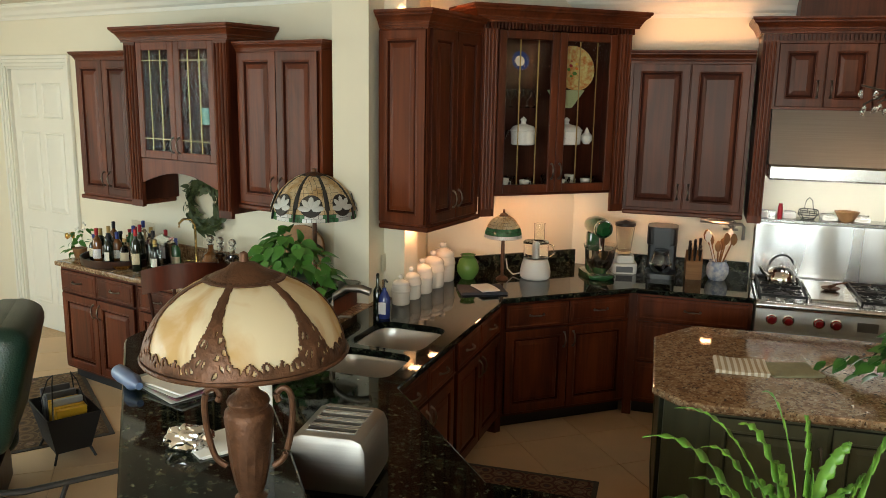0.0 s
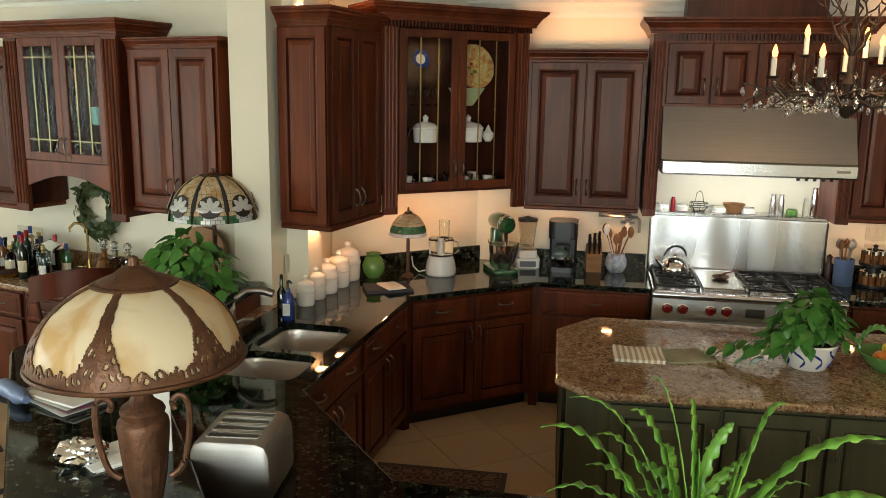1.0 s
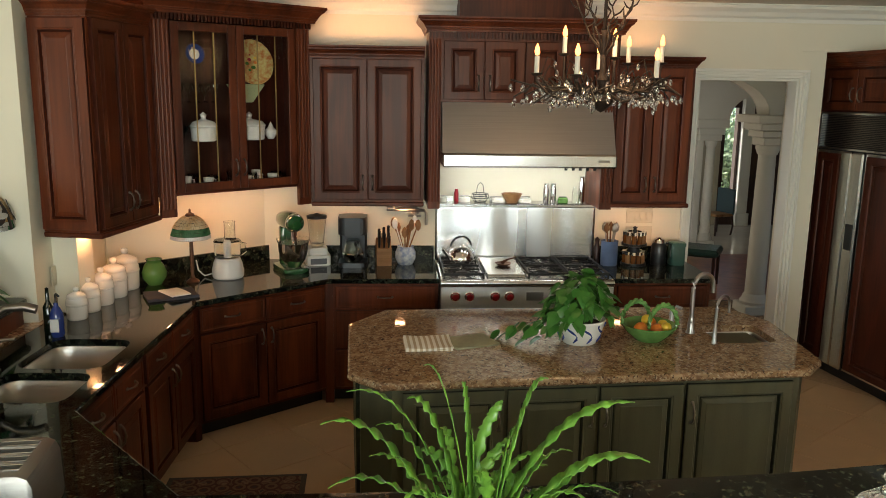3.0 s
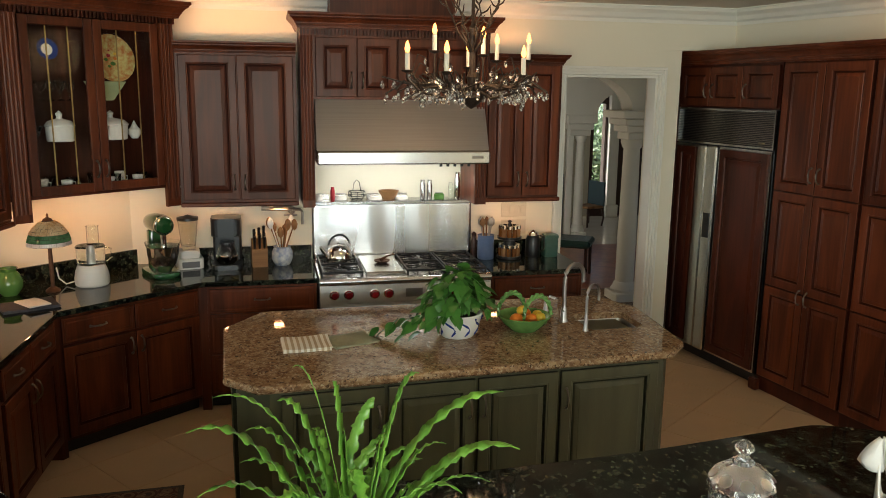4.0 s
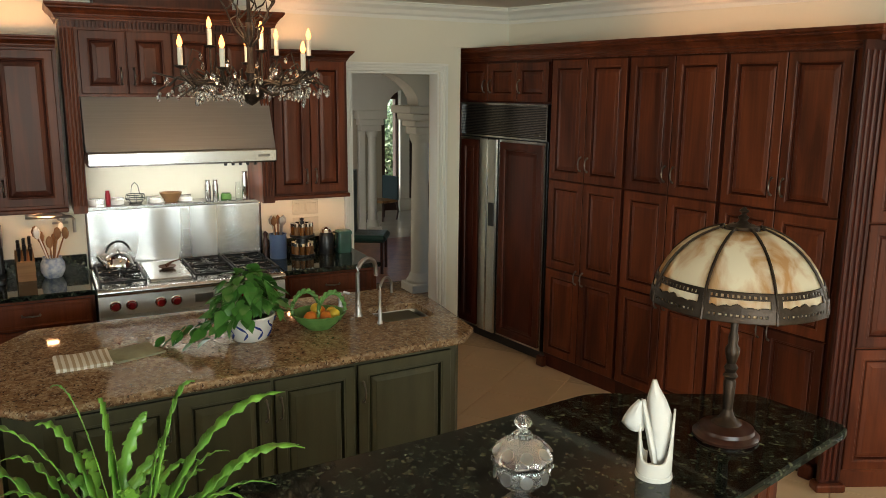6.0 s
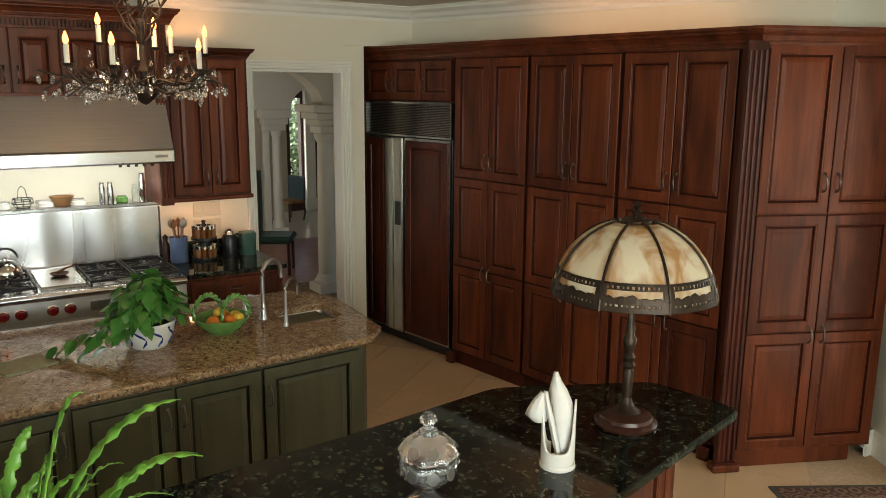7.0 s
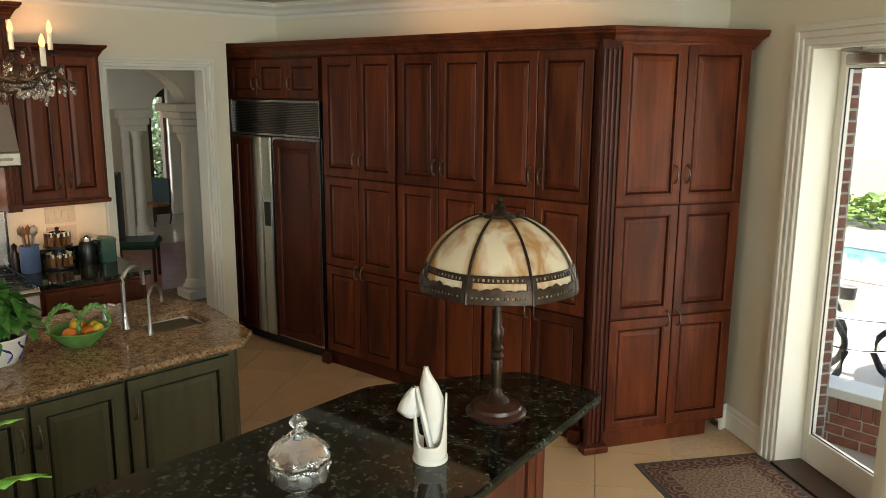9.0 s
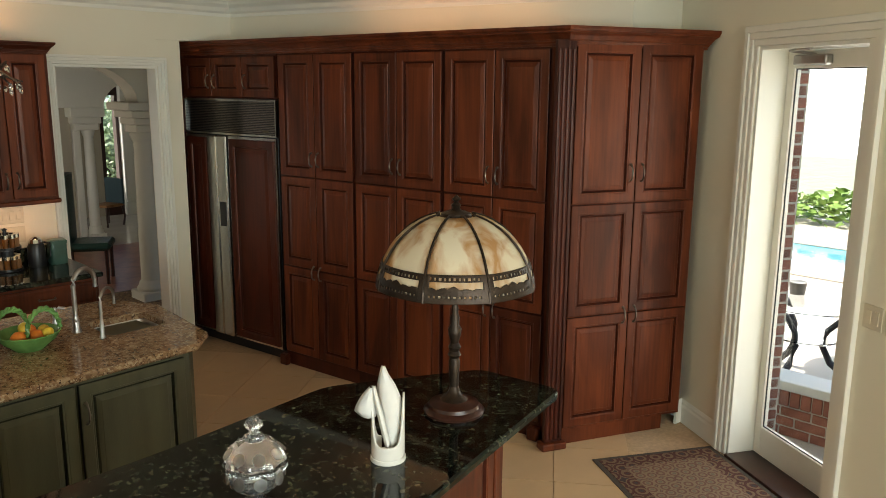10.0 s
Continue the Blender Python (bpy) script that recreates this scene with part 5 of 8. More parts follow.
ML = mosaic_lamp(pose(-2.243, 4.50, RAISED_Z), 0.255, 0.255, 0.385, "mosaic glass lamp with white lotus flowers on the bar", 15, big_colors)
atB = dome(0.255, 0.255, 0)
for k in range(8):
    a = k * math.pi / 4
    pts = [((atB(q / 14)[0] + 0.001) * math.cos(a), (atB(q / 14)[0] + 0.001) * math.sin(a), 0.385 + atB(q / 14)[1]) for q in range(15)]
    part("rib", tube(bmesh.new(), pts, [0.008 + 0.009 * q / 14 for q in range(15)], 8, 0.35), LEAD, ML, "dark leaded rib", True)
petal = bmesh.new()
bmesh.ops.create_uvsphere(petal, u_segments=8, v_segments=6, radius=1)
PETAL = bpy.data.meshes.new("petal")
petal.to_mesh(PETAL)
petal.free()
PETAL.materials.append(ART_WHITE)
disc = lathe(bmesh.new(), [(0.066, -0.001), (0.064, 0.002), (0.0001, 0.0025)], 20)
DISC = bpy.data.meshes.new("dark_medallion")
disc.to_mesh(DISC)
disc.free()
DISC.materials.append(LEAD)
for k in range(8):
    a = (k + 0.5) * 2 * math.pi / 8
    (r0, z0), (r1, z1) = atB(0.74), atB(0.80)
    nrm = Vector((z0 - z1, 0, r1 - r0)).normalized()
    tilt = math.degrees(math.atan2(nrm.x, nrm.z))
    base = pose(0, 0, 0.385, 0, 0, math.degrees(a)) @ pose(r0 + 0.004, 0, z0 + 0.002, 0, tilt, 0)
    md = part("dark_medallion", DISC, LEAD, ML, m=base)
    for q in range(5):
        b = radians(90 + (q - 2) * 42)
        c = pose(0.040 * -math.sin(b) + 0.020, 0.040 * math.cos(b), 0.004, 0, 0, math.degrees(b) + 90) @ Matrix.Diagonal((0.037, 0.0175, 0.004, 1))
        part("petal", PETAL, ART_WHITE, md, "white glass petal", m=c)
mosaic_lamp(pose(-1.317, 5.53, CT), 0.13, 0.155, 0.30, "small mosaic glass lamp with green border on counter", 8, small_colors, stem_r=0.011)


# ---------- plants ----------
def leaf_mesh(name, material, length, width, curl):
    me = bpy.data.meshes.new(name)
    rows = ((0.0, 0.02), (0.10, 0.55), (0.28, 0.96), (0.5, 0.86), (0.75, 0.5), (1.0, 0.0))
    vs, fs = [], []
    for s, w in rows:
        z = -curl * s * s * length
        for side in (-1, 0, 1):
            vs.append((side * w * width / 2, s * length, z + abs(side) * 0.10 * width * (1 - s)))
    for i in range(len(rows) - 1):
        for j in range(2):
            a = i * 3 + j
            fs.append((a, a + 1, a + 4, a + 3))
    me.from_pydata(vs, [], fs)
    me.materials.append(material)
    me.shade_smooth()
    return me


LEAVES = [leaf_mesh("leaf", LEAF, l, w, c) for l, w, c in ((0.085, 0.065, 0.35), (0.07, 0.052, 0.2), (0.10, 0.075, 0.5))]


def pothos(t, n, r, h, z0, seed, trail=()):
    """A mound of heart-shaped leaves on thin stalks."""
    rnd = random.Random(seed)
    for k in range(n):
        a = rnd.uniform(0, 2 * math.pi)
        e = rnd.uniform(0.05, 1.0)
        rad = r * math.sqrt(e) * rnd.uniform(0.75, 1.1)
        z = z0 + h * (1 - e) ** 0.7 * rnd.uniform(0.55, 1.1) - 0.04 * e
        part("leaf", LEAVES[k % 3], LEAF, t, m=pose(rad * math.cos(a), rad * math.sin(a), z, rnd.uniform(-50, 15), rnd.uniform(-30, 30), math.degrees(a) - 90 + rnd.uniform(-50, 50)))
    for (tx, ty, tz), m in trail:
        for k in range(m):
            s = (k + 1) / m
            a = rnd.uniform(-60, 60) + math.degrees(math.atan2(ty, tx)) - 90
            part("leaf", LEAVES[k % 3], LEAF, t, m=pose(tx * s + rnd.uniform(-0.03, 0.03), ty * s + rnd.uniform(-0.03, 0.03), z0 + (tz - z0) * s + rnd.uniform(0, 0.03), rnd.uniform(-50, 0), rnd.uniform(-25, 25), a))
    bm = bmesh.new()
    for k in range(14):
        a = k * 2.4
        tube(bm, [(0.02 * math.cos(a), 0.02 * math.sin(a), z0 - 0.05), (r * 0.35 * math.cos(a), r * 0.35 * math.sin(a), z0 + h * 0.5), (r * 0.8 * math.cos(a), r * 0.8 * math.sin(a), z0 + h * 0.2)], 0.0025, 5)
    part("stalks", bm, LEAF, t)


PI = thing("potted_plant", pose(1.003, 4.19, CT), "trailing green pothos in a blue and white pot", "potted plant")
pot = part("pot", lathe(bmesh.new(), [(0.084, 0), (0.090, 0.006), (0.116, 0.06), (0.129, 0.115), (0.134, 0.125), (0.132, 0.132), (0.120, 0.13), (0.110, 0.10), (0.0001, 0.10)], 36), CERAMIC, PI, "white glazed pot", True)
for k in range(9):
    a0 = k * 2 * math.pi / 9
    pts = []
    for i in range(9):
        s = i / 8
        a = a0 + 0.34 * math.sin(s * 5) * (0.4 + s * 0.5)
        z = 0.018 + 0.095 * s
        r = 0.0985 + 0.0325 * s + 0.0015
        pts.append((r * math.cos(a), r * math.sin(a), z))
    part("painted_scroll", tube(bmesh.new(), pts, [0.003 + 0.004 * math.sin(i * 0.9) ** 2 for i in range(9)], 6, 1.0), COBALT, pot, "cobalt blue scroll")
part("soil", lathe(bmesh.new(), [(0.0001, 0.112), (0.105, 0.108)], 20), SOIL, PI)
pothos(PI, 150, 0.165, 0.20, 0.172, 5, (((-0.40, 0.02, 0.03), 16), ((-0.26, -0.09, 0.02), 12)))
PB2 = thing("potted_plant", pose(-2.235, 4.17, RAISED_Z), "bushy green pothos in a dark green bowl", "potted plant")
part("pot", lathe(bmesh.new(), [(0.08, 0), (0.12, 0.03), (0.14, 0.08), (0.142, 0.09), (0.13, 0.085), (0.0001, 0.07)], 28), TEAL, PB2, smooth=True)
pothos(PB2, 170, 0.24, 0.26, 0.10, 8)

# strap fern
FN = thing("potted_fern", pose(0.20, 1.74, RAISED_Z), "bright green strap fern with wavy fronds in pot", "potted plant")
part("pot", lathe(bmesh.new(), [(0.085, 0), (0.09, 0.006), (0.12, 0.13), (0.13, 0.135), (0.13, 0.155), (0.115, 0.155), (0.11, 0.13), (0.0001, 0.13)], 28), GLAZE_GREEN, FN, smooth=True)
part("soil", lathe(bmesh.new(), [(0.0001, 0.142), (0.112, 0.138)], 18), SOIL, FN)


def frond(seed, tx, ty, tz, width, droop):
    rnd = random.Random(seed)
    bm = bmesh.new()
    n = 60
    prev = None
    side = Vector((-ty, tx, 0))
    side = side.normalized() if side.length > 1e-4 else Vector((1, 0, 0))
    tilt = rnd.uniform(-0.5, 0.5)
    f0 = rnd.uniform(0, 6)
    wig = rnd.uniform(-0.034, 0.034)
    droop *= 0.45
    for i in range(n + 1):
        s = i / n
        c = Vector((tx * s ** 1.08, ty * s ** 1.08, 0.12 + (tz - 0.12) * math.sin(s * math.pi / 2 * (1 + droop)) / max(0.4, math.sin(math.pi / 2 * (1 + droop)))))
        c += side * wig * math.sin(s * 5)
        w = width * (0.25 + 1.1 * math.sin(math.pi * min(1, s * 0.86 + 0.10)) ** 0.8) * (1 - 0.75 * max(0, s - 0.8) / 0.2)
        w *= 0.76
        wl = w * (1 + 0.34 * math.sin(s * 62 + f0) + 0.20 * math.sin(s * 131))
        wr = w * (1 + 0.34 * math.sin(s * 58 + f0 + 1.6) + 0.20 * math.sin(s * 127))
        up = Vector((0, 0, 1)) * tilt
        dirv = (side + up).normalized()
        ruf = Vector((0, 0, 0.42 * w * math.sin(s * 60 + f0)))
        cur = [bm.verts.new(c - dirv * wl + ruf + Vector((0, 0, 0.25 * w))), bm.verts.new(c), bm.verts.new(c + dirv * wr - ruf + Vector((0, 0, 0.25 * w)))]
        if prev:
            bm.faces.new((prev[0], prev[1], cur[1], cur[0]))
            bm.faces.new((prev[1], prev[2], cur[2], cur[1]))
        prev = cur
    ob = part("frond", bm, FERN, FN, smooth=True)
    thick(ob, 0.0012)


FRONDS = [(-0.115, 0.0, 0.585, 0.011, 0.15), (-0.04, 0.02, 0.545, 0.013, 0.05), (0.145, 0.0, 0.55, 0.012, 0.1), (0.315, 0.01, 0.515, 0.012, 0.15), (0.36, 0.02, 0.365, 0.011, 0.45), (-0.33, 0.02, 0.45, 0.012, 0.35), (-0.27, 0.0, 0.545, 0.011, 0.2),
          (-0.22, 0.05, 0.43, 0.013, 0.3), (-0.15, 0.05, 0.50, 0.011, 0.2), (0.03, 0.05, 0.50, 0.012, 0.1), (0.09, 0.0, 0.44, 0.011, 0.2), (0.22, 0.08, 0.36, 0.012, 0.4), (0.28, -0.06, 0.33, 0.011, 0.5), (-0.30, -0.08, 0.36, 0.012, 0.5), (-0.24, 0.12, 0.33, 0.012, 0.5), (-0.09, 0.12, 0.40, 0.012, 0.3), (0.07, 0.14, 0.38, 0.012, 0.3), (0.17, 0.15, 0.30, 0.012, 0.5), (0.0, -0.16, 0.42, 0.012, 0.3), (-0.18, -0.15, 0.38, 0.011, 0.4), (0.18, -0.16, 0.36, 0.011, 0.4), (-0.02, 0.0, 0.46, 0.012, 0.1)]
for k, row in enumerate(FRONDS):
    frond(20 + k, *row)
rnd = random.Random(31)
for k in range(12):
    a = rnd.uniform(0, 6.28)
    r = rnd.uniform(0.14, 0.36)
    frond(60 + k, r * math.cos(a), r * math.sin(a) * 0.6, rnd.uniform(0.24, 0.40), rnd.uniform(0.008, 0.013), rnd.uniform(0.3, 0.6))

# ---------- chandelier ----------
CH = thing("chandelier", pose(1.10, 4.36, 0), "dark twig chandelier with candle bulbs and crystal drops", "chandelier")
part("stem", lathe(bmesh.new(), [(0.0001, 2.105), (0.02, 2.115), (0.05, 2.14), (0.065, 2.165), (0.062, 2.185), (0.03, 2.20), (0.018, 2.24), (0.03, 2.27), (0.016, 2.30), (0.014, 2.5), (0.02, 2.52), (0.009, 2.54), (0.008, 2.80), (0.05, 2.83), (0.06, 2.868)], 18), TWIG, CH, smooth=True)
rnd = random.Random(4)
drop = lathe(bmesh.new(), [(0.0001, 0), (0.008, -0.008), (0.010, -0.020), (0.006, -0.032), (0.0001, -0.038)], 7)
bmesh.ops.recalc_face_normals(drop, faces=drop.faces)
DROP = bpy.data.meshes.new("crystal_drop")
drop.to_mesh(DROP)
drop.free()
DROP.materials.append(CRYSTAL)
bulb = lathe(bmesh.new(), [(0.0001, 0), (0.010, 0.004), (0.0145, 0.020), (0.010, 0.040), (0.003, 0.058), (0.0001, 0.06)], 10)
BULB = bpy.data.meshes.new("bulb")
bulb.to_mesh(BULB)
bulb.free()
BULB.materials.append(FLAME)
BULB.shade_smooth()
for k, (phi, rad, zc) in enumerate(((-82, 0.355, 2.3), (-141, 0.255, 2.41), (-34, 0.36, 2.29), (170, 0.284, 2.33), (135, 0.113, 2.39), (144, 0.372, 2.37), (44, 0.304, 2.28), (118, 0.42, 2.37))):
    a = radians(phi)
    dx, dy = math.sin(a), -math.cos(a)
    arm = [(0.02 * dx, 0.02 * dy, 2.21), (rad * 0.4 * dx, rad * 0.4 * dy, 2.16), (rad * 0.8 * dx, rad * 0.8 * dy, 2.19), (rad * dx, rad * dy, 2.26), (rad * dx, rad * dy, zc - 0.015)]
    arm = [(x + rnd.uniform(-0.012, 0.012), y + rnd.uniform(-0.012, 0.012), z) if 0 < i < 3 else (x, y, z) for i, (x, y, z) in enumerate(arm)]
    am = part("arm", tube(bmesh.new(), arm, [0.010, 0.008, 0.007, 0.006, 0.006], 7), TWIG, CH)
    part("drip_pan", lathe(bmesh.new(), [(0.0001, -0.012), (0.018, -0.006), (0.034, 0.004), (0.030, 0.006), (0.0001, 0.0)], 12, rad * dx, rad * dy, zc - 0.005), TWIG, am, smooth=True)
    cd = part("candle_sleeve", lathe(bmesh.new(), [(0.0125, 0), (0.0125, 0.085), (0.0001, 0.086)], 12, rad * dx, rad * dy, zc), WAX, CH, "ivory candle sleeve", True)
    part("candle_bulb", BULB, FLAME, cd, "glowing flame bulb", m=pose(rad * dx, rad * dy, zc + 0.086))
    # side twigs with crystals
    for j in range(9):
        s = rnd.uniform(0.3, 1.0)
        b = a + rnd.uniform(-0.9, 0.9)
        x0, y0, z0 = rad * s * dx, rad * s * dy, 2.18 + 0.05 * s
        ln = rnd.uniform(0.08, 0.24)
        x1, y1, z1 = x0 + ln * math.sin(b), y0 - ln * math.cos(b), z0 + rnd.uniform(-0.06, 0.09)
        part("twig", tube(bmesh.new(), [(x0, y0, z0), ((x0 + x1) / 2, (y0 + y1) / 2, z0 + 0.02), (x1, y1, z1)], 0.005, 5), TWIG, am)
        for i in range(4):
            f = rnd.uniform(0.2, 1.05)
            part("crystal_drop", DROP, CRYSTAL, CH, m=pose(x0 + (x1 - x0) * f, y0 + (y1 - y0) * f, z0 + (z1 - z0) * f - rnd.uniform(0, 0.03), rnd.uniform(-20, 20), rnd.uniform(-20, 20), 0))
for k in range(8):
    a = k * 2 * math.pi / 8 + 0.3
    part("crystal_drop", DROP, CRYSTAL, CH, m=pose(0.17 * math.cos(a), 0.17 * math.sin(a), 2.165))
for k in range(7):
    a = k * 2 * math.pi / 7 + 0.2
    pts = [(0.012 * math.cos(a), 0.012 * math.sin(a), 2.40)]
    for j in range(1, 9):
        b, r = a + rnd.uniform(-0.25, 0.25), 0.02 + 0.022 * j + rnd.uniform(-0.012, 0.012)
        pts.append((r * math.cos(b), r * math.sin(b), 2.40 + 0.045 * j))
    br = part("branch", tube(bmesh.new(), pts, [0.007, 0.006, 0.006, 0.005, 0.005, 0.0045, 0.004, 0.0035, 0.003], 6), TWIG, CH)
    for j in (3, 4, 5, 6, 7, 8):
        x, y, z = pts[j]
        b = rnd.uniform(0, 6.28)
        part("twig", tube(bmesh.new(), [(x, y, z), (x + 0.03 * math.cos(b), y + 0.03 * math.sin(b), z + 0.015), (x + 0.05 * math.cos(b), y + 0.05 * math.sin(b), z + 0.045)], [0.004, 0.0045, 0.002], 5), TWIG, br)
# scrolled upper twigs and hanging buds
for k in range(16):
    a = k * 2 * math.pi / 16 + rnd.uniform(-0.15, 0.15)
    r1, r2, zt = rnd.uniform(0.10, 0.16), rnd.uniform(0.20, 0.34), rnd.uniform(2.26, 2.40)
    c, s = math.cos(a), math.sin(a)
    part("branch", tube(bmesh.new(), [(0.03 * c, 0.03 * s, 2.20), (r1 * c, r1 * s, 2.23), (r2 * c, r2 * s, 2.21), (r2 * 1.12 * c, r2 * 1.12 * s, (2.21 + zt) / 2), (r2 * c, r2 * s, zt), (r2 * 0.86 * c, r2 * 0.86 * s, zt - 0.02)], [0.007, 0.006, 0.006, 0.005, 0.004, 0.003], 6), TWIG, CH)
    part("crystal_drop", DROP, CRYSTAL, CH, m=pose(r2 * 1.05 * c, r2 * 1.05 * s, 2.19))
    part("crystal_drop", DROP, CRYSTAL, CH, m=pose(r2 * 0.86 * c, r2 * 0.86 * s, zt - 0.02))
lamp("chandelier_light", "POINT", pose(1.10, 4.36, 2.47), 5, (1.0, 0.62, 0.32), radius=0.2)


# ---------- taps ----------
def tap(name, m, pts, r, label, material=NICKEL, lever=None):
    t = thing(name, m, label, "faucet")
    rs = r
    r = r[0] if isinstance(r, list) else r
    part("base", lathe(bmesh.new(), [(r * 2.0, 0), (r * 2.0, 0.006), (r * 1.5, 0.02), (r * 1.35, 0.07), (r, 0.09)], 16), material, t, smooth=True)
    part("spout", tube(bmesh.new(), pts, rs, 12), material, t, smooth=True)
    if lever:
        part("lever", tube(bmesh.new(), lever, [r * 0.8, r * 0.5, r * 0.45], 8), material, t, smooth=True)
    return t


gooseneck = lambda h, R, d: [(0, 0, 0.02), (0, 0, h - R)] + [(d[0] * (R - R * math.cos(a)), d[1] * (R - R * math.cos(a)), h - R + R * math.sin(a)) for a in [math.pi * k / 8 for k in range(1, 9)]] + [(d[0] * 2 * R, d[1] * 2 * R, h - R - 0.04)]
tap("faucet", pose(1.655, 4.33, CT), gooseneck(0.325, 0.072, (0.92, 0.38)), 0.0125, "tall brushed nickel gooseneck faucet on the island", lever=[(0.0, 0, 0.06), (-0.02, -0.04, 0.065), (-0.025, -0.07, 0.07)])
tap("faucet", pose(1.712, 4.14, CT), gooseneck(0.25, 0.06, (0.82, 0.57)), 0.008, "slim brushed nickel water tap on the island")
tap("soap_dispenser", pose(1.63, 4.56, CT), [(0, 0, 0.02), (0, 0, 0.08), (0.02, -0.01, 0.09), (0.05, -0.02, 0.08)], 0.009, "small nickel soap dispenser on the island")
tap("faucet", pose(-1.80, 3.80, CT), [(0, 0, 0.02), (0.0, 0.0, 0.20), (0.02, 0, 0.255), (0.08, 0.01, 0.295), (0.16, 0.015, 0.30), (0.21, 0.02, 0.285)], [0.016, 0.015, 0.016, 0.017, 0.022, 0.021], "arched dark pewter pull-out kitchen faucet", PEWTER, lever=[(0.015, 0, 0.12), (0.06, -0.01, 0.15), (0.12, -0.01, 0.155)])
tap("faucet", pose(*bar_xy(0.96, 0.52), CT), [(0, 0, 0.02), (0, 0, 0.30), (-0.02, -0.02, 0.345), (-0.06, -0.05, 0.35), (-0.085, -0.07, 0.32), (-0.085, -0.07, 0.29)], 0.009, "polished brass bar faucet", BRASS, [(-0.08, 0, 0.03), (0, 0, 0.04), (0.08, 0, 0.03)])

# ---------- things on the island ----------
FB = thing("fruit_basket", pose(1.385, 4.22, CT, 0, 0, 12), "green ceramic basket with two twisted handles", "basket")
bm = lathe(bmesh.new(), [(0.07, 0), (0.075, 0.004), (0.12, 0.045), (0.148, 0.085), (0.142, 0.088), (0.112, 0.05), (0.068, 0.015), (0.0001, 0.012)], 40, wob=lambda a, h: 1 + 0.02 * math.cos(20 * a))
part("bowl", bm, BASKET_GREEN, FB, smooth=True)
for y in (-0.055, 0.055):
    bm = bmesh.new()
    for ph in (0, math.pi):
        pts = []
        for i in range(25):
            a = math.pi * i / 24
            pts.append((0.085 * math.cos(a) - y * 0.9, y + 0.008 * math.cos(i * 1.1 + ph), 0.085 + 0.115 * math.sin(a) + 0.008 * math.sin(i * 1.1 + ph)))
        tube(bm, pts, 0.009, 7)
    part("handle", bm, BASKET_GREEN, FB, "twisted rope-like handle", True)
for x, y, z, r, mt in ((-0.06, -0.02, 0.065, 0.038, ORANGE), (0.03, 0.05, 0.07, 0.038, ORANGE), (0.02, -0.045, 0.062, 0.036, ORANGE), (0.075, -0.01, 0.075, 0.030, LEMON), (-0.01, 0.01, 0.105, 0.030, LEMON), (0.06, -0.07, 0.08, 0.028, LEMON)):
    bm = bmesh.new()
    bmesh.ops.create_uvsphere(bm, u_segments=16, v_segments=10, radius=r)
    w = FB.matrix_basis @ Vector((x, y, z))
    solid("orange" if mt is ORANGE else "lemon", bm, mt, "ripe %s in the green basket" % ("orange" if mt is ORANGE else "yellow lemon"), "fruit", "fruit in the basket", smooth=True, m=pose(*w, 20, 30, 10))


def cloth(name, w, d, layers, m, label, material, stripes=None, fold=0.006):
    """A folded cloth of a few soft layers."""
    rnd = random.Random(len(label))
    bm = bmesh.new()
    n = 12
    for L in range(layers):
        z = 0.003 + L * fold
        o = (rnd.uniform(-0.006, 0.006), rnd.uniform(-0.006, 0.006))
        low, top = [], []
        for i in range(n + 1):
            for j in range(n + 1):
                x, y = (i / n - 0.5) * w + o[0], (j / n - 0.5) * d + o[1]
                e = min(i, n - i, j, n - j)
                zz = z + 0.004 * math.sin(x * 25 + L) * math.cos(y * 21) * (1 if L else 0.3) - (0.003 if e == 0 else 0)
                low.append(bm.verts.new((x, y, max(0.0005, zz - fold * 0.5))))
                top.append(bm.verts.new((x, y, zz + fold * 0.5)))
        idx = lambda i, j: i * (n + 1) + j
        for i in range(n):
            for j in range(n):
                bm.faces.new((top[idx(i, j)], top[idx(i + 1, j)], top[idx(i + 1, j + 1)], top[idx(i, j + 1)]))
                bm.faces.new((low[idx(i, j)], low[idx(i, j + 1)], low[idx(i + 1, j + 1)], low[idx(i + 1, j)]))
        for k in range(n):
            for a, b in ((idx(k, 0), idx(k + 1, 0)), (idx(k + 1, n), idx(k, n)), (idx(0, k + 1), idx(0, k)), (idx(n, k), idx(n, k + 1))):
                bm.faces.new((low[a], low[b], top[b], top[a]))
    ob = solid(name, bm, material, label, "towel", smooth=True, m=m)
    return ob


def striped(name, c1, c2, scale, axis=0):
    m = mat(name, c1, 0.9)
    n, l = m.node_tree.nodes, m.node_tree.links
    tc, w, ramp = n.new("ShaderNodeTexCoord"), n.new("ShaderNodeTexWave"), n.new("ShaderNodeValToRGB")
    w.inputs["Scale"].default_value = scale
    w.bands_direction = "XYZ"[axis]
    ramp.color_ramp.elements[0].position, ramp.color_ramp.elements[1].position = 0.45, 0.6
    ramp.color_ramp.elements[0].color, ramp.color_ramp.elements[1].color = (*c1, 1), (*c2, 1)
    l.new(tc.outputs["Object"], w.inputs["Vector"])
    l.new(w.outputs[0], ramp.inputs[0])
    l.new(ramp.outputs[0], n["Principled BSDF"].inputs["Base Color"])
    return m


STRIPE = striped("striped_towel", (0.84, 0.80, 0.70), (0.50, 0.40, 0.26), 11)
cloth("dish_towel", 0.24, 0.22, 3, pose(0.205, 4.15, CT, 0, 0, 3), "folded cream and tan striped dish towel", STRIPE)
cloth("dish_towel", 0.24, 0.20, 2, pose(0.43, 4.19, CT, 0, 0, 20), "folded sage green dish towel", SAGE_CLOTH)

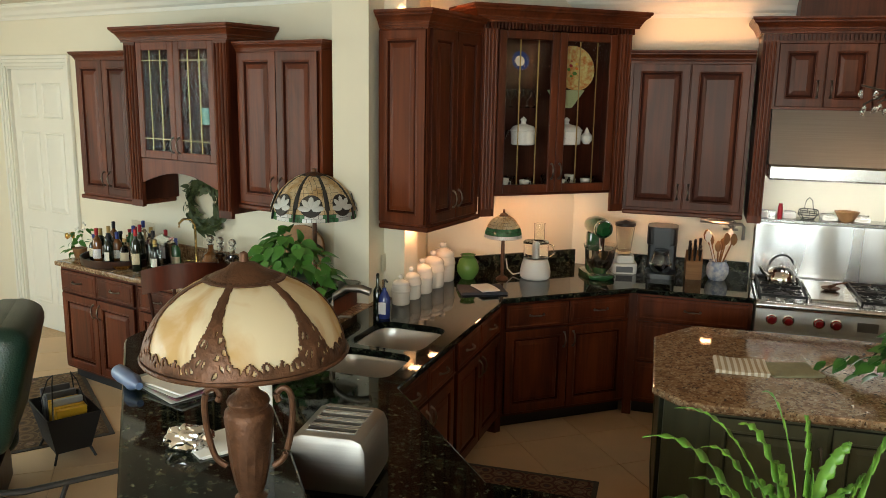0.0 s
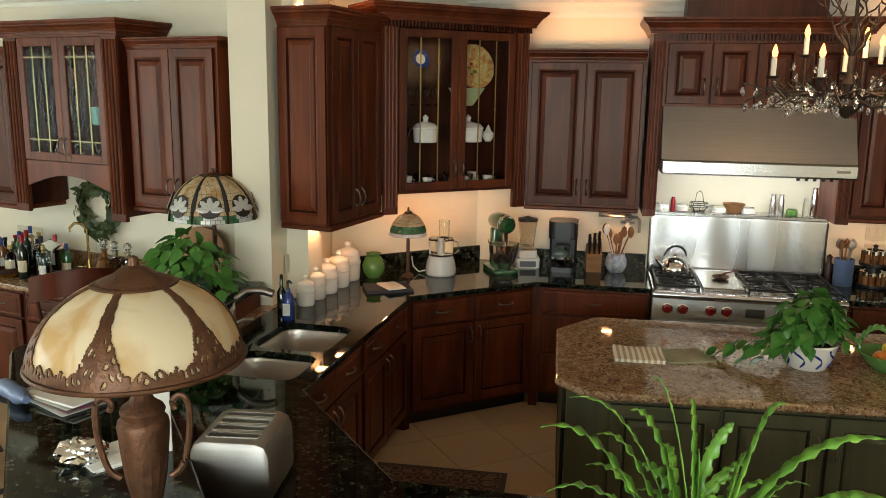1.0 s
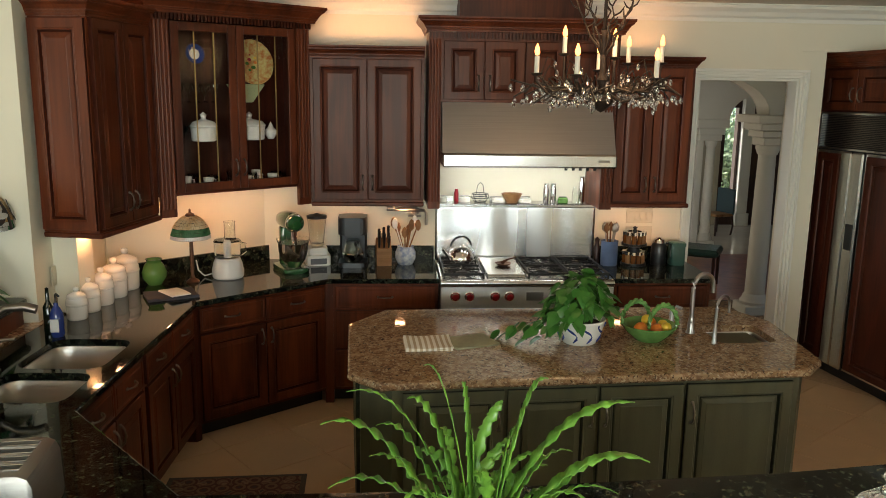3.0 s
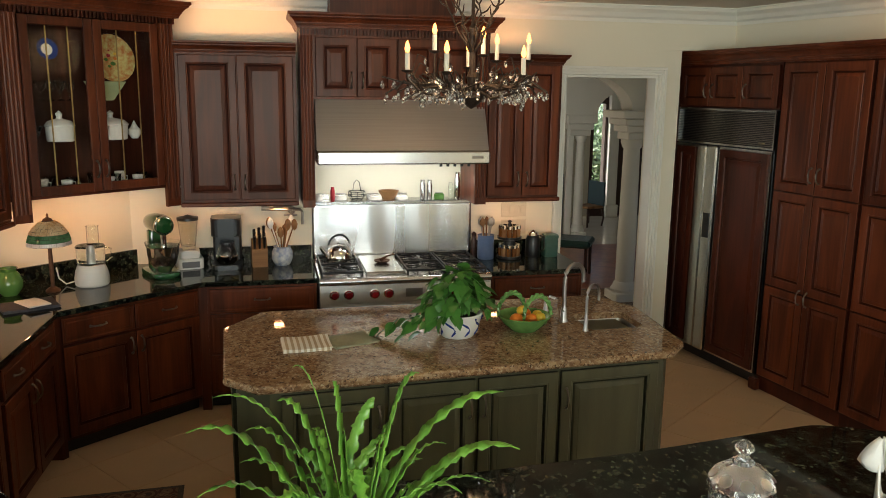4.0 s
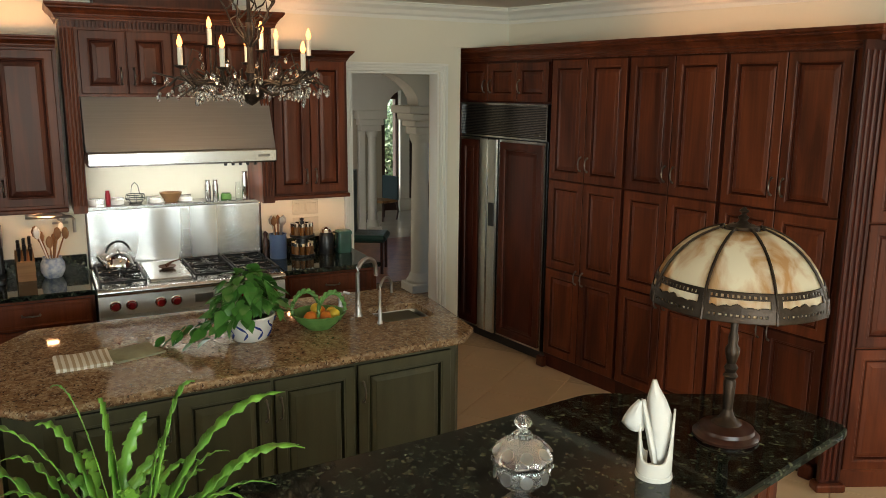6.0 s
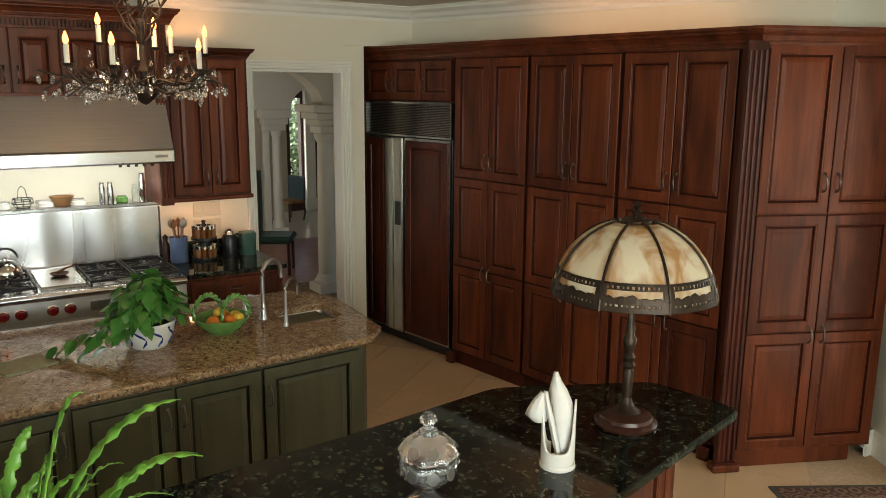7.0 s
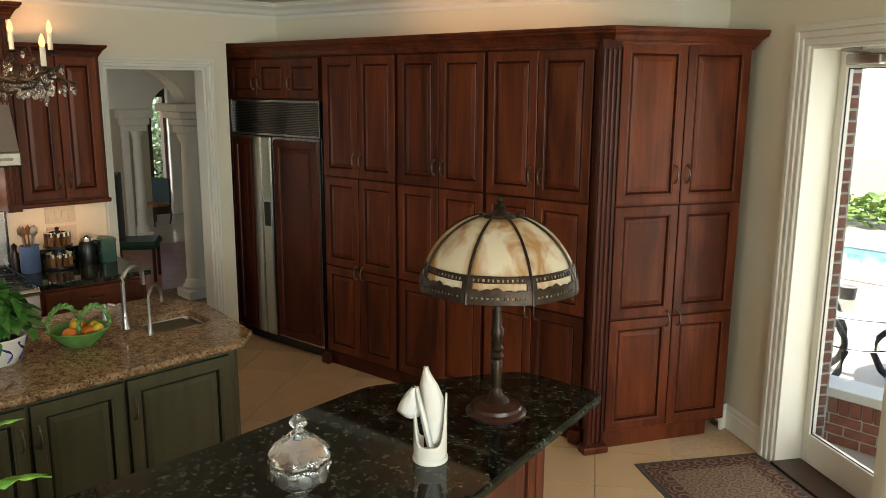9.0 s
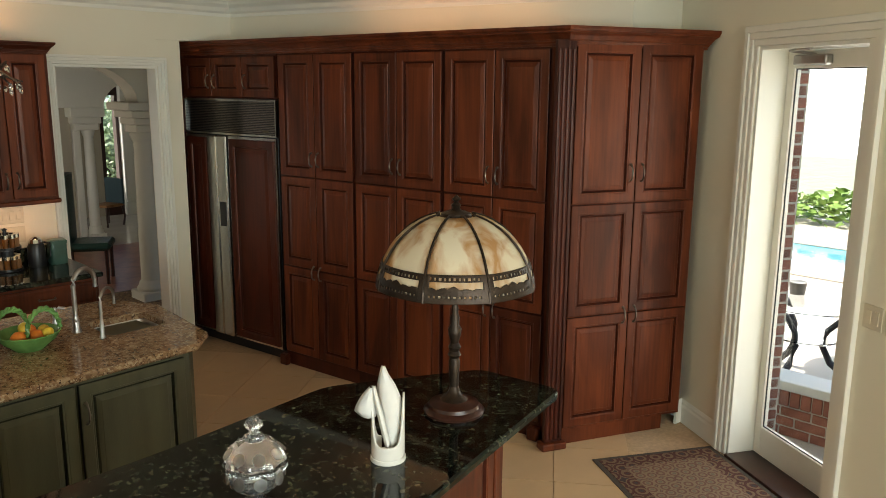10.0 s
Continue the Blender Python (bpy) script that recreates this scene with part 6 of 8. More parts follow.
# ---------- things on the bar ----------
FROST = glass("frosted_crystal", (0.93, 0.93, 0.92), 0.35, 1.42)
J = thing("candy_jar", pose(1.219, 1.905, RAISED_Z) @ Matrix.Diagonal((1.06, 1.06, 1.13, 1)), "cut crystal covered candy jar with ball finial", "jar")
facet = lambda a, h: 1 + 0.05 * math.cos(8 * a)
part("bowl", lathe(bmesh.new(), [(0.050, 0), (0.054, 0.006), (0.030, 0.016), (0.016, 0.026), (0.017, 0.044), (0.046, 0.054), (0.068, 0.074), (0.072, 0.100), (0.080, 0.112), (0.078, 0.118), (0.068, 0.112), (0.064, 0.080), (0.040, 0.062), (0.0001, 0.058)], 48, wob=facet), CRYSTAL, J, smooth=False)
part("lid", lathe(bmesh.new(), [(0.070, 0.120), (0.077, 0.128), (0.074, 0.140), (0.062, 0.158), (0.044, 0.172), (0.026, 0.178), (0.024, 0.188), (0.014, 0.194), (0.011, 0.200), (0.023, 0.212), (0.021, 0.220), (0.010, 0.232), (0.0001, 0.236)], 48, wob=facet), CRYSTAL, J, smooth=False)
for k in range(8):
    a = (k + 0.5) * math.pi / 4
    for z, r, tilt in ((0.090, 0.0705, 82), (0.150, 0.066, 40)):
        part("oval_cut", lathe(bmesh.new(), [(0.017, -0.001), (0.016, 0.002), (0.010, 0.0035), (0.0001, 0.004)], 14), FROST, J, "frosted oval cut", True, pose(0, 0, 0, 0, 0, math.degrees(a)) @ pose(r, 0, z, 0, tilt, 0))
N = thing("napkin_holder", pose(1.667, 1.875, RAISED_Z, 0, 0, -45), "white ceramic cylinder holder with folded paper napkins", "napkin holder")
bm = bmesh.new()
seg = 28
rows = []
for i in range(10):
    row = []
    for k in range(seg + 1):
        a = radians(-150 + 300 * k / seg) + radians(-90)
        top = 0.045 + 0.165 * math.exp(-((abs(k / seg - 0.5) * 300 - 88) / 26) ** 2)
        row.append(bm.verts.new((0.052 * math.cos(a), 0.052 * math.sin(a), top * i / 9 + 0.012)))
    rows.append(row)
for p, q in zip(rows, rows[1:]):
    for k in range(seg):
        bm.faces.new((p[k], p[k + 1], q[k + 1], q[k]))
h = part("cup", bm, CERAMIC, N, smooth=True)
thick(h, 0.006)
part("disc_foot", lathe(bmesh.new(), [(0.054, 0), (0.056, 0.004), (0.054, 0.014), (0.0001, 0.014)], 28), CERAMIC, N, smooth=True)


def folded(rows, parent, t=0.005):
    """A standing fold: rows of (z, left x, right x, y)."""
    bm = bmesh.new()
    prev = None
    for z, x0, x1, y in rows:
        cur = [bm.verts.new((x0 + (x1 - x0) * f, y - 0.016 * math.sin(math.pi * f), z)) for f in (0, 0.25, 0.5, 0.75, 1)]
        if prev:
            for j in range(4):
                bm.faces.new((prev[j], prev[j + 1], cur[j + 1], cur[j]))
        prev = cur
    thick(part("napkin", bm, CLOTH, parent, "white folded paper napkin", True), t)


folded(((0.016, 0.000, 0.024, 0.0), (0.08, -0.014, 0.034, 0.0), (0.15, -0.024, 0.044, 0.002), (0.20, -0.030, 0.041, 0.004), (0.24, -0.033, 0.024, 0.006), (0.275, -0.026, 0.002, 0.008), (0.300, -0.020, -0.008, 0.008)), N)
folded(((0.016, 0.000, 0.018, -0.018), (0.08, -0.016, 0.006, -0.018), (0.16, -0.034, -0.014, -0.016), (0.22, -0.046, -0.030, -0.014), (0.243, -0.048, -0.034, -0.012)), N)
folded(((0.140, -0.082, -0.036, -0.004), (0.16, -0.102, -0.032, -0.006), (0.18, -0.096, -0.032, -0.008), (0.210, -0.080, -0.036, -0.010), (0.240, -0.056, -0.040, -0.010)), N, 0.003)
# newspapers
NP = thing("newspaper_stack", pose(-1.92, 2.66, RAISED_Z, 0, 0, -22) @ Matrix.Diagonal((0.86, 0.80, 0.8, 1)), "stack of folded newspapers with coloured inserts", "newspaper")
for k, (w, d, h, o, mt) in enumerate(((0.36, 0.22, 0.022, 0, PAPER), (0.35, 0.20, 0.018, 0.01, MAGENTA), (0.36, 0.21, 0.02, -0.012, PAPER), (0.32, 0.19, 0.014, 0.02, CLOTH))):
    z, h = (0, 0.012, 0.022, 0.033)[k], h * 0.5
    part("newspaper", box(bmesh.new(), -w / 2 + o, w / 2 + o, -d / 2, d / 2, z, z + h, 0.008, 2), mt, NP, m=pose(0, 0, 0, 0, 0, k * 3 - 4))
# a lying bottle shape stands in for blue-grey rolled bags
RB = thing("rolled_bags", pose(-2.17, 2.66, RAISED_Z, 0, 0, 60), "blue-grey rolled bags behind newspapers, in a bottle shape", "bottle")
part("bottle", lathe(bmesh.new(), [(0.0001, 0), (0.03, 0.004), (0.033, 0.05), (0.03, 0.10), (0.033, 0.15), (0.014, 0.19), (0.014, 0.21), (0.0001, 0.21)], 16), BLUE_CROCK, RB, smooth=True, m=pose(0, 0, 0.034, 90, 0, 0))
# silver cluster on a white card
card = cloth("paper_napkin", 0.17, 0.20, 2, pose(-1.47, 2.30, RAISED_Z, 0, 0, -35), "white paper napkin under the silver foil", CLOTH)
SC = thing("crumpled_foil", pose(-1.545, 2.24, RAISED_Z), "crumpled shiny silver foil parcel on the bar", "foil")
rnd = random.Random(12)
bm = bmesh.new()
bmesh.ops.create_icosphere(bm, subdivisions=4, radius=1)
for v in bm.verts:
    p = v.co.copy()
    k = 0.86 + 0.24 * noise.noise(p * 1.9) - 0.30 * abs(noise.noise(p * 3.4)) + 0.05 * noise.noise(p * 9.0)
    v.co = Vector((p.x * 0.098 * k, p.y * 0.072 * k, max(-0.030, p.z * 0.055 * k) + 0.030))
part("foil", bm, CHROME, SC, smooth=True, m=pose(0, 0, 0.001))
BX = solid("paper_box", box(bmesh.new(), -0.04, 0.04, -0.02, 0.02, 0, 0.20, 0.002), CLOTH, "plain white upright card box", "box", m=pose(-1.36, 2.36, RAISED_Z, 0, 0, 30))
# toaster
TO = thing("toaster", pose(-1.128, 2.475, CT, 0, 0, 6) @ Matrix.Diagonal((0.84, 0.98, 0.84, 1)), "brushed steel four-slice toaster with rounded shoulders", "toaster")
prof = [(-0.15, 0.02), (-0.155, 0.05), (-0.15, 0.20), (-0.135, 0.235), (-0.10, 0.25), (0.10, 0.25), (0.135, 0.235), (0.15, 0.20), (0.155, 0.05), (0.15, 0.02)]
bm = bmesh.new()
fr_, bk_ = [bm.verts.new((x, -0.14, z)) for x, z in prof], [bm.verts.new((x, 0.14, z)) for x, z in prof]
for k in range(len(prof)):
    j = (k + 1) % len(prof)
    bm.faces.new((fr_[k], fr_[j], bk_[j], bk_[k]))
bm.faces.new(fr_[::-1])
bm.faces.new(bk_)
bmesh.ops.bevel(bm, geom=[e for e in bm.edges if abs(e.verts[0].co.y - e.verts[1].co.y) < 1e-6], offset=0.012, segments=2, affect="EDGES", profile=0.5)
part("shell", bm, brushed("toaster_steel", (0.42, 0.40, 0.37), 0.46, (2, 2, 120)), TO, smooth=True)
part("foot_tray", boxes((-0.14, 0.14, -0.13, 0.13, 0.0, 0.021)), BLACK, TO)
for k in range(4):
    y = -0.085 + 0.056 * k
    sl = part("slot", boxes((-0.095, 0.095, y - 0.015, y + 0.015, 0.244, 0.2525)), BLACK, TO, "dark bread slot")
    part("slot_rim", boxes((-0.10, 0.10, y - 0.0175, y - 0.0135, 0.249, 0.2535), (-0.10, 0.10, y + 0.0135, y + 0.0175, 0.249, 0.2535)), STEEL_V, sl)
for x in (-0.06, 0.06):
    part("lever", boxes((x - 0.02, x + 0.02, 0.14, 0.168, 0.15, 0.165), bev=0.004), BLACK, TO)
part("cord", tube(bmesh.new(), [(-0.15, 0.05, 0.03), (-0.19, 0.0, 0.008), (-0.18, -0.1, 0.006), (-0.12, -0.2, 0.006)], 0.004, 6), BLACK, TO)

# ---------- along the kitchen counters ----------
CAN = [(0.058, 0), (0.062, 0.005), (0.064, 0.02), (0.066, 0.11), (0.062, 0.13), (0.056, 0.138), (0.0001, 0.138)]
for k, (x, y, s) in enumerate(((-1.744, 4.66, 0.88), (-1.735, 4.82, 0.96), (-1.720, 4.98, 1.08), (-1.705, 5.16, 1.18), (-1.70, 5.36, 1.28))):
    t = thing("canister", pose(x, y, CT), "white ceramic lidded canister with embossed band", "canister", "canister set")
    part("jar", lathe(bmesh.new(), [(r * s, z * s) for r, z in CAN], 28), CERAMIC, t, smooth=True)
    part("lid", lathe(bmesh.new(), [(r * s, z * s) for r, z in ((0.060, 0.1385), (0.060, 0.148), (0.052, 0.160), (0.028, 0.172), (0.012, 0.178), (0.020, 0.192), (0.015, 0.206), (0.0001, 0.209))], 28), CERAMIC, t, smooth=True)
    part("band", lathe(bmesh.new(), [(0.0655 * s, 0.088 * s), (0.0685 * s, 0.092 * s), (0.0685 * s, 0.100 * s), (0.0655 * s, 0.104 * s)], 28), CERAMIC, t)
lathe_thing("vase", [(0.045, 0), (0.05, 0.005), (0.078, 0.05), (0.08, 0.09), (0.06, 0.135), (0.045, 0.15), (0.05, 0.168), (0.055, 0.172), (0.046, 0.172), (0.04, 0.15), (0.0001, 0.14)], GLAZE_GREEN, -1.55, 5.47, CT, "glossy grass-green ceramic jar", "vase")
cloth("hand_towel", 0.30, 0.22, 3, pose(-1.36, 5.16, CT, 0, 0, 25), "folded slate grey hand towel", GREY_CLOTH)
cloth("hand_towel", 0.12, 0.20, 2, pose(-1.33, 5.14, CT + 0.024, 0, 0, 40), "folded white napkin lying on the grey towel", CLOTH)
# soap bottles
sb = thing("soap_bottle", pose(-1.72, 4.33, CT), "clear blue dish soap bottle with white label", "bottle")
part("bottle", lathe(bmesh.new(), [(0.03, 0), (0.034, 0.01), (0.034, 0.12), (0.02, 0.15), (0.011, 0.165), (0.011, 0.18), (0.0001, 0.18)], 18), COBALT, sb, smooth=True)
part("label", boxes((-0.022, 0.022, -0.0365, -0.034, 0.03, 0.10), bev=0.001), LABELS[2], sb, "white paper label with plain bars")
part("pump", tube(bmesh.new(), [(0, 0, 0.18), (0, 0, 0.225), (0.012, -0.015, 0.23), (0.03, -0.03, 0.222)], 0.006, 8), BLACK, sb)
lathe_thing("soap_bottle", [(0.025, 0), (0.027, 0.01), (0.026, 0.14), (0.01, 0.17), (0.009, 0.24), (0.0001, 0.245)], BOTTLE, -1.79, 4.40, CT, "dark glass soap bottle by the sink", "bottle")
# food processor
fp = thing("food_processor", pose(-1.11, 5.67, CT, 0, 0, 20), "white food processor with clear bowl", "food processor")
part("motor_base", lathe(bmesh.new(), [(0.095, 0), (0.105, 0.01), (0.108, 0.05), (0.098, 0.10), (0.085, 0.135), (0.08, 0.14), (0.0001, 0.14)], 28), WHITE_PLASTIC, fp, smooth=True)
b = part("bowl", lathe(bmesh.new(), [(0.07, 0.14), (0.086, 0.145), (0.09, 0.25), (0.093, 0.255), (0.085, 0.265), (0.0001, 0.268)], 28), CLEAR, fp, "clear plastic work bowl", True)
part("feed_tube", lathe(bmesh.new(), [(0.038, 0.268), (0.038, 0.385), (0.041, 0.39), (0.034, 0.39), (0.034, 0.268)], 18, 0.02, 0), CLEAR, fp, smooth=True)
part("pusher", lathe(bmesh.new(), [(0.02, 0.145), (0.02, 0.255), (0.0001, 0.256)], 12), WHITE_PLASTIC, fp)
part("handle", tube(bmesh.new(), [(0.088, -0.01, 0.24), (0.12, -0.015, 0.23), (0.125, -0.015, 0.18), (0.09, -0.01, 0.155)], 0.009, 8), CLEAR, fp, smooth=True)
part("cord", tube(bmesh.new(), [(-0.09, 0.03, 0.03), (-0.15, 0.06, 0.01), (-0.19, 0.07, 0.05), (-0.20, 0.08, 0.12)], 0.005, 6), WHITE_PLASTIC, fp)
# stand mixer
mx = thing("stand_mixer", pose(-0.72, 5.93, CT, 0, 0, 25), "dark green stand mixer with steel bowl", "stand mixer")
part("base", prism(bmesh.new(), rounded([(-0.10, -0.19), (0.10, -0.19), (0.10, 0.14), (-0.10, 0.14)], 0.07, 5), 0.0, 0.035, 0.012), MIXER_GREEN, mx, smooth=True)
part("column", prism(bmesh.new(), rounded([(-0.05, 0.04), (0.05, 0.04), (0.045, 0.13), (-0.045, 0.13)], 0.03, 4), 0.034, 0.30, 0.01), MIXER_GREEN, mx, smooth=True)
bm = tube(bmesh.new(), [(0, 0.16, 0.345), (0, 0.14, 0.35), (0, 0.05, 0.355), (0, -0.08, 0.36), (0, -0.16, 0.355), (0, -0.185, 0.35)], [0.03, 0.055, 0.068, 0.07, 0.058, 0.03], 20)
part("head", bm, MIXER_GREEN, mx, smooth=True)
part("trim_band", tube(bmesh.new(), [(0, -0.12, 0.358), (0, -0.135, 0.357)], 0.067, 20), CHROME, mx)
part("beater_shaft", lathe(bmesh.new(), [(0.018, 0.20), (0.02, 0.30)], 12, 0, -0.11), CHROME, mx)
part("bowl", lathe(bmesh.new(), [(0.05, 0.036), (0.055, 0.05), (0.085, 0.09), (0.105, 0.15), (0.108, 0.21), (0.112, 0.213), (0.106, 0.215), (0.10, 0.15), (0.0001, 0.06)], 28, 0, -0.09), CHROME, mx, "polished steel bowl", True)
part("pouring_shield", lathe(bmesh.new(), [(0.112, 0.215), (0.12, 0.24), (0.118, 0.24), (0.11, 0.216)], 28, 0, -0.09), CLEAR, mx)
# blender
bl = thing("blender", pose(-0.54, 6.12, CT, 0, 0, 12), "white blender with clear glass jar", "blender")
part("base", prism(bmesh.new(), rounded([(-0.09, -0.09), (0.09, -0.09), (0.09, 0.09), (-0.09, 0.09)], 0.02), 0.0, 0.075, 0.008), WHITE_PLASTIC, bl)
part("motor_top", prism(bmesh.new(), rounded([(-0.07, -0.07), (0.07, -0.07), (0.07, 0.07), (-0.07, 0.07)], 0.02), 0.076, 0.13, 0.012), WHITE_PLASTIC, bl)
part("switch_panel", boxes((-0.06, 0.06, -0.0935, -0.09, 0.012, 0.055)), GREYBOOK, bl)
part("jar", lathe(bmesh.new(), [(0.045, 0.13), (0.05, 0.15), (0.07, 0.34), (0.073, 0.345), (0.066, 0.345), (0.046, 0.16), (0.0001, 0.15)], 20), CLEAR, bl, smooth=True)
part("lid", lathe(bmesh.new(), [(0.075, 0.345), (0.075, 0.365), (0.03, 0.375), (0.0001, 0.385)], 20), BLACK, bl, smooth=True)
# coffee maker
cf = thing("coffee_maker", pose(-0.27, 6.08, CT), "black drip coffee maker with glass carafe", "coffee maker")
part("base", prism(bmesh.new(), rounded([(-0.105, -0.12), (0.105, -0.12), (0.105, 0.12), (-0.105, 0.12)], 0.04), 0, 0.035, 0.006), BLACK, cf)
part("tower", boxes((-0.10, 0.10, 0.03, 0.12, 0.035, 0.36), bev=0.015), BLACK, cf)
part("brew_head", prism(bmesh.new(), rounded([(-0.105, -0.115), (0.105, -0.115), (0.105, 0.12), (-0.105, 0.12)], 0.05), 0.24, 0.37, 0.012), BLACK, cf)
part("carafe", lathe(bmesh.new(), [(0.055, 0.037), (0.075, 0.06), (0.078, 0.10), (0.055, 0.16), (0.05, 0.18), (0.046, 0.18), (0.07, 0.10), (0.0001, 0.05)], 24, 0, -0.045), CLEAR, cf, smooth=True)
part("carafe_lid", lathe(bmesh.new(), [(0.052, 0.18), (0.05, 0.195), (0.0001, 0.2)], 20, 0, -0.045), BLACK, cf)
part("handle", tube(bmesh.new(), [(0.02, -0.10, 0.18), (0.03, -0.15, 0.17), (0.03, -0.155, 0.11), (0.02, -0.12, 0.08)], 0.009, 8), BLACK, cf, smooth=True)
part("chrome_band", lathe(bmesh.new(), [(0.079, 0.095), (0.0795, 0.105), (0.079, 0.106)], 24, 0, -0.045), CHROME, cf)
# knife block
kb = thing("knife_block", pose(-0.045, 6.10, CT, 0, 0, 5), "light wooden knife block with black-handled knives", "knife block")
bm = bmesh.new()
pr = [(-0.07, 0.0), (0.09, 0.0), (0.09, 0.12), (0.02, 0.20), (-0.07, 0.13)]
prism(bm, pr, -0.055, 0.055)
part("block", bm, OAK, kb, m=pose(0, 0, 0) @ Matrix(((0, 0, 1, 0), (1, 0, 0, 0), (0, 1, 0, 0), (0, 0, 0, 1))))
rnd = random.Random(3)
for i in range(3):
    for j in range(3):
        y0, z0 = -0.055 + 0.035 * j, 0.135 + 0.027 * j
        part("knife_handle", tube(bmesh.new(), [(-0.035 + 0.035 * i, y0, z0), (-0.035 + 0.035 * i, y0 - 0.035 - 0.02 * rnd.random(), z0 + 0.08 + 0.03 * rnd.random())], [0.008, 0.011], 6), BLACK, kb)
# utensil crock
uc = thing("utensil_crock", pose(0.12, 6.10, CT), "blue and white crock full of wooden utensils", "utensil crock")
part("crock", lathe(bmesh.new(), [(0.05, 0), (0.06, 0.01), (0.078, 0.05), (0.075, 0.10), (0.06, 0.13), (0.064, 0.14), (0.056, 0.14), (0.06, 0.10), (0.0001, 0.08)], 26), mat("speckled_blue_glaze", (0.66, 0.65, 0.62), 0.2, noise_scale=28, color2=(0.20, 0.24, 0.36)), uc, smooth=True)
for k in range(9):
    a = k * 2.4 + 0.4
    dx, dy = 0.045 * math.cos(a), 0.03 * math.sin(a)
    h = 0.24 + 0.09 * rnd.random()
    bm = tube(bmesh.new(), [(dx * 0.3, dy * 0.3, 0.08), (dx * 1.4, dy * 1.2, h * 0.75), (dx * 2.0, dy * 1.6, h)], [0.006, 0.006, 0.005], 6)
    lathe(bm, [(0.0001, -0.04), (0.018, -0.02), (0.024, 0.01), (0.014, 0.04), (0.0001, 0.05)], 10, dx * 2.1, dy * 1.7, h, wob=lambda a_, h_: 0.35 + 0.65 * abs(math.cos(a_)))
    part("spoon", bm, OAK if k % 4 else CERAMIC, uc, smooth=True)
# pot filler on the wall
pf = thing("pot_filler", pose(0.20, YB, 1.30), "wall-mounted steel folding pot filler tap", "faucet")
part("flange", lathe(bmesh.new(), [(0.03, 0), (0.03, 0.01), (0.015, 0.015), (0.012, 0.06)], 16), NICKEL, pf, m=pose(0, 0, 0, 90, 0, 0))
part("arm", tube(bmesh.new(), [(0, -0.06, -0.03), (0, -0.06, 0.04), (-0.22, -0.08, 0.04), (-0.22, -0.08, 0.02), (0.06, -0.13, 0.02), (0.075, -0.13, 0.0), (0.075, -0.13, -0.09)], 0.011, 8), NICKEL, pf)
part("cross_handle", tube(bmesh.new(), [(-0.06, -0.06, -0.03), (0.04, -0.06, -0.03)], 0.008, 8), NICKEL, pf)
# kettle and spoon rest
kt = thing("kettle", pose(0.53, 6.02, 0.952, 0, 0, 200), "polished chrome kettle with arched handle", "kettle")
part("body", lathe(bmesh.new(), [(0.085, 0), (0.095, 0.01), (0.098, 0.04), (0.08, 0.085), (0.05, 0.11), (0.03, 0.115), (0.012, 0.12), (0.015, 0.135), (0.0001, 0.14)], 28), CHROME, kt, smooth=True)
part("spout", tube(bmesh.new(), [(0.085, 0, 0.05), (0.125, 0, 0.085), (0.145, 0, 0.115)], [0.022, 0.015, 0.012], 10), CHROME, kt, smooth=True)
part("handle", tube(bmesh.new(), arc((0, 0, 0.11), 0.085, 10, 170, 12), 0.008, 8), BLACK, kt, smooth=True)
sr = lathe_thing("spoon_rest", [(0.03, 0), (0.055, 0.012), (0.06, 0.02), (0.03, 0.012), (0.0001, 0.008)], BRONZE, 0.84, 5.95, 0.942, "small dark metal spoon rest on griddle", "spoon rest")
solid("ladle", tube(bmesh.new(), [(0, 0, 0.018), (0.05, 0.02, 0.04), (0.11, 0.04, 0.05)], [0.014, 0.006, 0.006], 8), BRONZE, "dark metal ladle on the spoon rest", "ladle", smooth=True, m=pose(0.83, 5.95, 0.945))
# shelf over the range
sh = 1.386
for x, r, h, mt, lb in ((0.40, 0.028, 0.05, CERAMIC, "small white ceramic pot"), (0.50, 0.017, 0.10, FOILS[0], "small red glass bottle"), (0.56, 0.045, 0.05, CERAMIC, "low white dish"), (0.82, 0.05, 0.04, CERAMIC, "white shallow dish"), (1.02, 0.05, 0.035, CERAMIC, "white shallow dish"), (1.18, 0.022, 0.145, STEEL_V, "tall brushed steel shaker"), (1.235, 0.022, 0.145, STEEL_V, "tall brushed steel shaker"), (1.31, 0.04, 0.045, GLAZE_GREEN, "small green glazed cup"), (1.40, 0.02, 0.12, CLEAR, "slim clear glass mill"), (1.45, 0.024, 0.20, CHROME, "tall chrome pepper mill")):
    lathe_thing("shelf_jar", [(r * 0.85, 0), (r, h * 0.08), (r, h * 0.7), (r * 0.75, h * 0.86), (r * 0.8, h), (0.0001, h)], mt, x, 6.15, sh, lb + " on the steel shelf", "jar", 16, "range shelf jars")
lathe_thing("bowl", [(0.035, 0), (0.045, 0.005), (0.075, 0.06), (0.08, 0.068), (0.07, 0.065), (0.04, 0.015), (0.0001, 0.012)], OAK, 0.92, 6.15, sh, "small tan wooden bowl on shelf", "bowl")
wr = thing("wire_basket", pose(0.68, 6.15, sh), "round iron wire basket with tall handle", "basket")
for z, r in ((0.004, 0.04), (0.035, 0.065), (0.065, 0.06)):
    part("hoop", tube(bmesh.new(), [(r * math.cos(a * math.pi / 12), r * math.sin(a * math.pi / 12), z) for a in range(25)], 0.003, 5), IRON, wr)
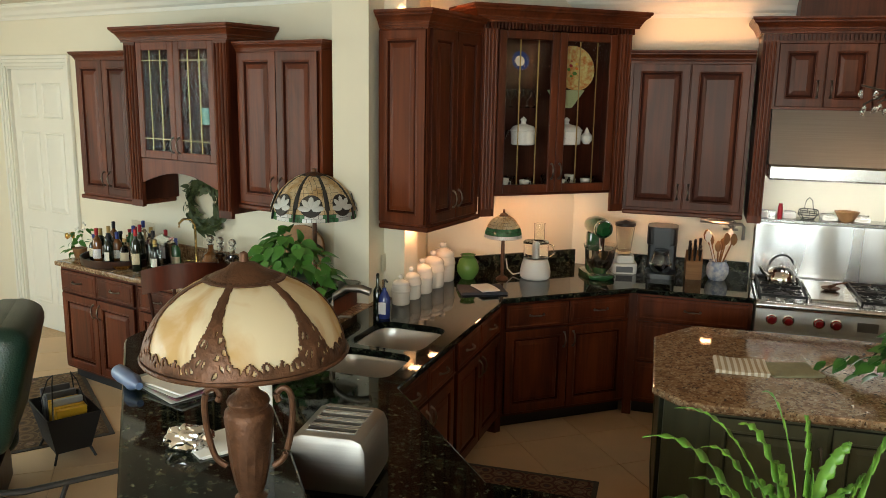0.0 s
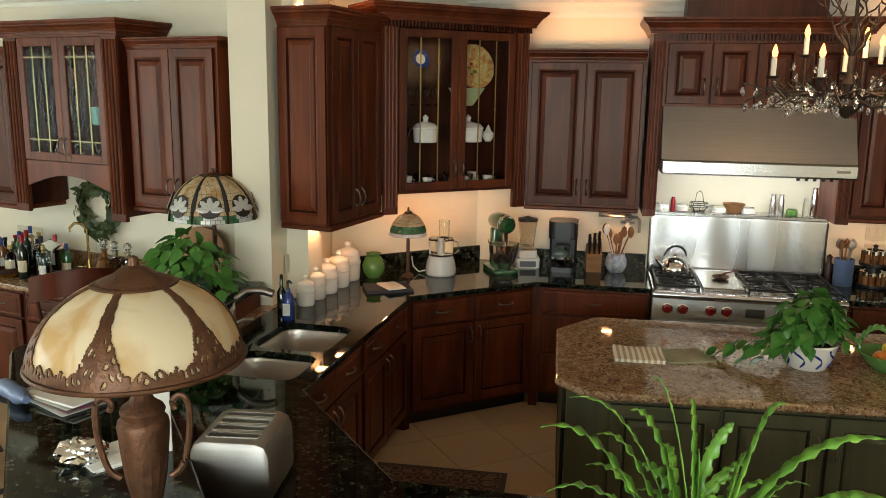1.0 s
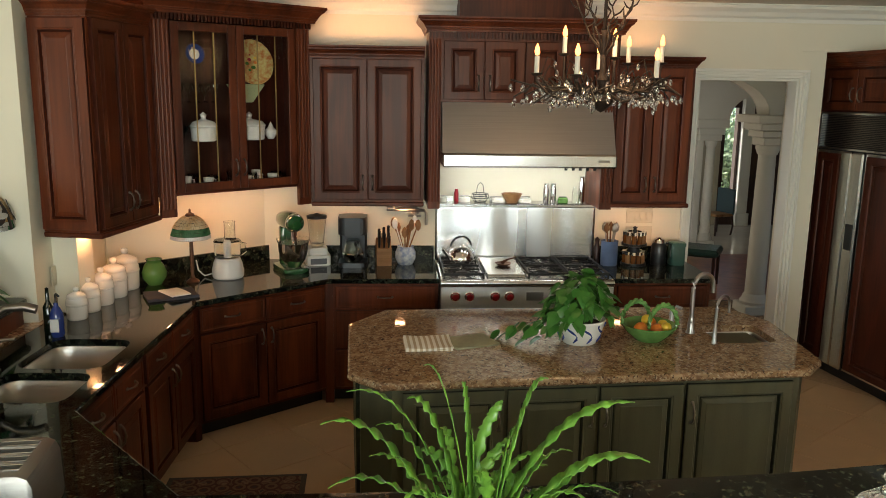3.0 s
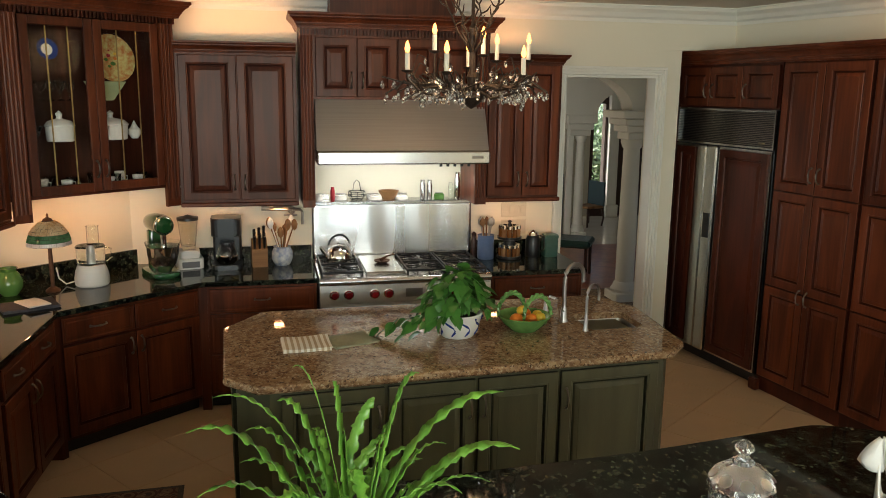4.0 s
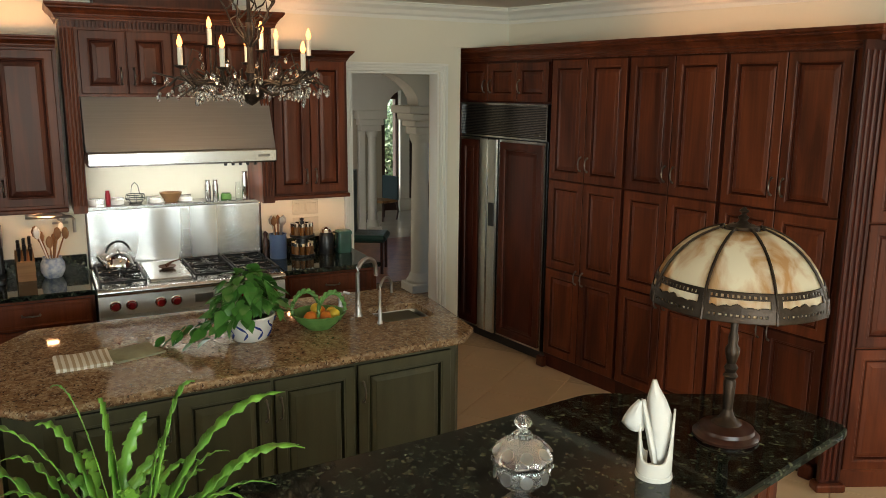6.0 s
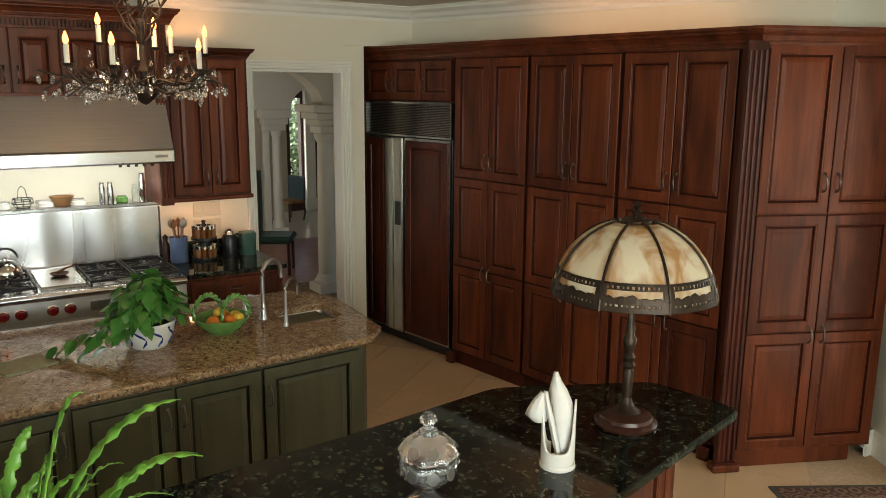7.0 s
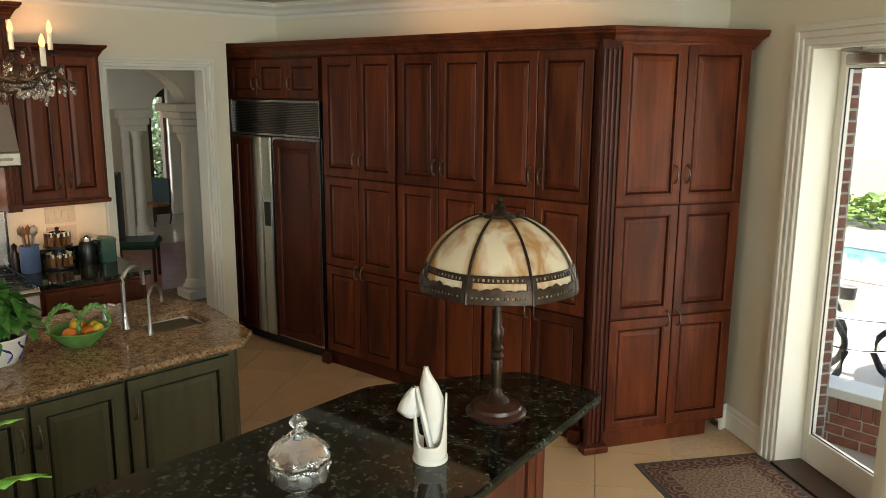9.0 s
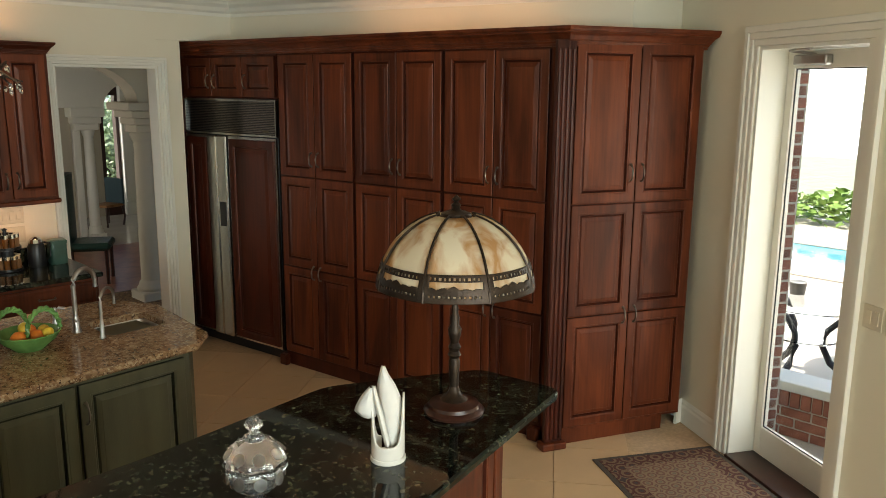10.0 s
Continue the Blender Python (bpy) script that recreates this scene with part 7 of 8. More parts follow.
for k in range(8):
    a = k * math.pi / 4
    part("rib", tube(bmesh.new(), [(0.04 * math.cos(a), 0.04 * math.sin(a), 0.004), (0.065 * math.cos(a), 0.065 * math.sin(a), 0.035), (0.06 * math.cos(a), 0.06 * math.sin(a), 0.065)], 0.0025, 5), IRON, wr)
part("handle", tube(bmesh.new(), [(0.03, 0, 0.065), (0.02, 0, 0.13), (0.0, 0, 0.15), (-0.02, 0, 0.13), (-0.03, 0, 0.065)], 0.003, 6), IRON, wr)
# right of the range
bc = thing("utensil_crock", pose(1.67, 6.08, CT), "blue stoneware crock with wooden and steel utensils", "utensil crock")
part("crock", lathe(bmesh.new(), [(0.06, 0), (0.064, 0.006), (0.064, 0.18), (0.067, 0.188), (0.058, 0.188), (0.056, 0.1), (0.0001, 0.09)], 26), BLUE_CROCK, bc, smooth=True)
for k in range(6):
    a = k * 1.3
    dx, dy = 0.03 * math.cos(a), 0.025 * math.sin(a)
    bm = tube(bmesh.new(), [(dx * 0.4, dy * 0.4, 0.10), (dx * 1.5, dy * 1.3, 0.28)], 0.006, 6)
    lathe(bm, [(0.0001, -0.03), (0.02, -0.01), (0.022, 0.02), (0.0001, 0.05)], 10, dx * 1.6, dy * 1.4, 0.28, wob=lambda a_, h_: 0.35 + 0.65 * abs(math.cos(a_)))
    part("utensil", bm, OAK if k % 2 else NICKEL, bc, smooth=True)
lathe_thing("pepper_mill", [(0.022, 0), (0.022, 0.12), (0.014, 0.15), (0.02, 0.18), (0.0001, 0.20)], MAHOG, 1.60, 6.18, CT, "turned dark wood pepper mill", "pepper mill", 16)
sp = thing("spice_rack", pose(1.86, 6.08, CT), "black two-tier revolving rack with spice jars", "spice rack")
for z in (0.0, 0.15):
    part("tray", lathe(bmesh.new(), [(0.085, z), (0.095, z + 0.004), (0.095, z + 0.022), (0.09, z + 0.022), (0.0001, z + 0.008)], 24), BLACK, sp, smooth=True)
part("post", lathe(bmesh.new(), [(0.012, 0.008), (0.012, 0.28), (0.02, 0.29), (0.0001, 0.30)], 12), BLACK, sp)
part("drum", lathe(bmesh.new(), [(0.045, 0.01), (0.045, 0.15)], 16), BLACK, sp)
for z in (0.01, 0.16):
    for k in range(10):
        a = k * 2 * math.pi / 10
        j = part("spice_jar", lathe(bmesh.new(), [(0.019, 0), (0.019, 0.075), (0.0001, 0.076)], 10), AMBER if k % 3 else OAK, sp, m=pose(0.07 * math.cos(a), 0.07 * math.sin(a), z))
        part("lid", lathe(bmesh.new(), [(0.02, 0.075), (0.02, 0.10), (0.0001, 0.101)], 10), CHROME, j)
ck = thing("thermos_jug", pose(2.06, 6.10, CT), "black thermal jug with chrome top", "jug")
part("body", lathe(bmesh.new(), [(0.058, 0), (0.06, 0.01), (0.058, 0.14), (0.045, 0.17)], 20), BLACK, ck, smooth=True)
part("cap", lathe(bmesh.new(), [(0.046, 0.17), (0.04, 0.195), (0.02, 0.21), (0.0001, 0.215)], 20), CHROME, ck, smooth=True)
part("handle", tube(bmesh.new(), [(0.045, -0.02, 0.17), (0.085, -0.03, 0.16), (0.085, -0.03, 0.07), (0.058, -0.02, 0.04)], 0.008, 8), BLACK, ck)
gj = thing("jug", pose(2.20, 6.10, CT), "square green stoneware jug", "jug")
part("body", prism(bmesh.new(), rounded([(-0.055, -0.055), (0.055, -0.055), (0.055, 0.055), (-0.055, 0.055)], 0.02), 0, 0.175, 0.01), TEAL, gj, smooth=True)
part("rim", boxes((-0.052, 0.052, -0.06, -0.052, 0.15, 0.172)), TEAL, gj)


# wall plates
GD = pose(4.56, 2.02, 0, 0, 0, DANG)


def plate_on(m, n, label="ivory wall plate with switches"):
    t = thing("wall_plate", m, label, "switch", "wall plates")
    w = 0.045 * n + 0.03
    part("plate", box(bmesh.new(), -w / 2, w / 2, -0.006, 0, -0.058, 0.058, 0.003), IVORY, t)
    for k in range(n):
        x = (k - (n - 1) / 2) * 0.046
        part("rocker", box(bmesh.new(), x - 0.016, x + 0.016, -0.009, -0.005, -0.033, 0.033, 0.002), IVORY, t)


plate_on(GD @ pose(0.915, 0, 1.165), 2)
for x, z in ((1.95, 1.27), (1.95, 1.13)):
    plate_on(pose(x, YB, z), 4)
for y, z in ((4.78, 1.14), (4.98, 1.15), (5.10, 1.155)):
    plate_on(pose(-1.915 + (y - 4.6) * 0.052, y, z, 0, 0, 87), 1, "ivory wall outlet plate")
plate_on(pose(*bar_xy(0.12, 0.64), 1.10, 0, 0, BAR_ANG), 2)
plate_on(pose(*bar_xy(0.28, 0.64), 1.10, 0, 0, BAR_ANG), 2)
plate_on(pose(*bar_xy(0.87, 0.64), 1.10, 0, 0, BAR_ANG), 1)
for z in (1.49, 1.16):
    plate_on(pose(4.02, 1.115, z, 0, 0, DANG), 2)

# ---------- display cabinet china ----------
GM = pose(-1.435, 5.235, 0, 0, 0, 39.0)


def in_cab(x, y, z):
    return GM @ pose(x, y, z)


PLATE = [(0.0001, 0.006), (0.55, 0.008), (0.65, 0.02), (0.98, 0.045), (1.0, 0.05), (0.97, 0.05), (0.65, 0.03), (0.0001, 0.018)]
MAJ = mat("majolica_plate", (0.62, 0.55, 0.22), 0.2, noise_scale=34, color2=(0.50, 0.17, 0.05), detail=2)
pl_ = thing("decorative_plate", in_cab(0.795, 0.20, GZ0 + 0.845) @ pose(0, 0, 0, 78, 0, 0), "large yellow and green fruit-painted plate", "plate")
part("dish", lathe(bmesh.new(), [(r * 0.155, z * 0.5) for r, z in PLATE], 36), MAJ, pl_, smooth=True)
for k in range(22):
    a, r = k * 2.4, 0.025 + 0.0052 * k
    bm = bmesh.new()
    bmesh.ops.create_uvsphere(bm, u_segments=10, v_segments=6, radius=0.012 + 0.006 * (k * 7 % 5) / 4)
    part("painted_fruit", bm, (ORANGE, FOILS[0], GLAZE_GREEN, LEMON, GLAZE_GREEN)[k % 5], pl_, smooth=True, m=pose(r * math.cos(a), r * math.sin(a), 0.009 + 0.10 * max(0, r - 0.09)) @ Matrix.Diagonal((1.2, 0.9, 0.25, 1)))
pb = thing("decorative_plate", in_cab(0.385, 0.22, GZ0 + 0.885) @ pose(0, 0, 0, 78, 0, 0), "small blue and white plate", "plate")
part("dish", lathe(bmesh.new(), [(r * 0.065, z * 0.5) for r, z in PLATE], 28), COBALT, pb, smooth=True)
part("centre", lathe(bmesh.new(), [(0.0001, 0.012), (0.036, 0.0125), (0.036, 0.014), (0.0001, 0.0145)], 20), CERAMIC, pb)
lathe_thing("square_bowl", [(0.04, 0), (0.05, 0.004), (0.13, 0.12), (0.125, 0.122), (0.04, 0.012), (0.0001, 0.01)], mat("celadon", (0.38, 0.44, 0.24), 0.2), *in_cab(0.72, 0.16, GZ0 + 0.579).translation, "flared pale green glazed bowl", "bowl", 4, smooth=False)
for x, y, z, s, lb in ((0.40, 0.15, GZ0 + 0.329, 1.0, "white ribbed souffle pot with lid"), (0.735, 0.15, GZ0 + 0.329, 1.25, "large white covered tureen")):
    t = thing("tureen", in_cab(x, y, z), lb, "tureen")
    part("pot", lathe(bmesh.new(), [(0.075 * s, 0), (0.08 * s, 0.005), (0.085 * s, 0.09), (0.09 * s, 0.095), (0.09 * s, 0.10), (0.0001, 0.10)], 30), CERAMIC, t, smooth=True)
    part("lid", lathe(bmesh.new(), [(0.088 * s, 0.10), (0.07 * s, 0.125), (0.02, 0.14), (0.015, 0.15), (0.022, 0.17), (0.0001, 0.19)], 30), CERAMIC, t, smooth=True)
lathe_thing("glass_bowl", [(0.03, 0), (0.06, 0.04), (0.085, 0.10), (0.08, 0.10), (0.0001, 0.02)], CLEAR, *in_cab(0.21, 0.16, GZ0 + 0.329).translation, "clear glass bowl on glass shelf", "bowl", 20)
lathe_thing("sugar_bowl", [(0.02, 0), (0.04, 0.03), (0.04, 0.06), (0.02, 0.08), (0.012, 0.10), (0.0001, 0.12)], CERAMIC, *in_cab(0.90, 0.15, GZ0 + 0.329).translation, "small white lidded sugar bowl", "sugar bowl", 18)
for k, x in enumerate((0.19, 0.27, 0.34, 0.40, 0.46, 0.62, 0.68, 0.75, 0.81, 0.88, 0.94)):
    mt = CERAMIC if k in (0, 1, 3, 6, 8, 9) else CLEAR
    t = thing("cup", in_cab(x, 0.11 + 0.05 * (k % 3), GZ0 + 0.031), "plain white china teacup" if mt is CERAMIC else "clear glass cup in the cabinet", "cup", "cabinet cups")
    part("cup_body", lathe(bmesh.new(), [(0.02, 0), (0.03, 0.01), (0.036, 0.06 + 0.01 * (k % 3)), (0.032, 0.06 + 0.01 * (k % 3)), (0.0001, 0.012)], 16), mt, t, smooth=True)
    part("handle", tube(bmesh.new(), [(0.032, 0, 0.05), (0.052, 0, 0.045), (0.05, 0, 0.022), (0.03, 0, 0.018)], 0.004, 6), mt, t)
for k in range(6):
    lathe_thing("crystal_glass", [(0.025, 0), (0.005, 0.01), (0.005, 0.05), (0.025, 0.075), (0.028, 0.12), (0.025, 0.12), (0.0001, 0.07)], CLEAR, *in_cab(0.18 + 0.06 * k, 0.15, GZ0 + 0.579).translation, "stemmed crystal glass on cabinet shelf", "glass", 12, "cabinet glasses")
# glasses in the bar cabinet
BGM = bar_pose(0.64, 0.26)
for z in (1.731, 1.958, 2.138, 2.318):
    for k in range(0, 7, 2):
        p = (BGM @ pose(0.17 + 0.113 * k, 0.15 + 0.03 * (k % 2), z)).translation
        mt = (CLEAR, mat("aqua_glass", (0.25, 0.55, 0.50), 0.05, coat=0.5) if (k == 4 and z == 1.958) else CLEAR, BOTTLE_G)[0 if k % 4 else 1] if not (k == 6 and z > 2.3) else COBALT
        lathe_thing("bar_glass", [(0.028, 0), (0.032, 0.01), (0.036, 0.11), (0.032, 0.11), (0.0001, 0.012)], mt, *p, "tumbler on the bar cabinet shelf", "glass", 12, "bar glasses")

# ---------- wet bar ----------
tr = thing("serving_tray", bar_pose(0.42, 0.30) @ pose(0, 0, CT), "round dark wooden bottle tray", "tray")
part("tray", lathe(bmesh.new(), [(0.29, 0), (0.30, 0.006), (0.305, 0.06), (0.295, 0.06), (0.285, 0.014), (0.0001, 0.012)], 40), MAHOG, tr, smooth=True)
BOT = [(0.036, 0), (0.038, 0.005), (0.038, 0.19), (0.03, 0.215), (0.015, 0.235), (0.0135, 0.30), (0.015, 0.305), (0.0001, 0.306)]
SQ = [(0.042, 0), (0.045, 0.006), (0.045, 0.15), (0.035, 0.175), (0.014, 0.19), (0.013, 0.23), (0.017, 0.232), (0.017, 0.255), (0.0001, 0.256)]
rnd = random.Random(77)
spots = [(0.2 * math.cos(a), 0.2 * math.sin(a)) for a in [k * math.pi / 5.5 for k in range(11)]] + [(0.10 * math.cos(a), 0.10 * math.sin(a)) for a in [0.2 + k * 2 * math.pi / 5 for k in range(5)]]
out = [(0.34, -0.14), (0.40, -0.04), (0.47, -0.08), (0.53, 0.05), (0.36, 0.10)]
for k, (x, y) in enumerate(spots + out):
    tall = k % 3 != 1 or k >= len(spots)
    glassm = (BOTTLE, AMBER, BOTTLE, CLEAR, BOTTLE_G, AMBER, BOTTLE)[k % 7] if k < len(spots) else (BOTTLE, BOTTLE, BOTTLE, BOTTLE_G, BOTTLE)[k - len(spots)]
    s = 0.85 + 0.3 * rnd.random()
    t = thing("bottle", bar_pose(0.42 + x, 0.30 + y) @ pose(0, 0, CT + (0.0125 if k < len(spots) else 0), 0, 0, rnd.uniform(-40, 40)) @ Matrix.Scale(0.86, 4), "dark wine bottle with paper label" if tall else "squat spirit bottle with label", "bottle", "bar bottles")
    prof = [(r, z * s) for r, z in (BOT if tall else SQ)]
    part("glass_body", lathe(bmesh.new(), prof, 16), glassm, t, smooth=True)
    R0 = 0.0385 if tall else 0.0455
    bm = bmesh.new()
    rows = []
    for z in (0.05, 0.13):
        rows.append([bm.verts.new((R0 * math.cos(radians(a)), R0 * math.sin(radians(a)), z * s)) for a in range(-160, -19, 20)])
    for q in range(7):
        bm.faces.new((rows[0][q], rows[0][q + 1], rows[1][q + 1], rows[1][q]))
    thick(part("label", bm, LABELS[k % 3], t, "paper label with no legible words"), 0.0006)
    zt = prof[-1][1]
    part("capsule", lathe(bmesh.new(), [(0.0155, zt - 0.06), (0.0165, zt - 0.002), (0.0001, zt + 0.002)] if tall else [(0.018, zt - 0.026), (0.0185, zt + 0.001), (0.0001, zt + 0.002)], 12), FOILS[k % 4], t, smooth=True)
cd_ = thing("glass_cloche", bar_pose(0.86, 0.30) @ pose(0, 0, CT), "clear ribbed glass ice bucket with steel lid", "ice bucket")
part("bucket", lathe(bmesh.new(), [(0.10, 0), (0.11, 0.01), (0.115, 0.19), (0.11, 0.20), (0.105, 0.19), (0.10, 0.015), (0.0001, 0.012)], 36, wob=lambda a, h: 1 + 0.015 * math.cos(18 * a)), CLEAR, cd_, smooth=True)
part("lid", lathe(bmesh.new(), [(0.112, 0.20), (0.09, 0.225), (0.03, 0.24), (0.012, 0.255), (0.0001, 0.26)], 24), CLEAR, cd_, smooth=True)
for k, u in enumerate((1.20, 1.30, 1.42)):
    t = thing("decanter", bar_pose(u, 0.45) @ pose(0, 0, CT), "cut glass decanter with ball stopper", "decanter", "decanters")
    part("flask", lathe(bmesh.new(), [(0.06, 0), (0.07, 0.01), (0.072, 0.08), (0.05, 0.13), (0.02, 0.15), (0.018, 0.19), (0.026, 0.20), (0.0001, 0.20)], 18, wob=facet), AMBER if k == 0 else CLEAR, t)
    part("stopper", lathe(bmesh.new(), [(0.012, 0.20), (0.012, 0.21), (0.028, 0.23), (0.022, 0.255), (0.0001, 0.265)], 12), CRYSTAL, t)
lathe_thing("ashtray", [(0.05, 0), (0.07, 0.015), (0.075, 0.03), (0.06, 0.02), (0.0001, 0.012)], BRASS, *(bar_pose(0.62, 0.14) @ pose(0, 0, CT)).translation, "small brass dish on the bar counter", "dish", 20)
vn = thing("vine_plant", bar_pose(0.02, 0.20) @ pose(0, 0, CT), "small trailing plant with white berries", "potted plant")
part("pot", lathe(bmesh.new(), [(0.04, 0), (0.055, 0.07), (0.0001, 0.065)], 16), OAK, vn, smooth=True)
for k in range(40):
    a = rnd.uniform(0, 6.28)
    r = 0.11 * rnd.random()
    part("leaf", LEAVES[k % 3], LEAF, vn, m=pose(r * math.cos(a), r * math.sin(a), rnd.uniform(0.02, 0.22), rnd.uniform(-60, 20), rnd.uniform(-40, 40), math.degrees(a) - 90) @ Matrix.Scale(0.55, 4))
for k in range(8):
    bm = bmesh.new()
    bmesh.ops.create_icosphere(bm, subdivisions=1, radius=0.01)
    part("berry", bm, CERAMIC, vn, m=pose(rnd.uniform(-0.07, 0.07), rnd.uniform(-0.05, 0.05), rnd.uniform(0.15, 0.27)))
# wreath leaning at the bar tap
WL = [leaf_mesh("wreath_leaf", WREATH, 0.075, 0.034, 0.3), leaf_mesh("wreath_leaf", WREATH, 0.065, 0.030, 0.2)]
wrth = thing("wreath", bar_pose(1.02, 0.60) @ pose(0, 0, 1.36, 90, 0, 0), "green leafy wreath hanging on the wall", "wreath")
part("ring", tube(bmesh.new(), [(0.165 * math.cos(a * math.pi / 16), 0.165 * math.sin(a * math.pi / 16), 0.02) for a in range(33)], 0.022, 8), WREATH, wrth)
for k in range(230):
    a = rnd.uniform(0, 2 * math.pi)
    r = 0.165 + rnd.uniform(-0.045, 0.045)
    part("leaf", WL[k % 2], WREATH, wrth, m=pose(r * math.cos(a), r * math.sin(a), 0.02 + rnd.uniform(0, 0.035), rnd.uniform(-40, 40), rnd.uniform(-60, 60), math.degrees(a) + rnd.uniform(-40, 60)))
solid("backsplash", box(bmesh.new(), 0.0, 2.6, -0.022, -0.001, CT + 0.001, CT + 0.11), BROWN_GRANITE, "low brown granite upstand at the bar", "backsplash", m=bar_pose(0.0, 0.64))


# bar chairs with curved backs
def bar_chair(m, label):
    t = thing("bar_chair", m, label, "chair", "bar chairs")
    part("seat", prism(bmesh.new(), rounded([(-0.22, -0.22), (0.22, -0.22), (0.20, 0.20), (-0.20, 0.20)], 0.05), 0.62, 0.68, 0.015), MAHOG, t, smooth=True)
    for x in (-0.18, 0.18):
        for y in (-0.18, 0.17):
            part("leg", tube(bmesh.new(), [(x * 1.1, y * 1.1, 0), (x, y, 0.62)], [0.016, 0.022], 8), MAHOG, t)
    bm = bmesh.new()
    prev = None
    for k in range(15):
        a = radians(200 + 140 * k / 14)
        x, y = 0.25 * math.cos(a), 0.05 + 0.25 * math.sin(a)
        top = 1.02 + 0.06 * math.sin(math.pi * k / 14)
        cur = [bm.verts.new((x * f, y * f, z)) for f, z in ((1, top - 0.13), (1, top), (0.9, top), (0.9, top - 0.13))]
        if prev:
            for j in range(4):
                bm.faces.new((prev[j], prev[(j + 1) % 4], cur[(j + 1) % 4], cur[j]))
        else:
            bm.faces.new(cur)
        prev = cur
    bm.faces.new(prev[::-1])
    part("curved_back", bm, CHERRY_DARK_COPY, t, smooth=True)
    for k in range(4):
        a = radians(210 + 40 * k)
        part("spindle", tube(bmesh.new(), [(0.2 * math.cos(a), 0.03 + 0.2 * math.sin(a), 0.67), (0.24 * math.cos(a), 0.05 + 0.24 * math.sin(a), 0.98)], 0.01, 6), MAHOG, t)
    return t


bar_chair(pose(-2.96, 4.22, 0, 0, 0, 40) @ Matrix.Scale(1.12, 4), "dark cherry bar chair with curved back rail")
# framed mirror-like sideboard board seen behind the mosaic lamp
ab = thing("arched_board", bar_pose(1.95, 0.55) @ pose(0, 0, CT), "brown arched wooden tray leaning at the wall", "tray")
bm = bmesh.new()
prism(bm, [(-0.20, 0), (0.20, 0)] + [(0.20 * math.cos(a * math.pi / 14), 0.26 + 0.14 * math.sin(a * math.pi / 14)) for a in range(15)], 0, 0.02, 0.004)
part("board", bm, OAK, ab, m=pose(0, 0, 0, 82, 0, 0))

# ---------- sitting corner ----------
rc = thing("recliner", pose(-3.73, 2.98, 0, 0, 0, -52), "dark green leather recliner with padded back", "armchair")
def cushion(x0, x1, y0, y1, z0, z1, b):
    return box(bmesh.new(), x0, x1, y0, y1, z0, z1, b, 4)
part("seat", cushion(-0.34, 0.34, -0.40, 0.32, 0.22, 0.48, 0.07), LEATHER, rc, smooth=True)
part("backrest", cushion(-0.36, 0.36, -0.11, 0.11, 0.0, 0.66, 0.09), LEATHER, rc, smooth=True, m=pose(0, 0.36, 0.42, -14, 0, 0))
part("headrest", cushion(-0.33, 0.33, -0.10, 0.10, 0.0, 0.26, 0.09), LEATHER, rc, smooth=True, m=pose(0, 0.40, 0.82, -14, 0, 0))
for x in (-0.44, 0.44):
    part("armrest", cushion(x - 0.10, x + 0.10, -0.42, 0.40, 0.12, 0.62, 0.08), LEATHER, rc, smooth=True)
part("base", boxes((-0.40, 0.40, -0.36, 0.36, 0.0, 0.2)), MAHOG, rc)
st = thing("footrest_rail", pose(0, 0, 0), "bent dark metal rail beside the recliner", "rail")
part("rail", tube(bmesh.new(), [(-3.05, 2.55, 0.45), (-2.75, 2.72, 0.46), (-2.45, 2.95, 0.50)], [0.02, 0.022, 0.018], 8, 0.6), BLACK, st)
part("leg", tube(bmesh.new(), [(-2.62, 2.82, 0.48), (-2.75, 2.70, 0.0)], 0.012, 6), BLACK, st)
mb = thing("magazine_basket", pose(-3.62, 3.86, 0, 0, 0, -32), "dark metal magazine basket full of magazines", "magazine rack")
bm = bmesh.new()
vs = [bm.verts.new(p) for p in ((-0.15, -0.10, 0.06), (0.15, -0.10, 0.06), (0.15, 0.10, 0.06), (-0.15, 0.10, 0.06), (-0.22, -0.15, 0.30), (0.22, -0.15, 0.30), (0.22, 0.15, 0.30), (-0.22, 0.15, 0.30))]
for q in ((0, 3, 2, 1), (0, 1, 5, 4), (1, 2, 6, 5), (2, 3, 7, 6), (3, 0, 4, 7)):
    bm.faces.new([vs[i] for i in q])
thick(part("bucket", bm, IRON, mb), 0.008)
for x, y in ((-0.14, -0.09), (0.14, -0.09), (0.14, 0.09), (-0.14, 0.09)):
    part("foot", tube(bmesh.new(), [(x, y, 0.07), (x * 1.2, y * 1.3, 0.0)], 0.008, 6), IRON, mb)
for y in (-0.1, 0.1):
    part("handle", tube(bmesh.new(), [(-0.14, y, 0.30), (-0.05, y * 0.7, 0.46), (0.0, y * 0.5, 0.50), (0.05, y * 0.7, 0.46), (0.14, y, 0.30)], 0.004, 6), IRON, mb)
for k in range(9):
    mt = (GREYBOOK, PAPER, GREYBOOK, GREYBOOK, YELLOW, YELLOW, PAPER, YELLOW, YELLOW)[k]
    w = mb.matrix_basis @ pose(-0.135 + 0.029 * k, 0, 0.085, 0, -12 + 3 * k, 0)
    solid("magazine", box(bmesh.new(), 0, 0.024, -0.085, 0.085, 0, 0.26 + 0.03 * (k % 3 == 0), 0.003), mt, "magazine with yellow spine in the basket" if mt is YELLOW else "grey magazine standing in the basket", "magazine", "magazines", m=w)


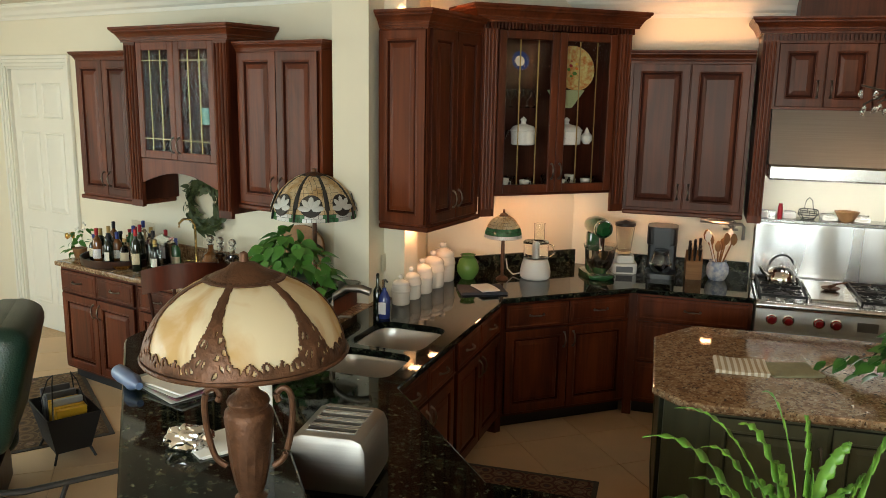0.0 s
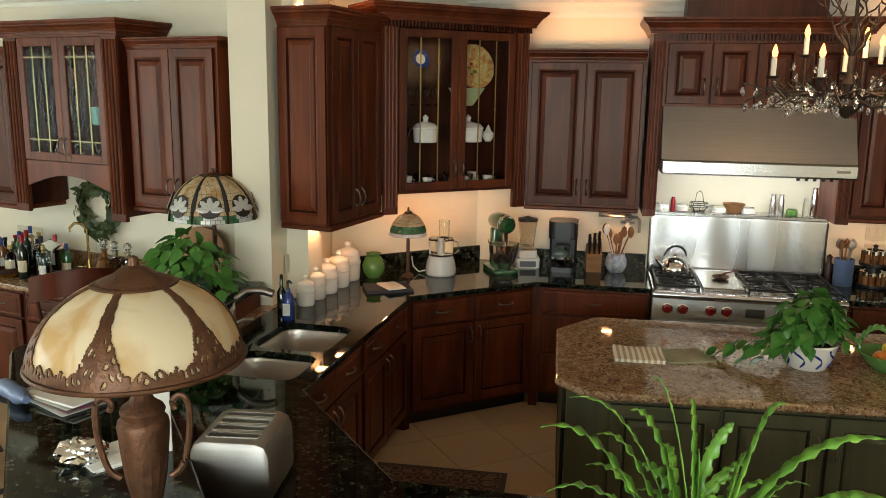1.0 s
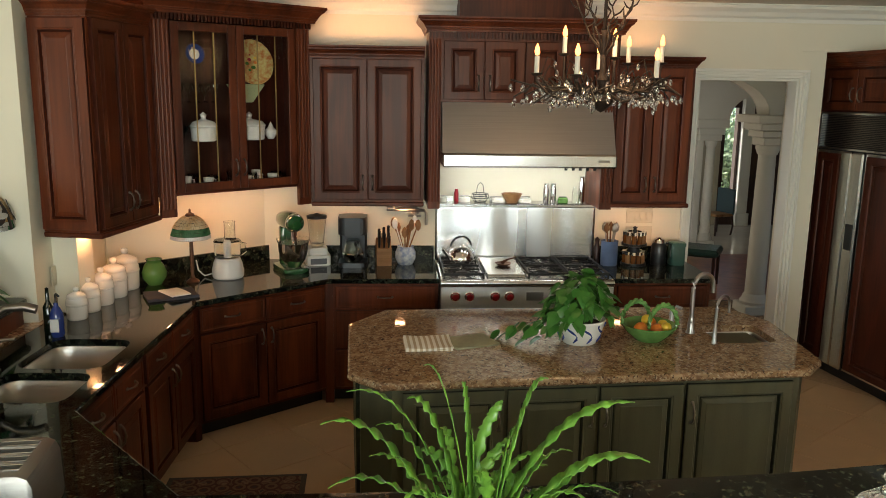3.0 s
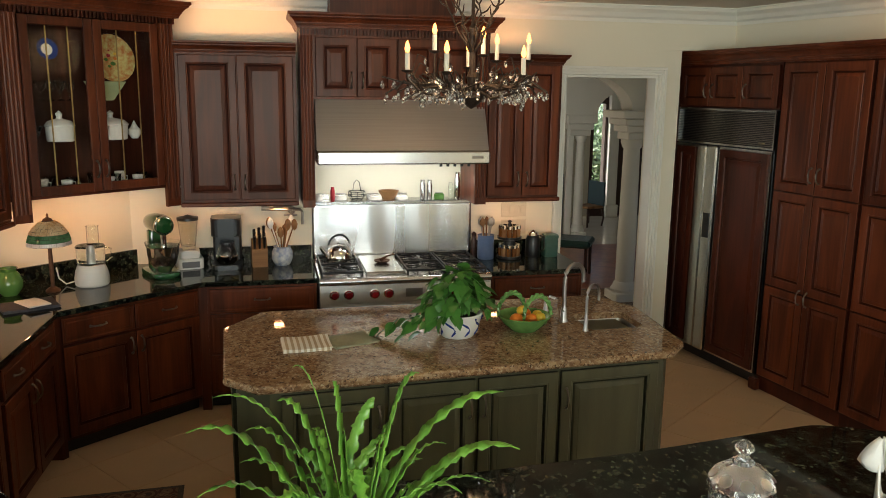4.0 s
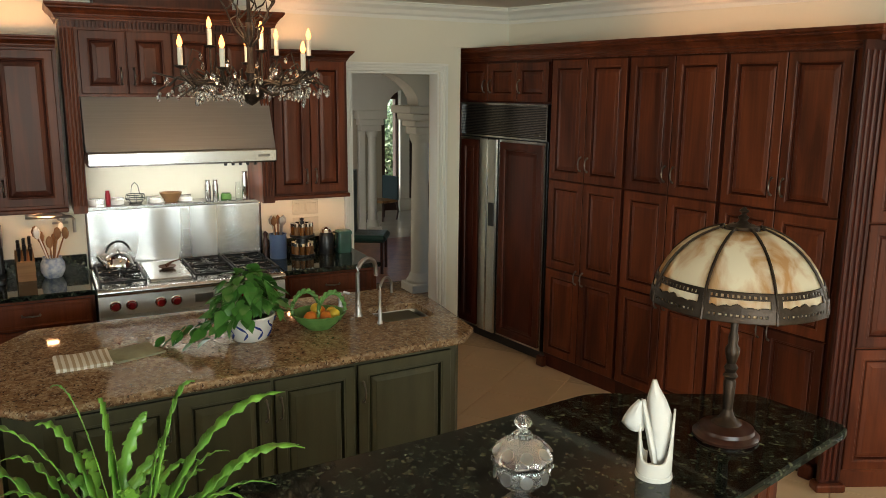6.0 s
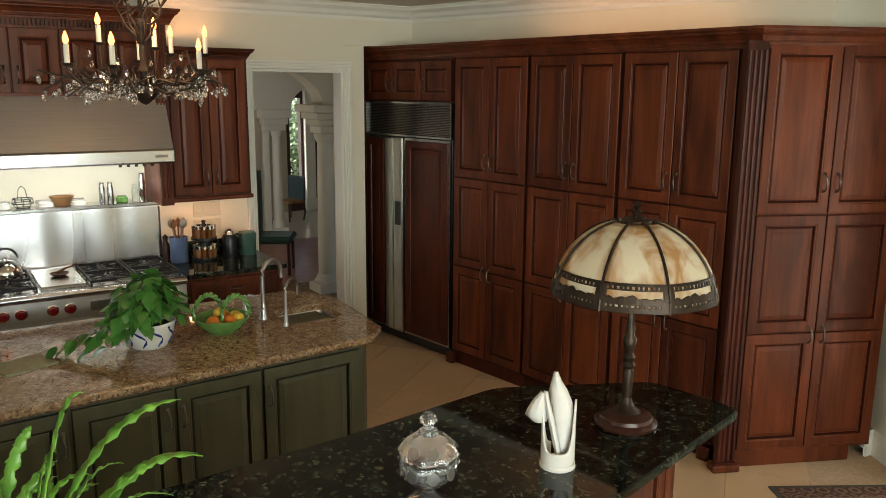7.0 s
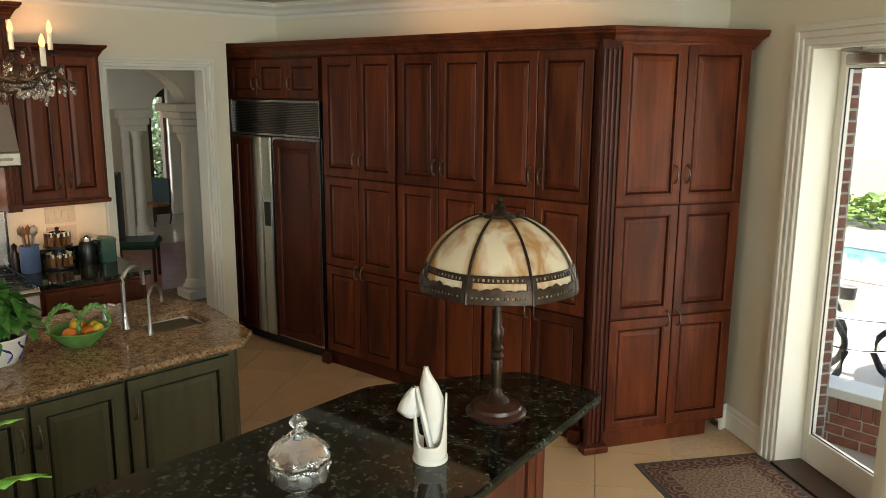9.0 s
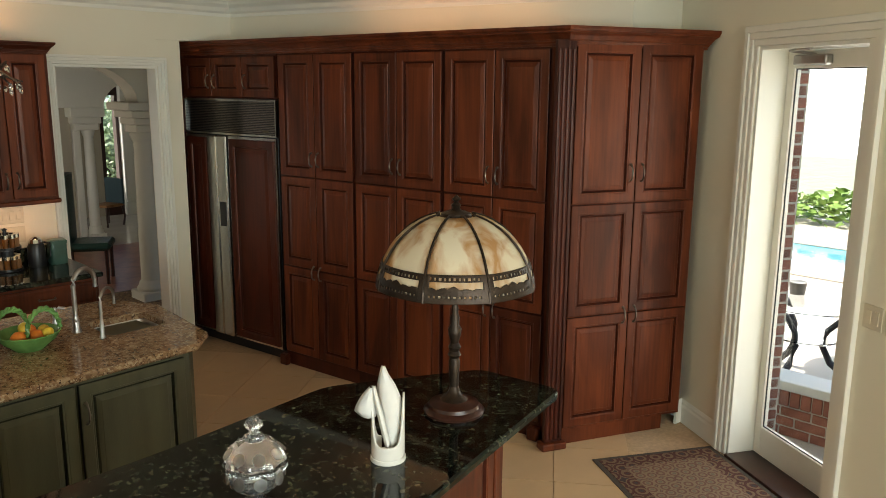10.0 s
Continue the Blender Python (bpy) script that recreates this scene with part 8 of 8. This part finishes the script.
def rug(name, m, w, d, field, border, label):
    t = thing(name, m, label, "rug")
    part("binding", boxes((-w / 2, w / 2, -d / 2, d / 2, 0.0, 0.006)), RUG_EDGE, t)
    part("border", boxes((-w / 2 + 0.03, w / 2 - 0.03, -d / 2 + 0.03, d / 2 - 0.03, 0.0062, 0.009)), border, t, "patterned border")
    part("field", boxes((-w / 2 + 0.14, w / 2 - 0.14, -d / 2 + 0.14, d / 2 - 0.14, 0.0092, 0.011)), field, t, "patterned field")
    # rosettes
    for k in range(int(w / 0.12)):
        for y in (-d / 2 + 0.085, d / 2 - 0.085):
            part("rosette", lathe(bmesh.new(), [(0.028, 0.009), (0.024, 0.0105), (0.0001, 0.0106)], 8, -w / 2 + 0.08 + k * 0.12, y), RUG_RED if field is RUG_TAN else RUG_TAN, t)
    for k in range(int(d / 0.12) - 1):
        for x in (-w / 2 + 0.085, w / 2 - 0.085):
            part("rosette", lathe(bmesh.new(), [(0.028, 0.009), (0.024, 0.0105), (0.0001, 0.0106)], 8, x, -d / 2 + 0.14 + k * 0.12), RUG_RED if field is RUG_TAN else RUG_TAN, t)


rug("rug", pose(-4.68, 3.83, 0.0, 0, 0, 50), 2.0, 1.35, RUG_BROWN, RUG_BROWN, "brown patterned oriental rug on tiles")
rug("rug", pose(-0.84, 3.92, 0.0, 0, 0, 2), 0.78, 1.25, RUG_RED, RUG_RED, "dark red kitchen runner rug")
rug("rug", pose(4.08, 2.06, 0.0, 0, 0, 59), 0.86, 0.80, RUG_TAN, RUG_RED, "tan and red oriental door mat rug")

# bar front at the end of the peninsula
be = thing("bar_end_panel", pose(1.70, 1.815, 0, 0, 0, 16), "cherry panel and post under the bar end", "panel")
part("panel", door_mesh(0.55, 0.84, CHERRY), CHERRY, be, m=pose(0.02, -0.004, 0.13))
part("post", boxes((0.575, 0.64, -0.03, 0.03, 0.0, 1.03), bev=0.004), CHERRY, be)

# ---------- glass garden door ----------
gd = thing("door_2", GD @ pose(-0.08, 0.17, 0), "white framed full-glass garden door, closed", "door", kind="structure")
part("frame", boxes((0.002, 0.06, 0.0, 0.045, 0.02, 2.405), (0.70, 0.775, 0.0, 0.045, 0.02, 2.405), (0.06, 0.70, 0.0, 0.045, 0.02, 0.20), (0.06, 0.70, 0.0, 0.045, 2.31, 2.405), bev=0.003), WHITE, gd)
p = part("pane", boxes((0.06, 0.70, 0.018, 0.024, 0.20, 2.31)), DOOR_PANE, gd, "clear glass pane")
p.visible_shadow = False
part("gasket", boxes((0.0601, 0.066, 0.012, 0.017, 0.20, 2.31), (0.694, 0.6999, 0.012, 0.017, 0.20, 2.31), (0.066, 0.694, 0.012, 0.017, 0.2001, 0.206), (0.066, 0.694, 0.012, 0.017, 2.304, 2.3099)), BLACK, gd)
part("door_closer", box(bmesh.new(), 0.10, 0.36, -0.05, -0.001, 2.325, 2.38, 0.012, 3), NICKEL, gd, "grey metal door closer")
part("closer_arm", tube(bmesh.new(), [(0.26, -0.03, 2.38), (0.14, -0.10, 2.40), (0.34, -0.13, 2.404)], 0.008, 6), NICKEL, gd)
th = solid("threshold", box(bmesh.new(), -0.08, 0.70, -0.03, 0.24, 0.0, 0.02, 0.004), MAHOG, "dark brown wooden door threshold", "threshold", kind="structure", m=GD)

# ---------- outside ----------
solid("ground", boxes((5.0, 60, -40, 60, -0.32, -0.12)), PATIO, "pale stone patio and ground", "ground", kind="structure")
BRK = {}


def brick_mesh(w, d, h):
    key = (w, d, h)
    if key not in BRK:
        me = bpy.data.meshes.new("brick")
        bm = box(bmesh.new(), 0, w, 0, d, 0, h, 0.004)
        bm.to_mesh(me)
        bm.free()
        me.materials.append(BRICK)
        BRK[key] = me
    return BRK[key]


kw = thing("garden_wall", pose(5.40, 2.26, -0.12, 0, 0, -90), "low red brick wall with pale sill", "wall")
part("core", boxes((0.0, 1.9, 0.006, 0.20, 0, 0.33)), MORTAR, kw)
for r in range(3):
    for k in range(9):
        part("brick", brick_mesh(0.195, 0.19, 0.06), BRICK, kw, m=pose(0.005 + k * 0.207 + (0.10 if r % 2 else 0) - 0.05, 0, 0.008 + r * 0.07))
for k in range(26):
    part("brick", brick_mesh(0.062, 0.2, 0.11), BRICK, kw, m=pose(0.003 + k * 0.072, -0.012, 0.222))
part("sill", boxes((-0.02, 1.92, -0.03, 0.22, 0.334, 0.40), bev=0.006), WHITE, kw)
pr_ = thing("brick_pier", GD @ pose(-0.30, 0.30, -0.12), "tall red brick pier beside the door", "pier")
part("core", boxes((-0.62, -0.008, 0.008, 0.20, 0, 2.9)), MORTAR, pr_)
for r in range(40):
    for k in range(3):
        part("brick", brick_mesh(0.195, 0.19, 0.06), BRICK, pr_, m=pose(-0.195 - k * 0.205 - (0.0 if r % 2 else 0.008), 0, 0.008 + r * 0.071))
gt = thing("patio_table", pose(6.62, 2.42, -0.12), "round two-tier glass patio table on curved metal legs", "table")
for z, r in ((0.66, 0.50), (0.36, 0.26)):
    part("tabletop" if z > 0.5 else "glass_shelf", lathe(bmesh.new(), [(0.0001, z), (r, z), (r + 0.005, z + 0.006), (r, z + 0.012), (0.0001, z + 0.012)], 36), CLEAR, gt, "clear glass disc")
for k in range(3):
    a = k * math.pi * 2 / 3 + 0.9
    c, s_ = math.cos(a), math.sin(a)
    part("leg", tube(bmesh.new(), [(r * c, r * s_, z) for r, z in ((0.46, 0.0), (0.34, 0.05), (0.20, 0.16), (0.13, 0.30), (0.16, 0.42), (0.28, 0.55), (0.40, 0.655))], [0.03, 0.03, 0.028, 0.026, 0.024, 0.022, 0.02], 8), IRON, gt, smooth=True)
lathe_thing("planter", [(0.06, 0), (0.07, 0.10), (0.0001, 0.095)], PEWTER, 6.72, 2.55, 0.552, "small grey pot on the patio table", "pot", 16)
solid("pool_water", boxes((10.6, 12.4, -3.0, 9.0, -0.119, -0.11)), POOL, "blue swimming pool water", "pool", kind="structure")
solid("pool_coping", boxes((12.4, 13.0, -3.0, 9.0, -0.119, -0.03), (10.3, 10.6, -3.0, 9.0, -0.119, -0.09), bev=0.02), PATIO, "pale stone pool edge", "pool edge", kind="structure")
rnd = random.Random(9)
hv, hf = [], []
for k in range(4200):
    x, y = 14.6 + rnd.uniform(-0.4, 0.5), rnd.uniform(-4, 14)
    z = -0.1 + 0.60 * rnd.random() ** 0.7 * (0.85 + 0.15 * math.sin(y * 3))
    s = 0.07 + 0.06 * rnd.random()
    a, b = rnd.uniform(0, 6.28), rnd.uniform(-0.8, 0.8)
    u = Vector((math.cos(a), math.sin(a), b)).normalized() * s
    v = u.cross(Vector((rnd.uniform(-1, 1), rnd.uniform(-1, 1), 1))).normalized() * s * 0.6
    c = Vector((x, y, z))
    i = len(hv)
    hv += [tuple(c - u), tuple(c + v), tuple(c + u), tuple(c - v)]
    hf.append((i, i + 1, i + 2, i + 3))
me = bpy.data.meshes.new("hedge")
me.from_pydata(hv, [], hf)
me.materials.append(HEDGE)
tagged(new("hedge", me), "clipped bright green hedge behind the pool", "hedge", kind="stuff")
# shrubs
def tree(x, y, h, r, n, seed, label, leaf=0.16):
    rn = random.Random(seed)
    t = thing("tree", pose(x, y, -0.12), label, "tree", "garden trees")
    part("trunk", tube(bmesh.new(), [(0, 0, 0), (0.1, 0.05, h * 0.4), (0.0, 0.1, h * 0.75)], [0.22, 0.16, 0.08], 8), MAHOG, t)
    v_, f_ = [], []
    for k in range(n):
        d = Vector((rn.gauss(0, 1), rn.gauss(0, 1), rn.gauss(0, 0.7))).normalized() * r * rn.random() ** 0.4
        c = Vector((0, 0, h)) + d + Vector((0.4 * math.sin(k % 7), 0.4 * math.cos(k % 5), 0))
        u = Vector((rn.uniform(-1, 1), rn.uniform(-1, 1), rn.uniform(-1, 1))).normalized() * leaf
        w = u.orthogonal().normalized() * leaf * 0.55
        i = len(v_)
        v_ += [tuple(c - u), tuple(c + w), tuple(c + u), tuple(c - w)]
        f_.append((i, i + 1, i + 2, i + 3))
    m_ = bpy.data.meshes.new("crown")
    m_.from_pydata(v_, [], f_)
    m_.materials.append(PALE_LEAF)
    part("crown", m_, PALE_LEAF, t)


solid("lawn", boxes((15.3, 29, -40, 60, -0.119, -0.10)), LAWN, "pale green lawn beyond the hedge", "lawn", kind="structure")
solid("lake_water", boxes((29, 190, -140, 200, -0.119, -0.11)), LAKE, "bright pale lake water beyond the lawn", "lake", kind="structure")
# added glowing sheet; its light replaces the bright sky at the horizon
solid("backdrop", boxes((190, 190.2, -160, 240, -3, 80)), SKY_GLOW, "glowing white sheet behind the lake, in place of bright sky", "sky", kind="structure")

# ---------- hall beyond the opening ----------
solid("floor_hall", prism(bmesh.new(), [(1.2, 6.43), (5.2, 6.43), (7.0, 11.0), (1.2, 11.0)], -0.12, 0.0), WOOD_FLOOR, "polished red-brown wooden hall floor", "floor", kind="structure")
solid("floor_hall_2", prism(bmesh.new(), [(1.2, 11.0), (7.0, 11.0), (8.2, 13.62), (1.2, 13.62)], -0.12, 0.0), MARBLE, "pale polished marble hall floor", "floor", kind="structure")
solid("ceiling_hall", prism(bmesh.new(), [(1.2, 6.43), (5.2, 6.43), (8.3, 13.7), (1.2, 13.7)], 2.60, 2.7), STUCCO, "painted hall ceiling", "ceiling", kind="structure")
wall("wall_hall_1", [(1.2, 6.43), (1.2, 13.7)], 0, 2.6, 0.1, STUCCO, "grey-beige stucco hall wall")
wall("wall_hall_2", [(8.3, 13.7), (5.2, 6.43)], 0, 2.6, 0.1, STUCCO, "grey-beige stucco hall wall")


def column(m, h, r, material, label):
    t = thing("column", m, label, "column", "hall columns")
    part("plinth", boxes((-r * 1.6, r * 1.6, -r * 1.6, r * 1.6, 0, 0.10), bev=0.01), material, t)
    part("base", lathe(bmesh.new(), [(r * 1.45, 0.10), (r * 1.5, 0.13), (r * 1.25, 0.16), (r * 1.2, 0.19), (r, 0.21)], 24), material, t, smooth=True)
    part("shaft", lathe(bmesh.new(), [(r, 0.21), (r * 1.0, h * 0.4), (r * 0.86, h - 0.09)], 24), material, t, smooth=True)
    part("capital", lathe(bmesh.new(), [(r * 0.95, h - 0.09), (r * 1.2, h - 0.03), (r * 1.2, h)], 24), material, t, smooth=True)
    return t


# near pair of columns carrying the arch
column(pose(3.75, 7.98, 0), 1.72, 0.098, STUCCO, "smooth beige round column on square base")
column(pose(4.62, 11.56, 0), 1.56, 0.072, WHITE, "white round column on square base")
solid("pilaster", boxes((4.40, 4.50, 11.52, 11.68, 0, 1.56), bev=0.01), WHITE, "white square pilaster beside the column", "pilaster", kind="structure")


def arch_wall(name, m, x0, x1, spring, rise, top, thick_, wl, wr, material, label):
    """A wall with an arched opening from x0 to x1; impost blocks on both sides."""
    bm = bmesh.new()
    n = 16
    pts = []
    for k in range(n + 1):
        a = math.pi * (1 - k / n)
        pts.append(((x0 + x1) / 2 + (x1 - x0) / 2 * math.cos(a), spring + rise * math.sin(a)))
    prev = None
    for x, z in pts:
        cur = [bm.verts.new(p) for p in ((x, 0, z), (x, 0, top), (x, thick_, top), (x, thick_, z))]
        if prev:
            for j in range(4):
                bm.faces.new((prev[j], prev[(j + 1) % 4], cur[(j + 1) % 4], cur[j]))
        prev = cur
    box(bm, x0 - wl, x0, 0, thick_, spring, top)
    box(bm, x1, x1 + wr, 0, thick_, spring, top)
    ob = solid(name, bm, material, label, "wall", kind="structure", m=m)
    return ob


arch_wall("wall_arch_1", pose(3.52, 7.84, 0, 0, 0, 0), -1.35, 0.15, 2.02, 0.40, 2.6, 0.28, 1.2, 1.5, STUCCO, "beige stucco wall with an arched opening")
for z0, z1, o in ((1.72, 1.80, 0.0), (1.80, 1.87, 0.03), (1.87, 1.94, 0.07), (1.94, 2.02, 0.12)):
    solid("trim_impost", boxes((3.64 - o, 3.96, 7.84 - o, 8.12 + o, z0, z1), bev=0.01), STUCCO, "moulded stucco impost over the column", "moulding", kind="structure")
arch_wall("wall_arch_2", pose(4.28, 11.42, 0), 0.53, 1.32, 1.87, 0.33, 2.6, 0.3, 3.2, 2.0, WHITE, "white plaster wall with an arched opening")
for z0, z1, o in ((1.56, 1.65, 0.0), (1.65, 1.74, 0.03), (1.74, 1.87, 0.07)):
    solid("trim_impost", boxes((4.40 - o, 4.73 + o, 11.44 - o, 11.75, z0, z1), bev=0.01), WHITE, "moulded white entablature over the columns", "moulding", kind="structure")
wall("wall_hall_3", [(1.3, 11.56), (4.39, 11.56)], 0, 1.87, 0.2, STUCCO, "grey-beige stucco hall wall beside the columns")
# end wall: dark wood window frames and white pilasters
for k, (x0, x1, z0, z1, mt) in enumerate(((1.2, 5.60, 0, 2.6, STUCCO), (5.60, 5.66, 0, 2.6, MAHOG), (5.66, 5.87, 0, 0.50, MAHOG), (5.66, 5.87, 2.0, 2.6, MAHOG), (5.87, 5.92, 0, 2.6, MAHOG), (6.10, 6.42, 0, 2.6, MAHOG), (6.42, 6.54, 0, 0.48, MAHOG), (6.42, 6.54, 2.0, 2.6, MAHOG), (6.54, 8.3, 0, 2.6, MAHOG))):
    solid("wall_end_%d" % (k + 1), boxes((x0, x1, 13.55, 13.68, z0, z1)), mt, "dark wooden frame round tall windows" if mt is MAHOG else "grey-beige stucco hall end wall", "wall", kind="structure")
solid("pilaster", boxes((5.92, 6.10, 13.44, 13.68, 0, 2.6), (5.89, 6.13, 13.41, 13.44, 0, 0.22), bev=0.008), WHITE, "white square pilaster between tall windows", "pilaster", kind="structure")
hch = thing("hall_chair", pose(5.24, 12.62, 0, 0, 0, -70) @ Matrix.Scale(0.72, 4), "carved wooden chair with dark blue back", "chair")
part("seat", boxes((-0.25, 0.25, -0.25, 0.25, 0.42, 0.48), bev=0.02), OAK, hch)
part("backrest", prism(bmesh.new(), rounded([(-0.26, 0.20), (0.26, 0.20), (0.26, 0.26), (-0.26, 0.26)], 0.02), 0.46, 1.02, 0.02), WICKER, hch)
for x in (-0.22, 0.22):
    for y in (-0.22, 0.22):
        part("leg", tube(bmesh.new(), [(x, y, 0.43), (x * 1.12, y * 1.12, 0.2), (x, y, 0)], [0.03, 0.022, 0.02], 8), MAHOG, hch)
dch = thing("hall_chair", pose(3.42, 9.25, 0, 0, 0, 60), "tall dark upholstered dining chair", "chair")
part("backrest", prism(bmesh.new(), rounded([(-0.22, -0.05), (0.22, -0.05), (0.22, 0.05), (-0.22, 0.05)], 0.04), 0.45, 1.22, 0.04), LEATHER, dch, smooth=True)
part("seat", boxes((-0.23, 0.23, -0.45, 0.05, 0.38, 0.47), bev=0.03), LEATHER, dch)
for x in (-0.19, 0.19):
    for y in (-0.4, 0.02):
        part("leg", tube(bmesh.new(), [(x, y, 0), (x, y, 0.4)], 0.02, 6), MAHOG, dch)
rug("hall_rug", pose(3.3, 7.5, 0.0), 2.6, 1.9, RUG_BROWN, RUG_BROWN, "dark patterned runner rug in the hall")
for x, y, sd in ((6.9, 16.9, 11), (8.3, 17.0, 12), (7.6, 17.6, 13)):
    tree(x, y, 1.1, 1.25, 3500, sd, "sunlit green shrub outside the hall windows", 0.07)
solid("ground_north", boxes((-10, 4.98, 13.72, 60, -0.3, -0.12), (4.98, 30, 60.1, 61, -0.3, -0.12)), PATIO, "pale stone ground outside the hall", "ground", kind="structure")

# ---------- floor tiles ----------
TS = 0.46
tm = bpy.data.meshes.new("tile")
bm = box(bmesh.new(), 0.002, TS - 0.002, 0.002, TS - 0.002, -0.006, 0.0, 0.0015)
bm.to_mesh(tm)
bm.free()
tm.materials.append(TILE)
R45 = radians(37)


def inside(p, poly):
    hit = False
    for i in range(len(poly)):
        (x0, y0), (x1, y1) = poly[i - 1], poly[i]
        if (y0 > p[1]) != (y1 > p[1]) and p[0] < (x1 - x0) * (p[1] - y0) / (y1 - y0) + x0:
            hit = not hit
    return hit


count = 0
far_v, far_f = [], []
inner = offset(ccw(ROOM), 0.05)
for i in range(-40, 40):
    for j in range(-40, 40):
        c = Vector(((i + 0.5) * TS, (j + 0.5) * TS)).to_3d()
        c.rotate(Euler((0, 0, R45)))
        c = c.to_2d() + Vector((1.0, 3.0))
        o = Vector((i * TS, j * TS)).to_3d()
        o.rotate(Euler((0, 0, R45)))
        o = o.to_2d() + Vector((1.0, 3.0))
        ex = Vector((math.cos(R45), math.sin(R45))) * TS
        ey = Vector((-math.sin(R45), math.cos(R45))) * TS
        if not all(inside(tuple(o + a), inner) for a in (Vector((0, 0)), ex, ey, ex + ey)):
            continue
        if c.y > 1.2 and -5.6 < c.x < 4.9 and count < 300:
            part("tile", tm, TILE, FLOOR, m=pose(o.x, o.y, 0, 0, 0, 37))
            count += 1
        else:
            k = len(far_v)
            g = 0.004
            for a, b in ((g, g), (1 - g, g), (1 - g, 1 - g), (g, 1 - g)):
                q = o + ex * a + ey * b
                far_v.append((q.x, q.y, -0.0005))
            far_f.append((k, k + 1, k + 2, k + 3))
me = bpy.data.meshes.new("tiles_far")
me.from_pydata(far_v, [], far_f)
me.materials.append(TILE)
part("far_tiles", me, TILE, FLOOR)["kind"] = "stuff"
